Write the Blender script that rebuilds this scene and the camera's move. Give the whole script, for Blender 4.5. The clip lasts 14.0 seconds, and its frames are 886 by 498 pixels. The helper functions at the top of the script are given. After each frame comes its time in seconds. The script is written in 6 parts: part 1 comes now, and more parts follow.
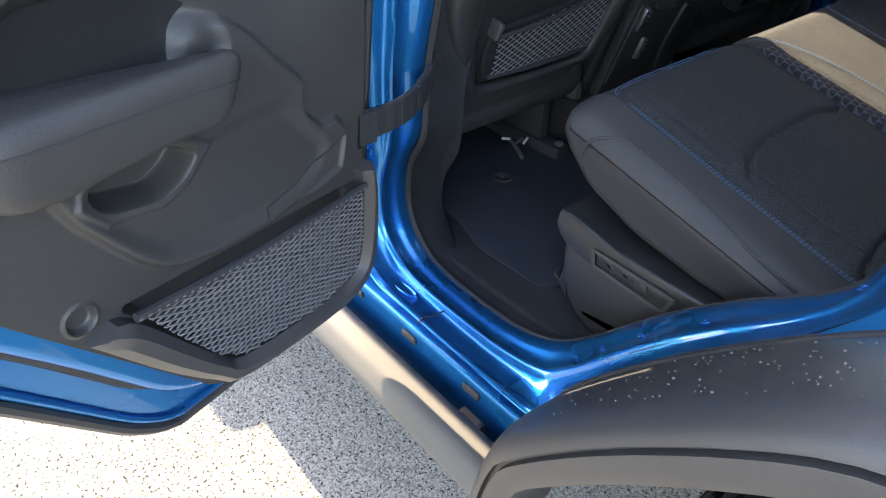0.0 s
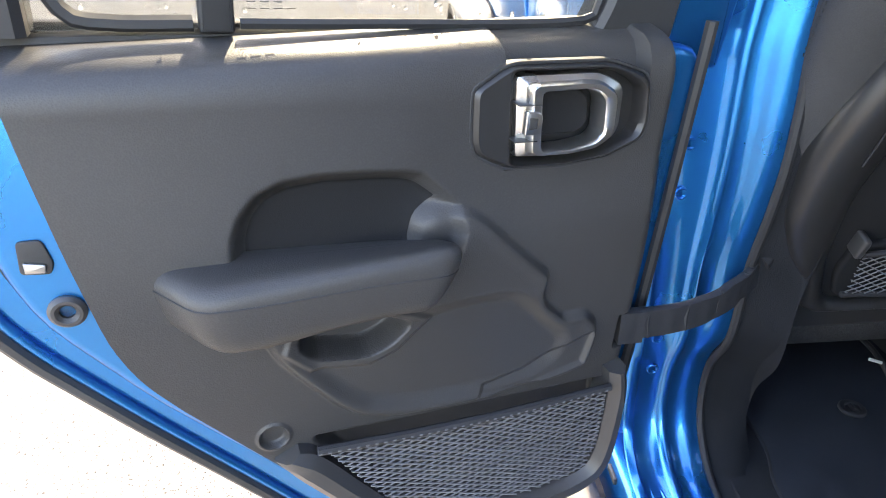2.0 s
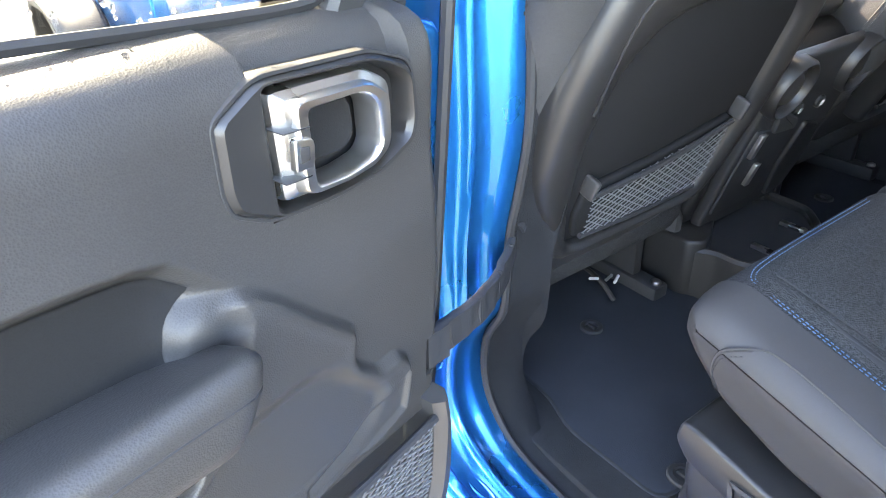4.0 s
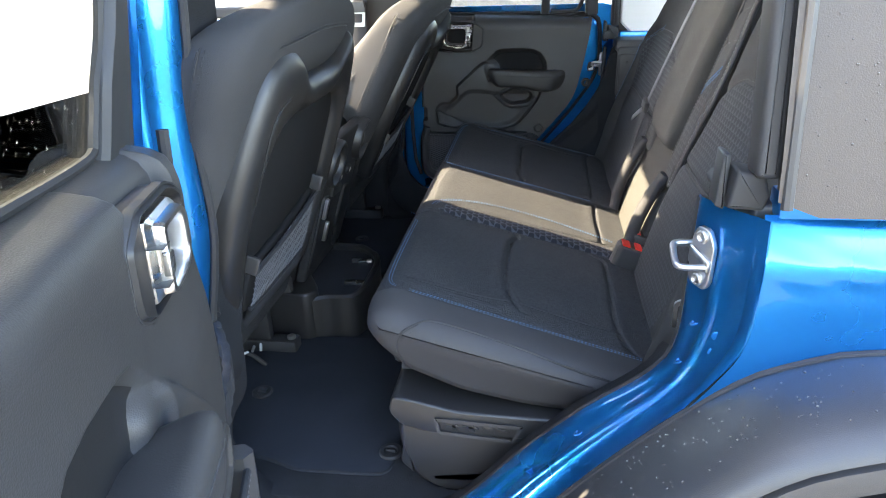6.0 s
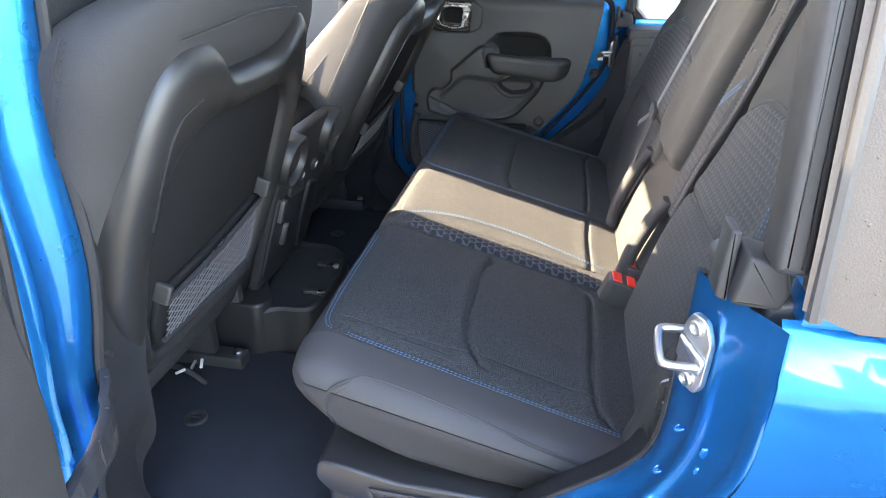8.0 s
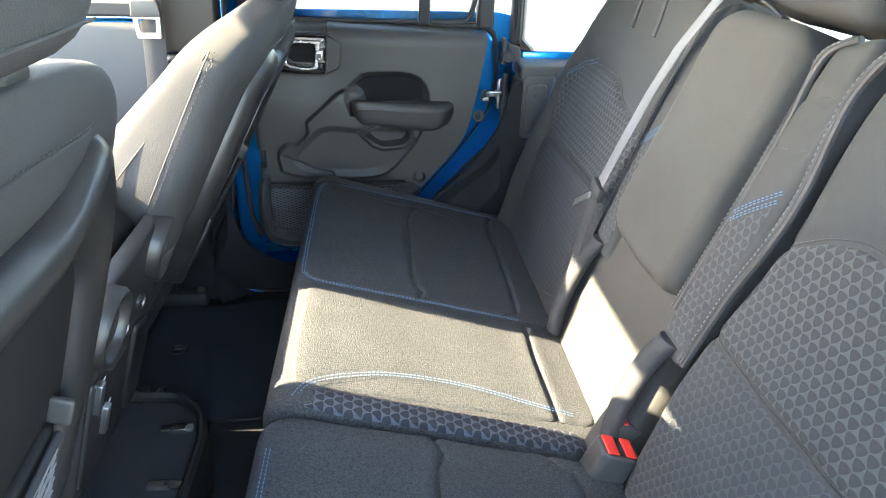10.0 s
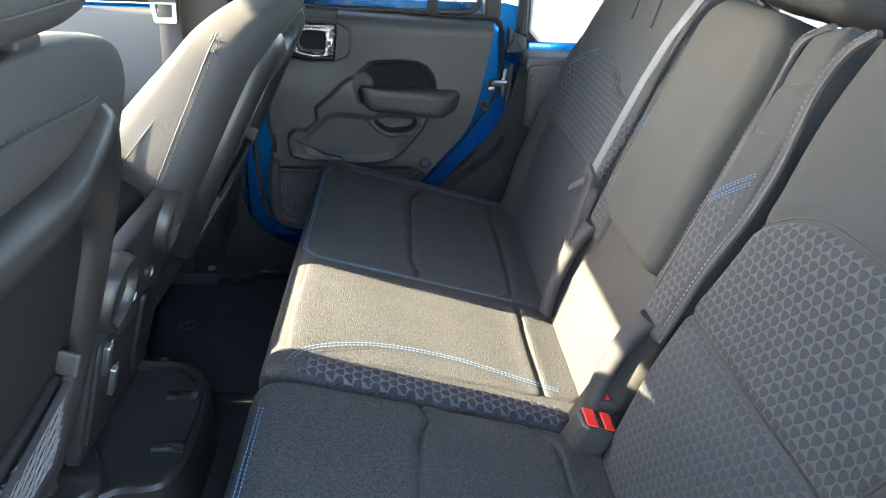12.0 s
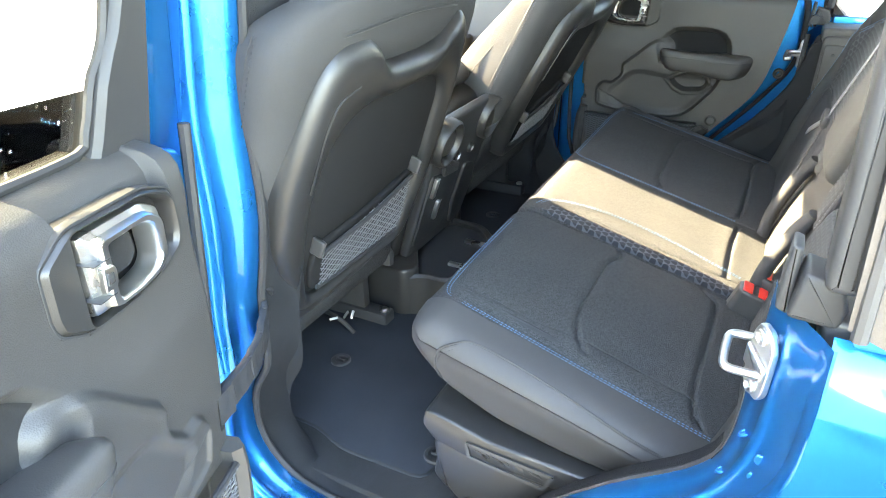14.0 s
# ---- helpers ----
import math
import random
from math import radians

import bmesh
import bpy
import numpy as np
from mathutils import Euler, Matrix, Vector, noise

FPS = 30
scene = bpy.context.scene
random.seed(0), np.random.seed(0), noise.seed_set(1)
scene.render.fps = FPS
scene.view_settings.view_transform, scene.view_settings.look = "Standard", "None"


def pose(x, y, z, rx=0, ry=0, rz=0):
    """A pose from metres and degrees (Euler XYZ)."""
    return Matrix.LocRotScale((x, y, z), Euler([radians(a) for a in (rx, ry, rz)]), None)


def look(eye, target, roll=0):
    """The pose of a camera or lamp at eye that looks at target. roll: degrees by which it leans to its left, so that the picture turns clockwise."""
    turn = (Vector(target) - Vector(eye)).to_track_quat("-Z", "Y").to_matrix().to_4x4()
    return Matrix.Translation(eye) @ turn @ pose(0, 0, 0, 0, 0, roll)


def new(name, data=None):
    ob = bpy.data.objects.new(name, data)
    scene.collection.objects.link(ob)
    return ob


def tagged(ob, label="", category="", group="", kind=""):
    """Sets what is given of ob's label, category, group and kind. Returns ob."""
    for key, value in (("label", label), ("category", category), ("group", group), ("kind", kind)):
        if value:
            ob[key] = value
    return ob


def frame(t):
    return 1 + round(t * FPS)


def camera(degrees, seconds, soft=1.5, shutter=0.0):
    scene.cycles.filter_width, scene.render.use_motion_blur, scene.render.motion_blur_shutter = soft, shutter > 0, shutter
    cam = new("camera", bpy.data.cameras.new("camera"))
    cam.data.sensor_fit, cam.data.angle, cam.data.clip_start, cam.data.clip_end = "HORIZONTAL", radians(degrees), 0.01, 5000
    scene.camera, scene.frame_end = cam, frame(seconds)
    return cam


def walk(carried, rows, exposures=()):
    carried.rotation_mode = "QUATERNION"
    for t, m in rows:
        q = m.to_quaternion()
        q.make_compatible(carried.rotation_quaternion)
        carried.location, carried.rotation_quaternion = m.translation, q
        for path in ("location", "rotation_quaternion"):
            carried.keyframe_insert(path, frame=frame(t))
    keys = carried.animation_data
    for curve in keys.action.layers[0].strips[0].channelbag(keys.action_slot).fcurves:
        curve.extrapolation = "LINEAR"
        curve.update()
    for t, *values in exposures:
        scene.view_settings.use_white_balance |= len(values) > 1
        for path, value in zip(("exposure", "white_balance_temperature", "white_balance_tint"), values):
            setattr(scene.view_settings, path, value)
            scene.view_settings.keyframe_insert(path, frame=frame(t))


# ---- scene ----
cam = camera(69.0, 14.0, 1.0)
PATH = [
    (0, (0.075, -0.527, 1.239), (-1.137, 0.532, 0.053), 1.4),
    (0.5, (0.031, -0.457, 1.257), (-1.469, 0.206, 0.111), 0.5),
    (1, (0.037, -0.398, 1.277), (-1.651, -0.126, 0.239), -1.6),
    (1.5, (0.052, -0.36, 1.296), (-1.712, -0.252, 0.36), -2.2),
    (2, (0.049, -0.347, 1.304), (-1.72, -0.29, 0.373), -1.9),
    (2.5, (0.038, -0.34, 1.302), (-1.729, -0.286, 0.366), -2.1),
    (3, (0.025, -0.341, 1.298), (-1.739, -0.266, 0.358), -2.3),
    (3.5, (-0.051, -0.362, 1.298), (-1.743, 0.075, 0.326), -2.7),
    (4, (-0.126, -0.39, 1.293), (-1.539, 0.574, 0.257), -2.7),
    (4.2, (-0.133, -0.404, 1.291), (-1.415, 0.724, 0.249), -2.6),
    (6.3, (-0.216, -0.701, 1.359), (-0.42, 1.118, 0.554), -1.6),
    (6.5, (-0.239, -0.705, 1.358), (-0.404, 1.118, 0.553), -1.1),
    (7, (-0.26, -0.694, 1.356), (-0.385, 1.131, 0.547), -0.5),
    (7.5, (-0.217, -0.616, 1.359), (-0.42, 1.196, 0.537), -0.5),
    (8, (-0.135, -0.471, 1.367), (-0.452, 1.285, 0.465), 0.6),
    (8.5, (-0.132, -0.338, 1.375), (-0.445, 1.403, 0.443), -1.0),
    (9, (-0.199, -0.186, 1.405), (-0.332, 1.584, 0.484), -0.5),
    (9.2, (-0.227, -0.14, 1.415), (-0.274, 1.637, 0.498), 0.0),
    (11.3, (-0.328, -0.028, 1.42), (-0.007, 1.711, 0.486), 3.5),
    (11.5, (-0.313, -0.038, 1.414), (-0.025, 1.709, 0.484), 2.9),
    (12, (-0.266, -0.101, 1.414), (-0.123, 1.661, 0.478), 2.4),
    (12.5, (-0.17, -0.202, 1.406), (-0.307, 1.562, 0.474), 1.6),
    (13, (-0.115, -0.299, 1.401), (-0.513, 1.42, 0.458), 1.1),
    (13.5, (-0.087, -0.412, 1.398), (-0.736, 1.228, 0.455), 0.1),
    (14, (-0.037, -0.517, 1.4), (-0.859, 1.043, 0.457), -0.8),
]
# stops, white balance in kelvin, tint
EXPOSURES = [(0, 4.05, 7600, 16), (0.5, 4.55, 7900, 18), (1, 4.47, 7850, 20), (3, 4.22, 7650, 19), (3.6, 4.75, 7550, 16), (4, 5.45, 7750, 17), (4.3, 5.45, 7750, 17), (6.3, 4.6, 7250, 14), (7.5, 4.9, 7350, 14), (8.0, 5.25, 7600, 17), (8.5, 5.6, 7400, 14), (9.2, 5.8, 7250, 9), (11.3, 5.3, 7250, 9), (12.5, 5.5, 7300, 12), (13.0, 5.7, 7600, 16), (13.5, 5.9, 7850, 16), (14, 6.0, 8300, 8)]
walk(cam, [(t, look(eye, target, roll)) for t, eye, target, roll in PATH], EXPOSURES)

# ---- world and sun ----
SUN_TRAVEL = Vector((0.83, -0.045, -0.58)).normalized()
world = bpy.data.worlds.new("sky")
scene.world = world
world.use_nodes = True
wn = world.node_tree
sky = wn.nodes.new("ShaderNodeTexSky")
sky.sky_type, sky.sun_disc = "NISHITA", False
sky.sun_elevation = math.asin(-SUN_TRAVEL.z)
sky.sun_rotation = math.atan2(-SUN_TRAVEL.x, -SUN_TRAVEL.y)
wn.links.new(sky.outputs[0], wn.nodes["Background"].inputs[0])
wn.nodes["Background"].inputs[1].default_value = 0.14
sun = new("sun", bpy.data.lights.new("sun", "SUN"))
sun.data.energy, sun.data.angle, sun.data.color = 2.6, radians(0.53), (1.0, 0.91, 0.70)
sun.rotation_mode = "QUATERNION"
sun.rotation_quaternion = SUN_TRAVEL.to_track_quat("-Z", "Y")

# ---- materials ----
def material(name, color, rough=0.6, metal=0.0, coat=0.0, spec=0.5, vary=0.12, scale=6.0, fine=900.0, bump=0.0, bump_dist=0.0004, kind="noise", sheen=0.0, spread=0.4):
    """A surface with slow and fine variation of its colour, and a fine relief."""
    m = bpy.data.materials.new(name)
    m.use_nodes = True
    nt = m.node_tree
    b = nt.nodes["Principled BSDF"]
    b.inputs["Roughness"].default_value, b.inputs["Metallic"].default_value = rough, metal
    b.inputs["Coat Weight"].default_value, b.inputs["Coat Roughness"].default_value = coat, 0.03
    b.inputs["Specular IOR Level"].default_value = spec
    b.inputs["Sheen Weight"].default_value = sheen
    tc = nt.nodes.new("ShaderNodeTexCoord")
    big = nt.nodes.new("ShaderNodeTexNoise")
    big.inputs["Scale"].default_value, big.inputs["Detail"].default_value = scale, 6.0
    small = nt.nodes.new("ShaderNodeTexVoronoi" if kind == "cell" else "ShaderNodeTexNoise")
    small.inputs["Scale"].default_value = fine
    for n in (big, small):
        nt.links.new(tc.outputs["Object"], n.inputs["Vector"])
    small_out = small.outputs["Distance"] if kind == "cell" else small.outputs[0]
    add = nt.nodes.new("ShaderNodeMath")
    add.operation = "ADD"
    nt.links.new(big.outputs[0], add.inputs[0])
    nt.links.new(small_out, add.inputs[1])
    ramp = nt.nodes.new("ShaderNodeMapRange")
    ramp.inputs[1].default_value, ramp.inputs[2].default_value = 1 - spread, 1 + spread
    ramp.inputs[3].default_value, ramp.inputs[4].default_value = 1 - vary, 1 + vary
    nt.links.new(add.outputs[0], ramp.inputs[0])
    mix = nt.nodes.new("ShaderNodeVectorMath")
    mix.operation = "SCALE"
    mix.inputs[0].default_value = color
    nt.links.new(ramp.outputs[0], mix.inputs["Scale"])
    nt.links.new(mix.outputs[0], b.inputs["Base Color"])
    rr = nt.nodes.new("ShaderNodeMapRange")
    rr.inputs[1].default_value, rr.inputs[2].default_value = 0.3, 0.7
    rr.inputs[3].default_value, rr.inputs[4].default_value = max(rough - 0.06, 0.02), min(rough + 0.06, 1)
    nt.links.new(big.outputs[0], rr.inputs[0])
    nt.links.new(rr.outputs[0], b.inputs["Roughness"])
    if bump:
        bn = nt.nodes.new("ShaderNodeBump")
        bn.inputs["Strength"].default_value, bn.inputs["Distance"].default_value = bump, bump_dist
        nt.links.new(small_out, bn.inputs["Height"])
        nt.links.new(bn.outputs[0], b.inputs["Normal"])
    return m


BLUE = material("blue_metallic_paint", (0.0002, 0.155, 0.430), 0.30, 0.80, 0.70, 0.45, 0.04, 4.0, 5000.0)
BLUE.node_tree.nodes["Principled BSDF"].inputs["Specular Tint"].default_value = (0.12, 0.55, 1.0, 1)
VINYL = material("black_grained_vinyl", (0.032, 0.0305, 0.0297), 0.46, 0, 0, 0.32, 0.14, 5.0, 740.0, 0.26, 0.0006, "cell")
PLASTIC = material("black_textured_plastic", (0.034, 0.033, 0.033), 0.44, 0, 0, 0.42, 0.10, 7.0, 1500.0, 0.2, 0.0003)
DARK = material("matt_black_plastic", (0.020, 0.020, 0.021), 0.6, 0, 0, 0.4, 0.15, 9.0, 900.0, 0.1, 0.0003)
RUBBER = material("black_rubber_seal", (0.015, 0.015, 0.016), 0.65, 0, 0, 0.4, 0.2, 30.0, 1200.0, 0.2, 0.0003)
CLOTH = material("charcoal_seat_cloth", (0.037, 0.0375, 0.0385), 0.92, 0, 0, 0.15, 0.42, 300.0, 560.0, 1.0, 0.0024, "noise", 0.0, 0.22)
CLOTHFRONT = material("charcoal_front_seat_cloth", (0.035, 0.0345, 0.035), 0.85, 0, 0, 0.25, 0.25, 6.0, 900.0, 0.8, 0.0009)
CLOTHBACK = material("fine_charcoal_seat_cloth", (0.034, 0.0345, 0.034), 0.92, 0, 0, 0.2, 0.16, 25.0, 1000.0, 0.6, 0.0007)
CLOTHSMOOTH = material("smooth_grey_seat_cloth", (0.036, 0.0355, 0.033), 0.9, 0, 0, 0.2, 0.2, 8.0, 1000.0, 0.6, 0.0008)
SEATVINYL = material("dark_grey_seat_side_vinyl", (0.033, 0.0315, 0.032), 0.60, 0, 0, 0.30, 0.10, 6.0, 1200.0, 0.25, 0.0004, "noise", 0.0)
CARPET = material("black_carpet", (0.020, 0.021, 0.023), 0.97, 0, 0, 0.1, 0.4, 12.0, 1100.0, 1.0, 0.002)
MAT = material("dark_floor_mat", (0.023, 0.026, 0.032), 0.93, 0, 0, 0.15, 0.35, 10.0, 900.0, 0.8, 0.0014)
FLARE = material("grained_dark_grey_fender_plastic", (0.030, 0.029, 0.029), 0.46, 0, 0, 0.45, 0.14, 8.0, 900.0, 0.4, 0.0004)
HARDTOP = material("textured_black_hardtop", (0.056, 0.045, 0.037), 0.55, 0, 0, 0.35, 0.16, 5.0, 700.0, 0.6, 0.0006)
RAIL = material("powder_coated_rail", (0.062, 0.058, 0.053), 0.75, 0, 0, 0.3, 0.15, 12.0, 1400.0, 0.4, 0.0004)
SATIN = material("satin_chrome", (0.62, 0.62, 0.61), 0.30, 1.0, 0, 0.5, 0.05, 12.0, 2000.0)
ZINC = material("zinc_plated_steel", (0.42, 0.42, 0.41), 0.38, 1.0, 0, 0.5, 0.08, 20.0, 900.0)
HEADLINER = material("light_grey_hardtop_lining", (0.62, 0.60, 0.57), 0.8, 0, 0, 0.3, 0.06, 6.0, 900.0, 0.3)
BLUETHREAD = material("blue_thread", (0.050, 0.105, 0.185), 0.7, 0, 0, 0.3, 0.2, 60.0, 3000.0)
GREYTHREAD = material("grey_thread", (0.11, 0.11, 0.115), 0.75, 0, 0, 0.3, 0.2, 60.0, 3000.0)
RED = material("red_plastic", (0.62, 0.03, 0.02), 0.4, 0, 0, 0.5, 0.08, 20.0, 900.0)
GLASSY = bpy.data.materials.new("clear_window_glass")
TINTED = bpy.data.materials.new("dark_tinted_window_glass")
BASE = material("satin_black_moulded_plastic", (0.0165, 0.016, 0.016), 0.42, 0, 0, 0.45, 0.12, 7.0, 1200.0, 0.25, 0.0003)
# soft black parts, and the shade painted into the armrest recess
BLACK_AND_SHADE = material("soft_black_and_recess_shade", (0.012, 0.012, 0.0125), 0.85, 0, 0, 0.12, 0.14, 8.0, 900.0, 0.5, 0.0004)
WEBBING = material("black_webbing", (0.022, 0.022, 0.024), 0.75, 0, 0, 0.3, 0.25, 40.0, 1800.0, 0.6, 0.0006)


def glass(m, tint, rough=0.0):
    """Thin glass: mostly clear, with a mirror's gloss at flat angles."""
    m.use_nodes = True
    nt = m.node_tree
    nt.nodes.remove(nt.nodes["Principled BSDF"])
    clear, gloss, mix, fres = (nt.nodes.new("ShaderNode" + k) for k in ("BsdfTransparent", "BsdfGlossy", "MixShader", "Fresnel"))
    clear.inputs[0].default_value = (*tint, 1)
    gloss.inputs["Roughness"].default_value = rough
    fres.inputs[0].default_value = 1.5
    nt.links.new(fres.outputs[0], mix.inputs[0])
    nt.links.new(clear.outputs[0], mix.inputs[1])
    nt.links.new(gloss.outputs[0], mix.inputs[2])
    nt.links.new(mix.outputs[0], nt.nodes["Material Output"].inputs[0])


glass(GLASSY, (0.90, 0.93, 0.92))
glass(TINTED, (0.52, 0.54, 0.54))


def honeycomb(name, color, pitch, strength, line, flat=False):
    """Seat cloth with an embossed lattice of small rounded cells; the relief follows the object's y and z."""
    m = material(name, color, 0.9, 0, 0, 0.2, 0.15, 8.0, 1600.0, 0, 0, "noise", 0.0)
    nt = m.node_tree
    tc = nt.nodes.new("ShaderNodeTexCoord")
    dist = []
    sep = nt.nodes.new("ShaderNodeSeparateXYZ")
    nt.links.new(tc.outputs["Object"], sep.inputs[0])
    def math_node(op, a, b=None):
        n = nt.nodes.new("ShaderNodeMath")
        n.operation = op
        for k, v in enumerate((a, b)):
            if v is None:
                continue
            if isinstance(v, float):
                n.inputs[k].default_value = v
            else:
                nt.links.new(v, n.inputs[k])
        return n.outputs[0]
    # across: the object's y; along: z and x together, so that it lies well on tilted and flat faces
    across = math_node("DIVIDE", sep.outputs[1], float(pitch))
    along_m = math_node("SUBTRACT", math_node("MULTIPLY", sep.outputs[2], 1.0), math_node("MULTIPLY", sep.outputs[0], -0.35))
    along_m = sep.outputs[0] if flat else along_m
    along = math_node("DIVIDE", along_m, float(pitch * 1.732))
    for shift in (0.0, 0.5):
        a = math_node("SUBTRACT", math_node("FRACT", math_node("ADD", across, shift + 100.0)), 0.5)
        b = math_node("MULTIPLY", math_node("SUBTRACT", math_node("FRACT", math_node("ADD", along, shift + 100.0)), 0.5), 1.732)
        ring = math_node("SQRT", math_node("ADD", math_node("MULTIPLY", a, a), math_node("MULTIPLY", b, b)))
        # a rounded three-sided cell: half circle, half triangle
        side = math_node("SUBTRACT", math_node("MULTIPLY", math_node("ABSOLUTE", a), 0.866), math_node("MULTIPLY", b, 0.5))
        tri = math_node("MAXIMUM", side, b)
        dist.append(math_node("ADD", math_node("MULTIPLY", ring, 0.5), math_node("MULTIPLY", tri, 0.62)))
    d = math_node("MINIMUM", dist[0], dist[1])
    ramp = nt.nodes.new("ShaderNodeMapRange")
    ramp.interpolation_type = "SMOOTHSTEP"
    ramp.inputs[1].default_value, ramp.inputs[2].default_value = 0.385, 0.445
    ramp.inputs[3].default_value, ramp.inputs[4].default_value = 0.0, 1.0
    nt.links.new(d, ramp.inputs[0])
    bn = nt.nodes.new("ShaderNodeBump")
    bn.inputs["Strength"].default_value, bn.inputs["Distance"].default_value = strength, 0.0015
    nt.links.new(ramp.outputs[0], bn.inputs["Height"])
    b = nt.nodes["Principled BSDF"]
    nt.links.new(bn.outputs[0], b.inputs["Normal"])
    old = b.inputs["Base Color"].links[0].from_socket
    mixc = nt.nodes.new("ShaderNodeMix")
    mixc.data_type = "RGBA"
    mixc.inputs[7].default_value = (*line, 1)
    nt.links.new(ramp.outputs[0], mixc.inputs[0])
    nt.links.new(old, mixc.inputs[6])
    nt.links.new(mixc.outputs[2], b.inputs["Base Color"])
    return m


HEX = honeycomb("honeycomb_seat_cloth", (0.029, 0.030, 0.032), 0.0130, 0.8, (0.052, 0.055, 0.056))
HEXBLUE = honeycomb("blue_black_honeycomb_cloth", (0.022, 0.023, 0.028), 0.0135, 0.9, (0.062, 0.066, 0.078), True)
HEXMID = honeycomb("softer_honeycomb_seat_cloth", (0.030, 0.031, 0.033), 0.0130, 0.6, (0.043, 0.046, 0.048))
HEXSOFT = honeycomb("faint_honeycomb_seat_cloth", (0.029, 0.029, 0.031), 0.0130, 0.4, (0.038, 0.039, 0.041))

# ---- mesh helpers ----
def bm_obj(name, bm, mat, parent=None, label="", smooth=True, angle=40, fix=True):
    if fix:
        bmesh.ops.recalc_face_normals(bm, faces=bm.faces)
    me = bpy.data.meshes.new(name)
    bm.to_mesh(me)
    bm.free()
    if smooth:
        me.shade_smooth()
        me.set_sharp_from_angle(angle=radians(angle))
    me.materials.append(mat)
    ob = new(name, me)
    if parent is not None:
        ob.parent = parent
        off, up = Vector(), parent
        while up is not None:
            off, up = off + up.location, up.parent
        me.transform(Matrix.Translation(-off))
    if label:
        ob["label"] = label
    return ob


part = bm_obj


def thing(name, label, category, group="", kind="", at=(0, 0, 0)):
    ob = new(name)
    ob.empty_display_size = 0.05
    ob.location = at
    return tagged(ob, label, category, group, kind)


def inset(poly, d):
    """A closed outline moved inwards by d (outwards: minus)."""
    n = len(poly)
    area = sum(poly[i][0] * poly[(i + 1) % n][1] - poly[(i + 1) % n][0] * poly[i][1] for i in range(n))
    sg = 1 if area > 0 else -1
    out = []
    for i in range(n):
        p, q, r = Vector(poly[i - 1][:2]), Vector(poly[i][:2]), Vector(poly[(i + 1) % n][:2])
        a, b = (q - p).normalized(), (r - q).normalized()
        na, nb = Vector((-a.y, a.x)) * sg, Vector((-b.y, b.x)) * sg
        m = na + nb
        m = m.normalized() if m.length > 1e-6 else na
        k = max(m.dot(na), 0.5)
        out.append(tuple(q + m * (d / k)))
    return out


def rounded(poly, r, seg=3, closed=True):
    """Corners of an outline cut by arcs of about radius r."""
    out, n = [], len(poly)
    for i in range(n):
        q = Vector(poly[i])
        if not closed and i in (0, n - 1):
            out.append(tuple(q))
            continue
        p, s = Vector(poly[i - 1]), Vector(poly[(i + 1) % n])
        da, db = (p - q), (s - q)
        k = min(r, 0.45 * da.length, 0.45 * db.length)
        a, b = q + da.normalized() * k, q + db.normalized() * k
        for j in range(seg + 1):
            t = j / seg
            out.append(tuple((1 - t) ** 2 * a + 2 * t * (1 - t) * q + t * t * b))
    return out


def loft(bm, rings, closed=True, caps=True):
    vs = [[bm.verts.new(p) for p in ring] for ring in rings]
    n = len(rings[0])
    for a, b in zip(vs, vs[1:]):
        for i in range(n if closed else n - 1):
            j = (i + 1) % n
            bm.faces.new((a[i], a[j], b[j], b[i]))
    if caps and closed:
        bm.faces.new(vs[0])
        bm.faces.new(vs[-1])
    return vs


def rprism(poly, c0, c1, r, place, seg=3, back=True, bm=None):
    """An outline (a, b) pushed from c0 to c1 with rounded rims; place(a, b, c) gives the world point."""
    bm = bm or bmesh.new()
    sg = 1 if c1 > c0 else -1
    rings = []
    steps = [(r * (1 - math.sin(t)), r * (1 - math.cos(t))) for t in [math.pi / 2 * k / seg for k in range(seg + 1)]]
    front = [(ins, dep) for ins, dep in steps]
    if back:
        for ins, dep in front:
            rings.append([place(a, b, c0 + sg * dep) for a, b in inset(poly, ins)])
    else:
        rings.append([place(a, b, c0) for a, b in poly])
    for ins, dep in reversed(front):
        rings.append([place(a, b, c1 - sg * dep) for a, b in inset(poly, ins)])
    loft(bm, rings)
    return bm


def box(lo, hi, r=0.004, place=None, seg=2, bm=None):
    place = place or (lambda a, b, c: (a, b, c))
    poly = [(lo[0], lo[1]), (hi[0], lo[1]), (hi[0], hi[1]), (lo[0], hi[1])]
    return rprism(rounded(poly, r, 2), lo[2], hi[2], r, place, seg, bm=bm)


def tube(points, r, sides=8, bm=None, closed=False, flat=1.0):
    """A round bar along points."""
    bm = bm or bmesh.new()
    pts = [Vector(p) for p in points]
    rings, n = [], len(pts)
    prev = None
    for i, p in enumerate(pts):
        a = pts[(i - 1) % n] if closed or i else p
        b = pts[(i + 1) % n] if closed or i < n - 1 else p
        t = (b - a).normalized()
        ref = prev if prev is not None else (Vector((0, 0, 1)) if abs(t.z) < 0.9 else Vector((1, 0, 0)))
        s = (ref - t * ref.dot(t)).normalized()
        prev = s
        w = t.cross(s)
        rings.append([p + s * (r * math.cos(k * math.tau / sides)) + w * (r * flat * math.sin(k * math.tau / sides)) for k in range(sides)])
    if closed:
        rings.append(rings[0])
        loft(bm, rings, True, False)
        bmesh.ops.remove_doubles(bm, verts=bm.verts, dist=1e-6)
    else:
        loft(bm, rings)
    return bm


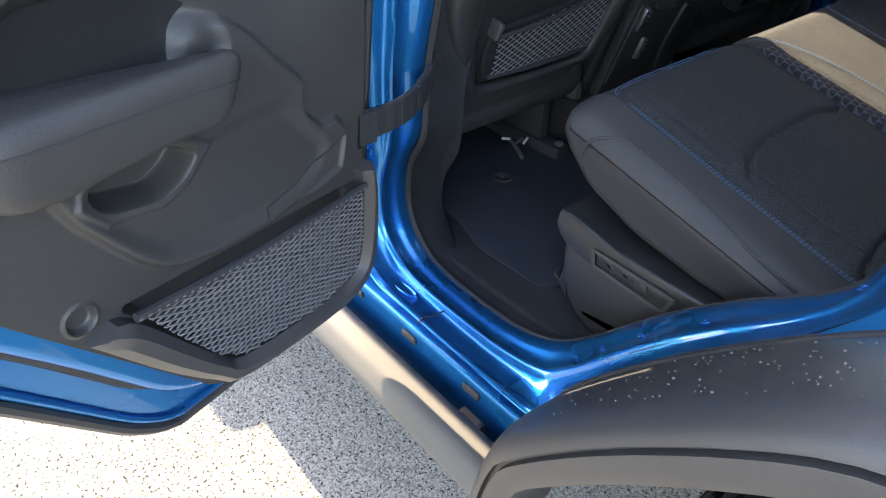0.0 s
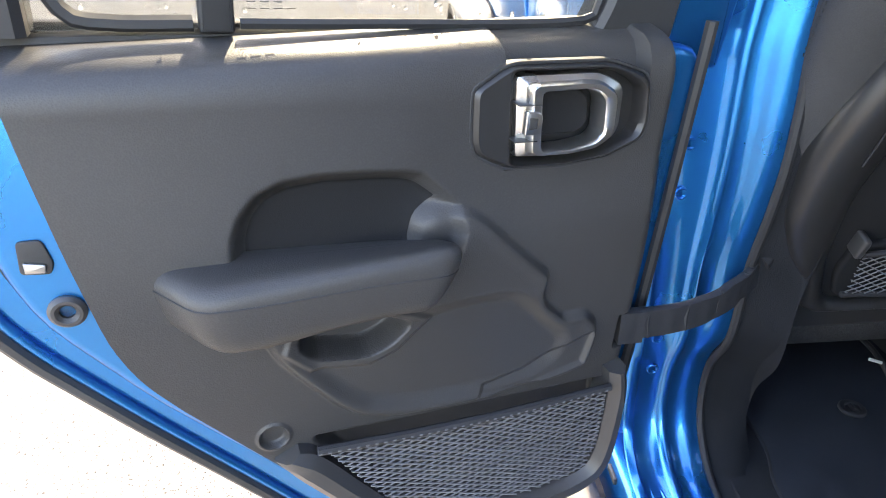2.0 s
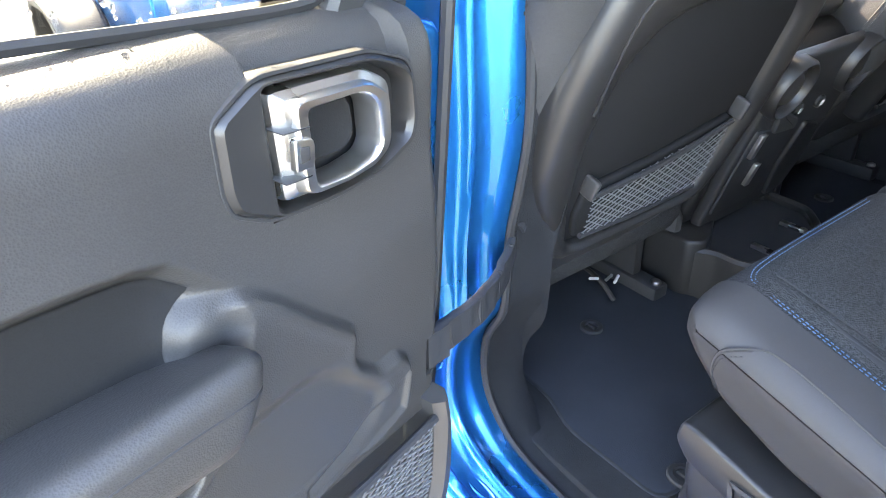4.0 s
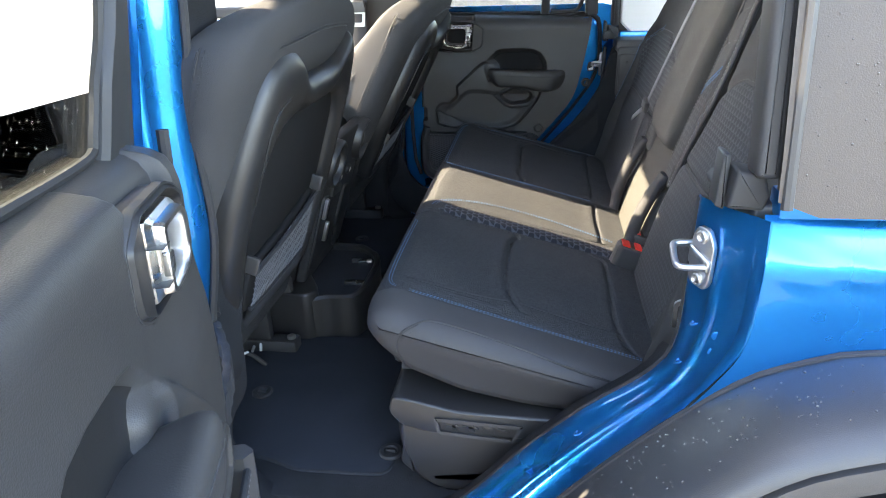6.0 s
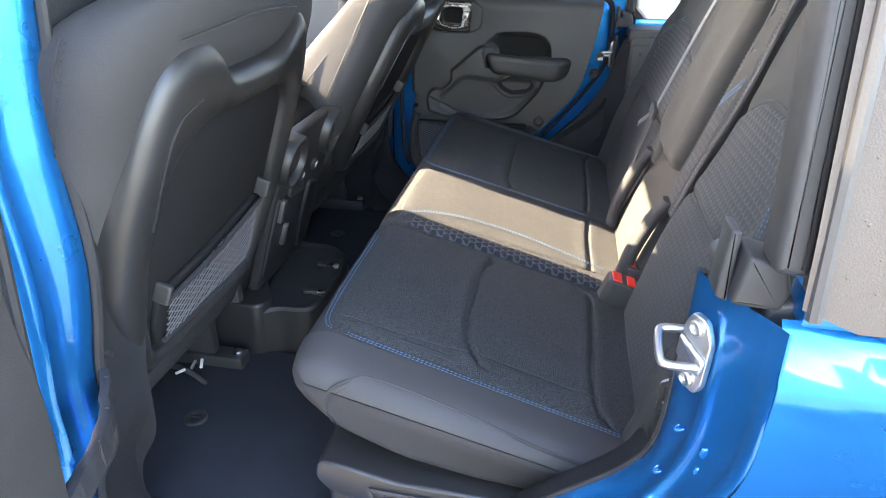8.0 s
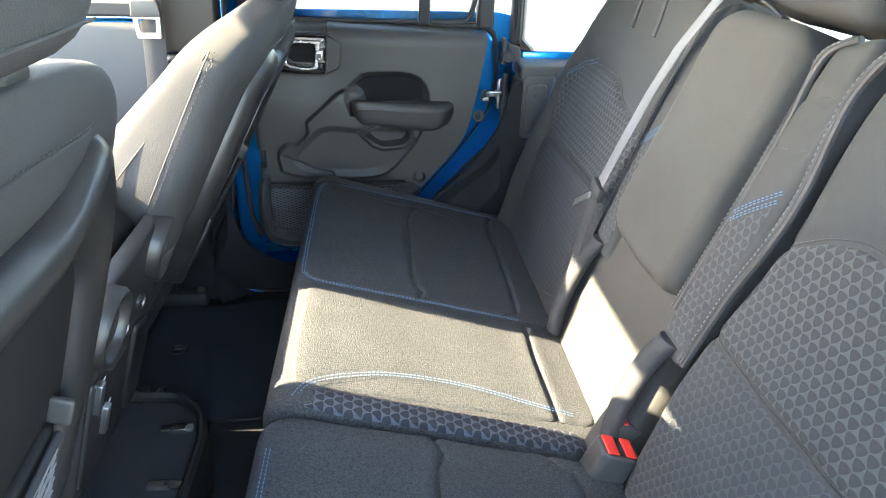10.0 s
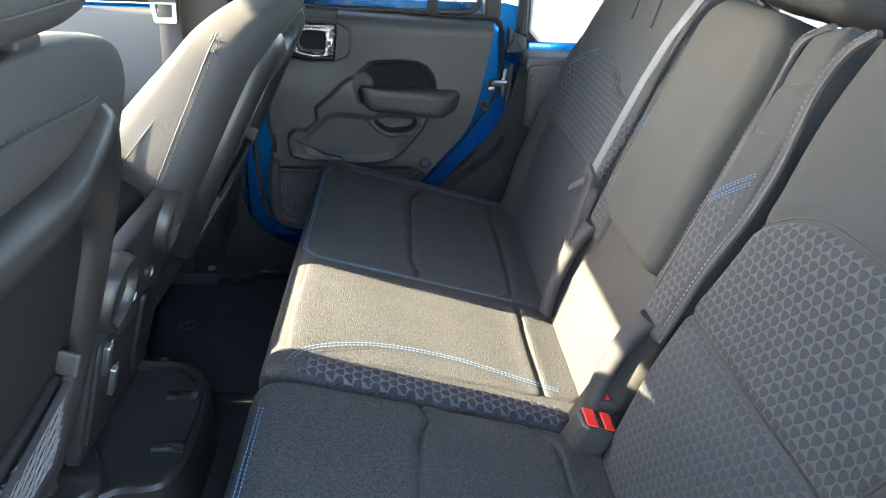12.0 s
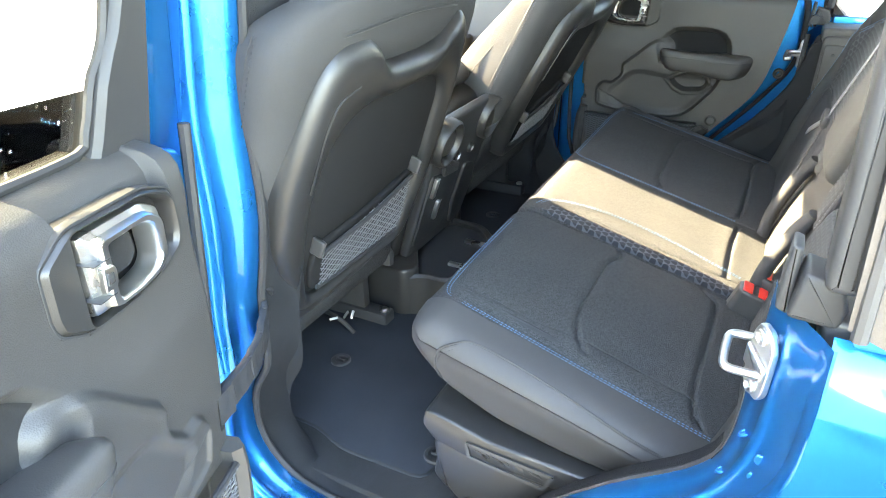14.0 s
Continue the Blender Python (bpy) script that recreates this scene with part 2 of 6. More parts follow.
def resample(poly, n):
    pts = [Vector(p) for p in poly]
    d = [0.0]
    for a, b in zip(pts, pts[1:]):
        d.append(d[-1] + (b - a).length)
    out = []
    for i in range(n):
        s = d[-1] * i / (n - 1)
        k = max(j for j in range(len(d)) if d[j] <= s + 1e-9)
        k = min(k, len(pts) - 2)
        f = (s - d[k]) / max(d[k + 1] - d[k], 1e-9)
        out.append(tuple(pts[k].lerp(pts[k + 1], f)))
    return out


def smooth_line(points, n):
    """A soft curve through points (Catmull-Rom), n points in all."""
    p = [Vector(q) for q in points]
    p = [p[0] * 2 - p[1]] + p + [p[-1] * 2 - p[-2]]
    fine = []
    for i in range(1, len(p) - 2):
        a, b, c, d = p[i - 1:i + 3]
        for k in range(12):
            t = k / 12
            fine.append(0.5 * ((2 * b) + (c - a) * t + (2 * a - 5 * b + 4 * c - d) * t * t + (3 * b - a - 3 * c + d) * t ** 3))
    fine.append(p[-2])
    return resample(fine, n)


WIDTH = 1.49            # from striker to striker
FLOOR_Z = 0.545
GROUND_Z = -0.016


# ---- ground ----
def build_ground():
    bm = bmesh.new()
    bmesh.ops.create_grid(bm, x_segments=8, y_segments=8, size=400)
    for v in bm.verts:
        v.co.z = GROUND_Z
    ob = bm_obj("ground", bm, ASPHALT, None)
    tagged(ob, "pale worn asphalt with coarse exposed stones", "ground", kind="structure")


def asphalt():
    """Pale worn asphalt: stones of many greys in a darker binder, with pits."""
    m = material("worn_asphalt", (0.150, 0.142, 0.128), 0.92, 0, 0, 0.25, 0.2, 1.3, 420.0, 0, 0)
    nt = m.node_tree
    b = nt.nodes["Principled BSDF"]
    tc = nt.nodes.new("ShaderNodeTexCoord")
    stones = nt.nodes.new("ShaderNodeTexVoronoi")
    stones.inputs["Scale"].default_value = 260.0
    pits = nt.nodes.new("ShaderNodeTexNoise")
    pits.inputs["Scale"].default_value, pits.inputs["Detail"].default_value = 130.0, 4.0
    for n in (stones, pits):
        nt.links.new(tc.outputs["Object"], n.inputs["Vector"])
    grey = nt.nodes.new("ShaderNodeSeparateColor")
    nt.links.new(stones.outputs["Color"], grey.inputs[0])
    tone = nt.nodes.new("ShaderNodeMapRange")
    tone.inputs[3].default_value, tone.inputs[4].default_value = 0.5, 1.5
    nt.links.new(grey.outputs[0], tone.inputs[0])
    dark = nt.nodes.new("ShaderNodeMapRange")
    dark.inputs[1].default_value, dark.inputs[2].default_value = 0.36, 0.405
    dark.inputs[3].default_value, dark.inputs[4].default_value = 0.06, 1.0
    nt.links.new(pits.outputs[0], dark.inputs[0])
    mul = nt.nodes.new("ShaderNodeMath")
    mul.operation = "MULTIPLY"
    nt.links.new(tone.outputs[0], mul.inputs[0])
    nt.links.new(dark.outputs[0], mul.inputs[1])
    old = b.inputs["Base Color"].links[0].from_socket
    sc = nt.nodes.new("ShaderNodeVectorMath")
    sc.operation = "SCALE"
    nt.links.new(old, sc.inputs[0])
    nt.links.new(mul.outputs[0], sc.inputs["Scale"])
    nt.links.new(sc.outputs[0], b.inputs["Base Color"])
    bn = nt.nodes.new("ShaderNodeBump")
    bn.inputs["Strength"].default_value, bn.inputs["Distance"].default_value = 1.0, 0.004
    nt.links.new(mul.outputs[0], bn.inputs["Height"])
    nt.links.new(bn.outputs[0], b.inputs["Normal"])
    return m


ASPHALT = asphalt()
build_ground()

# ---- more mesh helpers ----
def slab(poly, c0, c1, ri, rd, place, seg=4, bm=None):
    """Like rprism, with a rim that is ri wide and rd deep."""
    bm = bm or bmesh.new()
    sg = 1 if c1 > c0 else -1
    steps = [(ri * (1 - math.sin(t)), rd * (1 - math.cos(t))) for t in [math.pi / 2 * k / seg for k in range(seg + 1)]]
    rings = [[place(a, b, c0 + sg * d) for a, b in inset(poly, i)] for i, d in steps]
    rings += [[place(a, b, c1 - sg * d) for a, b in inset(poly, i)] for i, d in reversed(steps)]
    loft(bm, rings)
    return bm


def band(outer, inner, c0, c1, bev, place, bm=None, closed=True):
    """A frame between two outlines with the same number of points."""
    bm = bm or bmesh.new()
    n = len(outer)
    rings = []
    for i in range(n):
        o, q = Vector(outer[i]), Vector(inner[i])
        t = (q - o)
        b = min(bev, 0.4 * t.length)
        t = t.normalized() if t.length else t
        sec = [(o, c0), (o, c1 - bev), (o + t * b, c1), (q - t * b, c1), (q, c1 - bev), (q, c0)]
        rings.append([place(p.x, p.y, c) for p, c in sec])
    if closed:
        rings.append(rings[0])
        loft(bm, rings, True, False)
        bmesh.ops.remove_doubles(bm, verts=bm.verts, dist=1e-6)
    else:
        loft(bm, rings, True, True)
    return bm


def dashes(path, normal, pitch, duty, r, lift=0.001, bm=None, wide=1.6):
    """Stitches along a path: short raised dashes."""
    bm = bm or bmesh.new()
    pts = [Vector(p) for p in path]
    total = sum((b - a).length for a, b in zip(pts, pts[1:]))
    n = max(2, int(total / pitch))
    line = [Vector(p) for p in resample(pts, 2 * n + 1)]
    nv = Vector(normal).normalized()
    for k in range(n):
        a, b = line[2 * k], line[2 * k + 1]
        b = a + (b - a) * (2 * duty)
        t = (b - a)
        if t.length < 1e-6:
            continue
        s = t.normalized().cross(nv) * r * wide
        h = nv * r
        o = nv * lift
        m = (a + b) / 2
        base = [a - s * 0.5, b - s * 0.5, b + s * 0.5, a + s * 0.5]
        top = [m + (p - m) * 0.75 + h for p in base]
        v = [bm.verts.new(p + o) for p in base + top]
        for f in ((4, 5, 6, 7), (0, 1, 5, 4), (1, 2, 6, 5), (2, 3, 7, 6), (3, 0, 4, 7)):
            bm.faces.new([v[i] for i in f])
    return bm


def disc(place, r, h, rim=0.002, n=20, hole=0.0, bm=None):
    """A round button; place(a, b, c)."""
    bm = bm or bmesh.new()
    prof = [(r, 0), (r, h - rim), (r - rim, h)]
    prof += [(hole + rim, h), (hole, h - rim), (hole, h - max(rim * 2, 0.6 * h))] if hole else []
    prof += [(0.0002, prof[-1][1])]
    rings = [[place(q * math.cos(k * math.tau / n), q * math.sin(k * math.tau / n), c) for k in range(n)] for q, c in prof]
    loft(bm, rings)
    return bm


def sdf(px, pz, poly):
    """Signed distance to an outline, negative inside (arrays)."""
    d = np.full(px.shape, 1e9)
    inside = np.zeros(px.shape, bool)
    n = len(poly)
    for i in range(n):
        (ax, az), (bx, bz) = poly[i][:2], poly[(i + 1) % n][:2]
        ex, ez = bx - ax, bz - az
        t = np.clip(((px - ax) * ex + (pz - az) * ez) / (ex * ex + ez * ez + 1e-12), 0, 1)
        d = np.minimum(d, np.hypot(px - ax - t * ex, pz - az - t * ez))
        cross = ((az > pz) != (bz > pz)) & (px < (bx - ax) * (pz - az) / (bz - az + 1e-12) + ax)
        inside ^= cross
    return np.where(inside, -d, d)


def step(d, w):
    """1 well inside, 0 outside, over a slope w wide."""
    t = np.clip(0.5 - d / w, 0, 1)
    return t * t * (3 - 2 * t)


def ribbon(path, wide, thick, bm=None):
    """A flat strap: path of (point, across-vector)."""
    bm = bm or bmesh.new()
    rings = []
    pts = [Vector(p) for p, _ in path]
    for i, (p, w) in enumerate(path):
        p, w = Vector(p), Vector(w).normalized()
        t = (pts[min(i + 1, len(pts) - 1)] - pts[max(i - 1, 0)]).normalized()
        n = t.cross(w).normalized()
        h, k = w * wide / 2, n * thick / 2
        rings.append([p - h - k * 0.4, p - h * 0.92 - k, p + h * 0.92 - k, p + h - k * 0.4, p + h + k * 0.4, p + h * 0.92 + k, p - h * 0.92 + k, p - h + k * 0.4])
    loft(bm, rings)
    return bm


def lattice(poly, pitch, r, place, slant=0.55):
    """A stretchy net inside a convex outline: two families of thin cords."""
    bm = bmesh.new()
    cx = sum(p[0] for p in poly) / len(poly)
    cz = sum(p[1] for p in poly) / len(poly)
    for sgn in (1, -1):
        d = Vector((1, slant * sgn)).normalized()
        nrm = Vector((-d.y, d.x))
        for k in range(-60, 61):
            o = Vector((cx, cz)) + nrm * (k * pitch)
            t0, t1 = -9.0, 9.0
            n = len(poly)
            area = sum(poly[i][0] * poly[(i + 1) % n][1] - poly[(i + 1) % n][0] * poly[i][1] for i in range(n))
            for i in range(n):
                a, b = Vector(poly[i]), Vector(poly[(i + 1) % n])
                e = b - a
                inn = Vector((-e.y, e.x)) * (1 if area > 0 else -1)
                den, num = inn.dot(d), inn.dot(o - a)
                if abs(den) < 1e-9:
                    if num < 0:
                        t1 = -99
                    continue
                t = -num / den
                if den > 0:
                    t0 = max(t0, t)
                else:
                    t1 = min(t1, t)
            if t1 - t0 > 0.004:
                m = max(2, int((t1 - t0) / 0.02) + 1)
                pts = []
                for j in range(m + 1):
                    q = o + d * (t0 + (t1 - t0) * j / m)
                    pts.append(place(q.x, q.y, sgn * r * 0.6 + 0.0006 * math.sin(j * 2.1 + k)))
                tube(pts, r, 5, bm)
    return bm


def off_line(px, pz, line):
    """Distance to an open line (arrays)."""
    d = np.full(px.shape, 1e9)
    for (ax, az), (bx, bz) in zip(line, line[1:]):
        ex, ez = bx - ax, bz - az
        t = np.clip(((px - ax) * ex + (pz - az) * ez) / (ex * ex + ez * ez + 1e-12), 0, 1)
        d = np.minimum(d, np.hypot(px - ax - t * ex, pz - az - t * ez))
    return d


def flat_curve(points, n=30):
    return [p[:2] for p in smooth_line([(a, b, 0) for a, b in points], n)]


def span(poly, v):
    """Least and greatest u of an outline at height v."""
    us = []
    n = len(poly)
    for i in range(n):
        (a, b), (c, e) = poly[i], poly[(i + 1) % n]
        if (b - v) * (e - v) <= 0 and abs(e - b) > 1e-9:
            us.append(a + (c - a) * (v - b) / (e - b))
    return (min(us), max(us)) if us else None


def soft_sheet(poly, relief, place, nu=60, nv=70, skirt=None):
    """A padded sheet over an outline; relief(u, v) gives its height, skirt the depth its rim reaches."""
    lo, hi = min(p[1] for p in poly), max(p[1] for p in poly)
    vs = [lo + (hi - lo) * (0.0008 + 0.9984 * (0.5 - 0.5 * math.cos(math.pi * k / (nv - 1))) * 0.5 + 0.9984 * 0.5 * k / (nv - 1)) for k in range(nv)]
    U, V = np.zeros((nv, nu)), np.zeros((nv, nu))
    f = np.linspace(0, 1, nu)
    f = 0.5 * f + 0.5 * (0.5 - 0.5 * np.cos(np.pi * f))
    for k, v in enumerate(vs):
        a, b = span(poly, v)
        U[k], V[k] = a + (b - a) * f, v
    H = relief(U, V)
    bm = bmesh.new()
    g = [[bm.verts.new(place(U[k, i], V[k, i], H[k, i])) for i in range(nu)] for k in range(nv)]
    for a, b in zip(g, g[1:]):
        for i in range(nu - 1):
            bm.faces.new((a[i], a[i + 1], b[i + 1], b[i]))
    if skirt is not None:
        loop = [(k, 0) for k in range(nv)] + [(nv - 1, i) for i in range(1, nu)] + [(k, nu - 1) for k in range(nv - 2, -1, -1)] + [(0, i) for i in range(nu - 2, 0, -1)]
        low = [bm.verts.new(place(U[k, i], V[k, i], skirt)) for k, i in loop]
        n = len(loop)
        for j in range(n):
            (k, i), (k2, i2) = loop[j], loop[(j + 1) % n]
            bm.faces.new((g[k][i], low[j], low[(j + 1) % n], g[k2][i2]))
        bm.faces.new(low)
    return bm


def dome(poly, r):
    """Rounding towards the rim of an outline."""
    def f(u, v):
        t = np.clip(1 + sdf(u, v, poly) / r, 0, 1)
        return -r * (1 - np.sqrt(1 - t * t * 0.999))
    return f


def groove(u, v, line, deep, wide):
    return -deep * np.exp(-(off_line(u, v, line) / wide) ** 2)


def star(poly, c, n=128):
    """An outline resampled by angle about a point inside it."""
    out = []
    m = len(poly)
    for k in range(n):
        t = k * math.tau / n
        dx, dy = math.cos(t), math.sin(t)
        best = 0
        for i in range(m):
            ax, ay = poly[i][0] - c[0], poly[i][1] - c[1]
            ex, ey = poly[(i + 1) % m][0] - poly[i][0], poly[(i + 1) % m][1] - poly[i][1]
            den = dx * ey - dy * ex
            if abs(den) < 1e-12:
                continue
            r = (ax * ey - ay * ex) / den
            q = (ax * dy - ay * dx) / den
            if r > 0 and -1e-9 <= q <= 1 + 1e-9:
                best = max(best, r)
        out.append((c[0] + dx * best, c[1] + dy * best))
    return out


# ---- car body ----
car = thing("car", "bright blue off-road car with an open rear door", "car")

OUT_EDGE = [(-0.69, 1.77), (-0.69, 1.30), (-0.69, 0.66), (-0.68, 0.58), (-0.64, 0.544), (-0.58, 0.538), (-0.31, 0.534), (-0.262, 0.552), (-0.148, 0.712), (-0.065, 0.820), (0.012, 0.925), (0.036, 0.975), (0.040, 1.04), (0.038, 1.112)]
IN_EDGE = [(-0.60, 1.77), (-0.610, 1.35), (-0.618, 1.20), (-0.616, 1.06), (-0.627, 0.98), (-0.645, 0.90), (-0.649, 0.83), (-0.657, 0.775), (-0.690, 0.715), (-0.698, 0.655), (-0.685, 0.60), (-0.645, 0.556), (-0.59, 0.536), (-0.50, 0.530), (-0.41, 0.536), (-0.335, 0.562), (-0.272, 0.620), (-0.20, 0.705), (-0.12, 0.785), (-0.035, 0.856), (-0.008, 0.91), (-0.004, 1.01), (-0.002, 1.100)]
EDGE_A = smooth_line([(x, 0, z) for x, z in OUT_EDGE], 120)
EDGE_B = smooth_line([(x, 0, z) for x, z in IN_EDGE], 120)


def side_y(y, mirror):
    return WIDTH - y if mirror else y


def lean(z):
    """The sides above the belt lean inwards."""
    return 0.10 * max(0.0, z - 1.15)


def build_aperture(mirror):
    # across the frame: share of the way in, depth, height of the pressed steps
    prof = [(-0.05, -0.056, 0.0), (0.0, -0.056, 0.0), (0.03, -0.053, 0.002), (0.12, -0.043, 0.002), (0.15, -0.040, -0.003), (0.18, -0.037, -0.0055), (0.40, -0.018, -0.0065), (0.53, -0.006, -0.0060), (0.555, -0.003, -0.002), (0.585, 0.000, 0.003), (0.66, 0.007, 0.004), (0.69, 0.010, 0.001), (0.715, 0.013, -0.002), (0.85, 0.029, -0.002), (0.88, 0.033, 0.001), (0.96, 0.044, 0.002), (1.0, 0.050, 0.0), (1.02, 0.060, -0.002)]
    rings = []
    n_pts = len(EDGE_A)
    for s, y, h in prof:
        ring = []
        for k, (p, q) in enumerate(zip(EDGE_A, EDGE_B)):
            i, j = max(k - 1, 0), min(k + 1, n_pts - 1)
            along = Vector(EDGE_B[j]) - Vector(EDGE_B[i])
            inward = Vector((-along.z, 0, along.x)).normalized()
            fade = min(1, (n_pts - 1 - k) / 12) * (1 - 0.45 * min(max((p[0] + 0.36) / 0.08, 0), 1))
            ring.append((p[0] + (q[0] - p[0]) * s + inward.x * h * fade, side_y(y + lean(p[2]), mirror), p[2] + (q[2] - p[2]) * s + inward.z * h * fade))
        rings.append(ring)
    bm = bmesh.new()
    loft(bm, rings, False, False)
    ap = part("door_aperture", bm, BLUE, car, "glossy blue painted door frame", angle=60)
    seal = [(q[0] + 0.003, side_y(0.062 + lean(q[2]), mirror), q[2] - 0.004) for q in EDGE_B]
    part("door_seal", tube(seal, 0.006), RUBBER, car, "black rubber door seal")
    # carpeted lining from the seal inwards
    rings = []
    lining = ((0.080, -0.006, -0.004), (0.088, 0.034, 0.002), (0.100, 0.044, 0.0), (0.125, 0.030, -0.02), (0.142, -0.04, -0.06)) if mirror else ((0.064, -0.006, -0.004), (0.085, -0.012, 0.002), (0.115, -0.028, 0.0), (0.138, -0.05, -0.02), (0.142, -0.09, -0.06))
    for y, out, dz in lining:
        rings.append([(q[0], side_y(y + lean(q[2]), mirror), q[2] + dz + (out - dz) * min(max((q[0] + 0.46) / 0.16, 0), 1)) for q in EDGE_B[14:] if q[0] < -0.3 or q[2] < 0.905])
    bm = bmesh.new()
    loft(bm, rings, False, False)
    part("sill_carpet", bm, CARPET, car, "black carpeted sill lining")
    # round rubber plugs along the rear sill
    for at_x in (-0.235, -0.20, -0.165, -0.10, 0.005, 0.028):
        k = min(range(60, 120), key=lambda i: abs(EDGE_A[i][0] - at_x) + (0.0 if EDGE_A[i][2] < 1.05 else 1.0))
        a, b = Vector(EDGE_A[k]), Vector(EDGE_B[k])
        c = a.lerp(b, 0.81)
        def P(u, v, w, c=c):
            return (c.x + u, side_y(0.0245 + v - w * 0.3, mirror), c.z - 0.003 + 0.9 * w - 0.1 * v + 0.6 * u)
        part("body_plug", disc(P, 0.006, 0.003, 0.001, 14, 0.003), BLUE, car)
    part("sill_seam", tube([(-0.517, side_y(y, mirror), z) for y, z in ((-0.058, 0.536), (-0.050, 0.5415), (-0.040, 0.540), (-0.032, 0.5335), (-0.004, 0.531))], 0.0014, 6), RUBBER, car)
    oval = [(-0.600 + 0.032 * math.cos(t) + 0.006 * math.sin(t), -0.022 + 0.010 * math.sin(t)) for t in [k * math.tau / 28 for k in range(28)]]
    part("drain_cover", band(oval, inset(oval, 0.004), 0.530, 0.5365, 0.0015, lambda a, b, c: (a, side_y(b, mirror), c)), BLUE, car, "oval pressed drain cover")
    # round body bolts on the centre post
    for y, z in ((-0.026, 1.050), (-0.027, 0.985), (-0.024, 0.760), (-0.022, 0.700)):
        k = min(range(70), key=lambda i: abs(EDGE_A[i][2] - z))
        x = EDGE_A[k][0] + 0.31 * (EDGE_B[k][0] - EDGE_A[k][0]) - 0.0065
        def P(a, b, c, x=x, y=y, z=z):
            return (x + c, side_y(y + a, mirror), z + b)
        part("body_bolt", disc(P, 0.009, 0.004, 0.0015, 16, 0.005), BLUE, car)


def build_quarter(mirror):
    """Outer skin behind the rear door, cut by the wheel arch."""
    arch = [(-0.262, 0.552), (-0.212, 0.654), (-0.098, 0.796), (-0.053, 0.840), (0.023, 0.919), (0.099, 0.957), (0.171, 0.973), (0.40, 0.985), (0.62, 0.95), (0.80, 0.80)]
    lo = smooth_line([(x, 0, z) for x, z in arch], 60)
    hi = smooth_line([(x, 0, z) for x, z in OUT_EDGE[7:]], 44) + [(0.04 + 0.96 * k / 16, 0, 1.112) for k in range(1, 17)]
    rings = []
    for k in range(41):
        f = k / 40
        ring = []
        for p, q in zip(lo, hi):
            z = p[2] + (q[2] - p[2]) * f
            x = p[0] + (q[0] - p[0]) * f
            y = -0.058 + 0.012 * max(0, (z - 1.058) / 0.054) + 0.010 * max(0, (z - 1.095) / 0.017) ** 2 - 0.03 * max(0, (1.0 - z)) - 0.004 * math.exp(-((z - 1.062) / 0.008) ** 2)
            ring.append((x, side_y(y, mirror), z))
        rings.append(ring)
    bm = bmesh.new()
    loft(bm, rings, False, False)
    part("quarter_panel", bm, BLUE, car, "glossy blue rear quarter panel")


def arc_edge(cx):
    pts = [(-0.255, 0, 0.50), (-0.235, 0, 0.60), (-0.205, 0, 0.662), (-0.098, 0, 0.796), (0.023, 0, 0.915), (0.099, 0, 0.955), (0.171, 0, 0.971), (0.40, 0, 0.985), (0.62, 0, 0.96), (0.80, 0, 0.84), (0.90, 0, 0.66)]
    return smooth_line([(x + cx, y, z) for x, y, z in pts], 60)


def build_flare(mirror, cx=0.0):
    edge = arc_edge(cx)
    cen = Vector((0.33 + cx, 0, 0.42))
    prof = [(0.0, -0.060), (0.004, -0.074), (0.006, -0.09), (0.009, -0.12), (0.009, -0.148), (0.005, -0.170), (0.0, -0.184), (-0.008, -0.192), (-0.016, -0.195), (-0.017, -0.187), (-0.022, -0.187), (-0.023, -0.196), (-0.040, -0.199), (-0.052, -0.194), (-0.058, -0.17), (-0.06, -0.10)]
    rings = []
    for d, y in prof:
        ring = []
        for p in edge:
            n = (Vector(p) - cen).normalized()
            q = Vector(p) + n * d
            ring.append((q.x, side_y(y, mirror), q.z))
        rings.append(ring)
    bm = bmesh.new()
    loft(bm, rings, False, False)
    bm.verts.ensure_lookup_table()
    for i in (0, len(edge) - 1):
        bm.faces.new([bm.verts[k * len(edge) + i] for k in range(len(prof))])
    part("fender_flare", bm, FLARE, car, "matt dark grey plastic fender flare", angle=50)
    bm = tube([(p[0], side_y(-0.060, mirror), p[2]) for p in edge], 0.005)
    part("flare_gasket", bm, RUBBER, car)


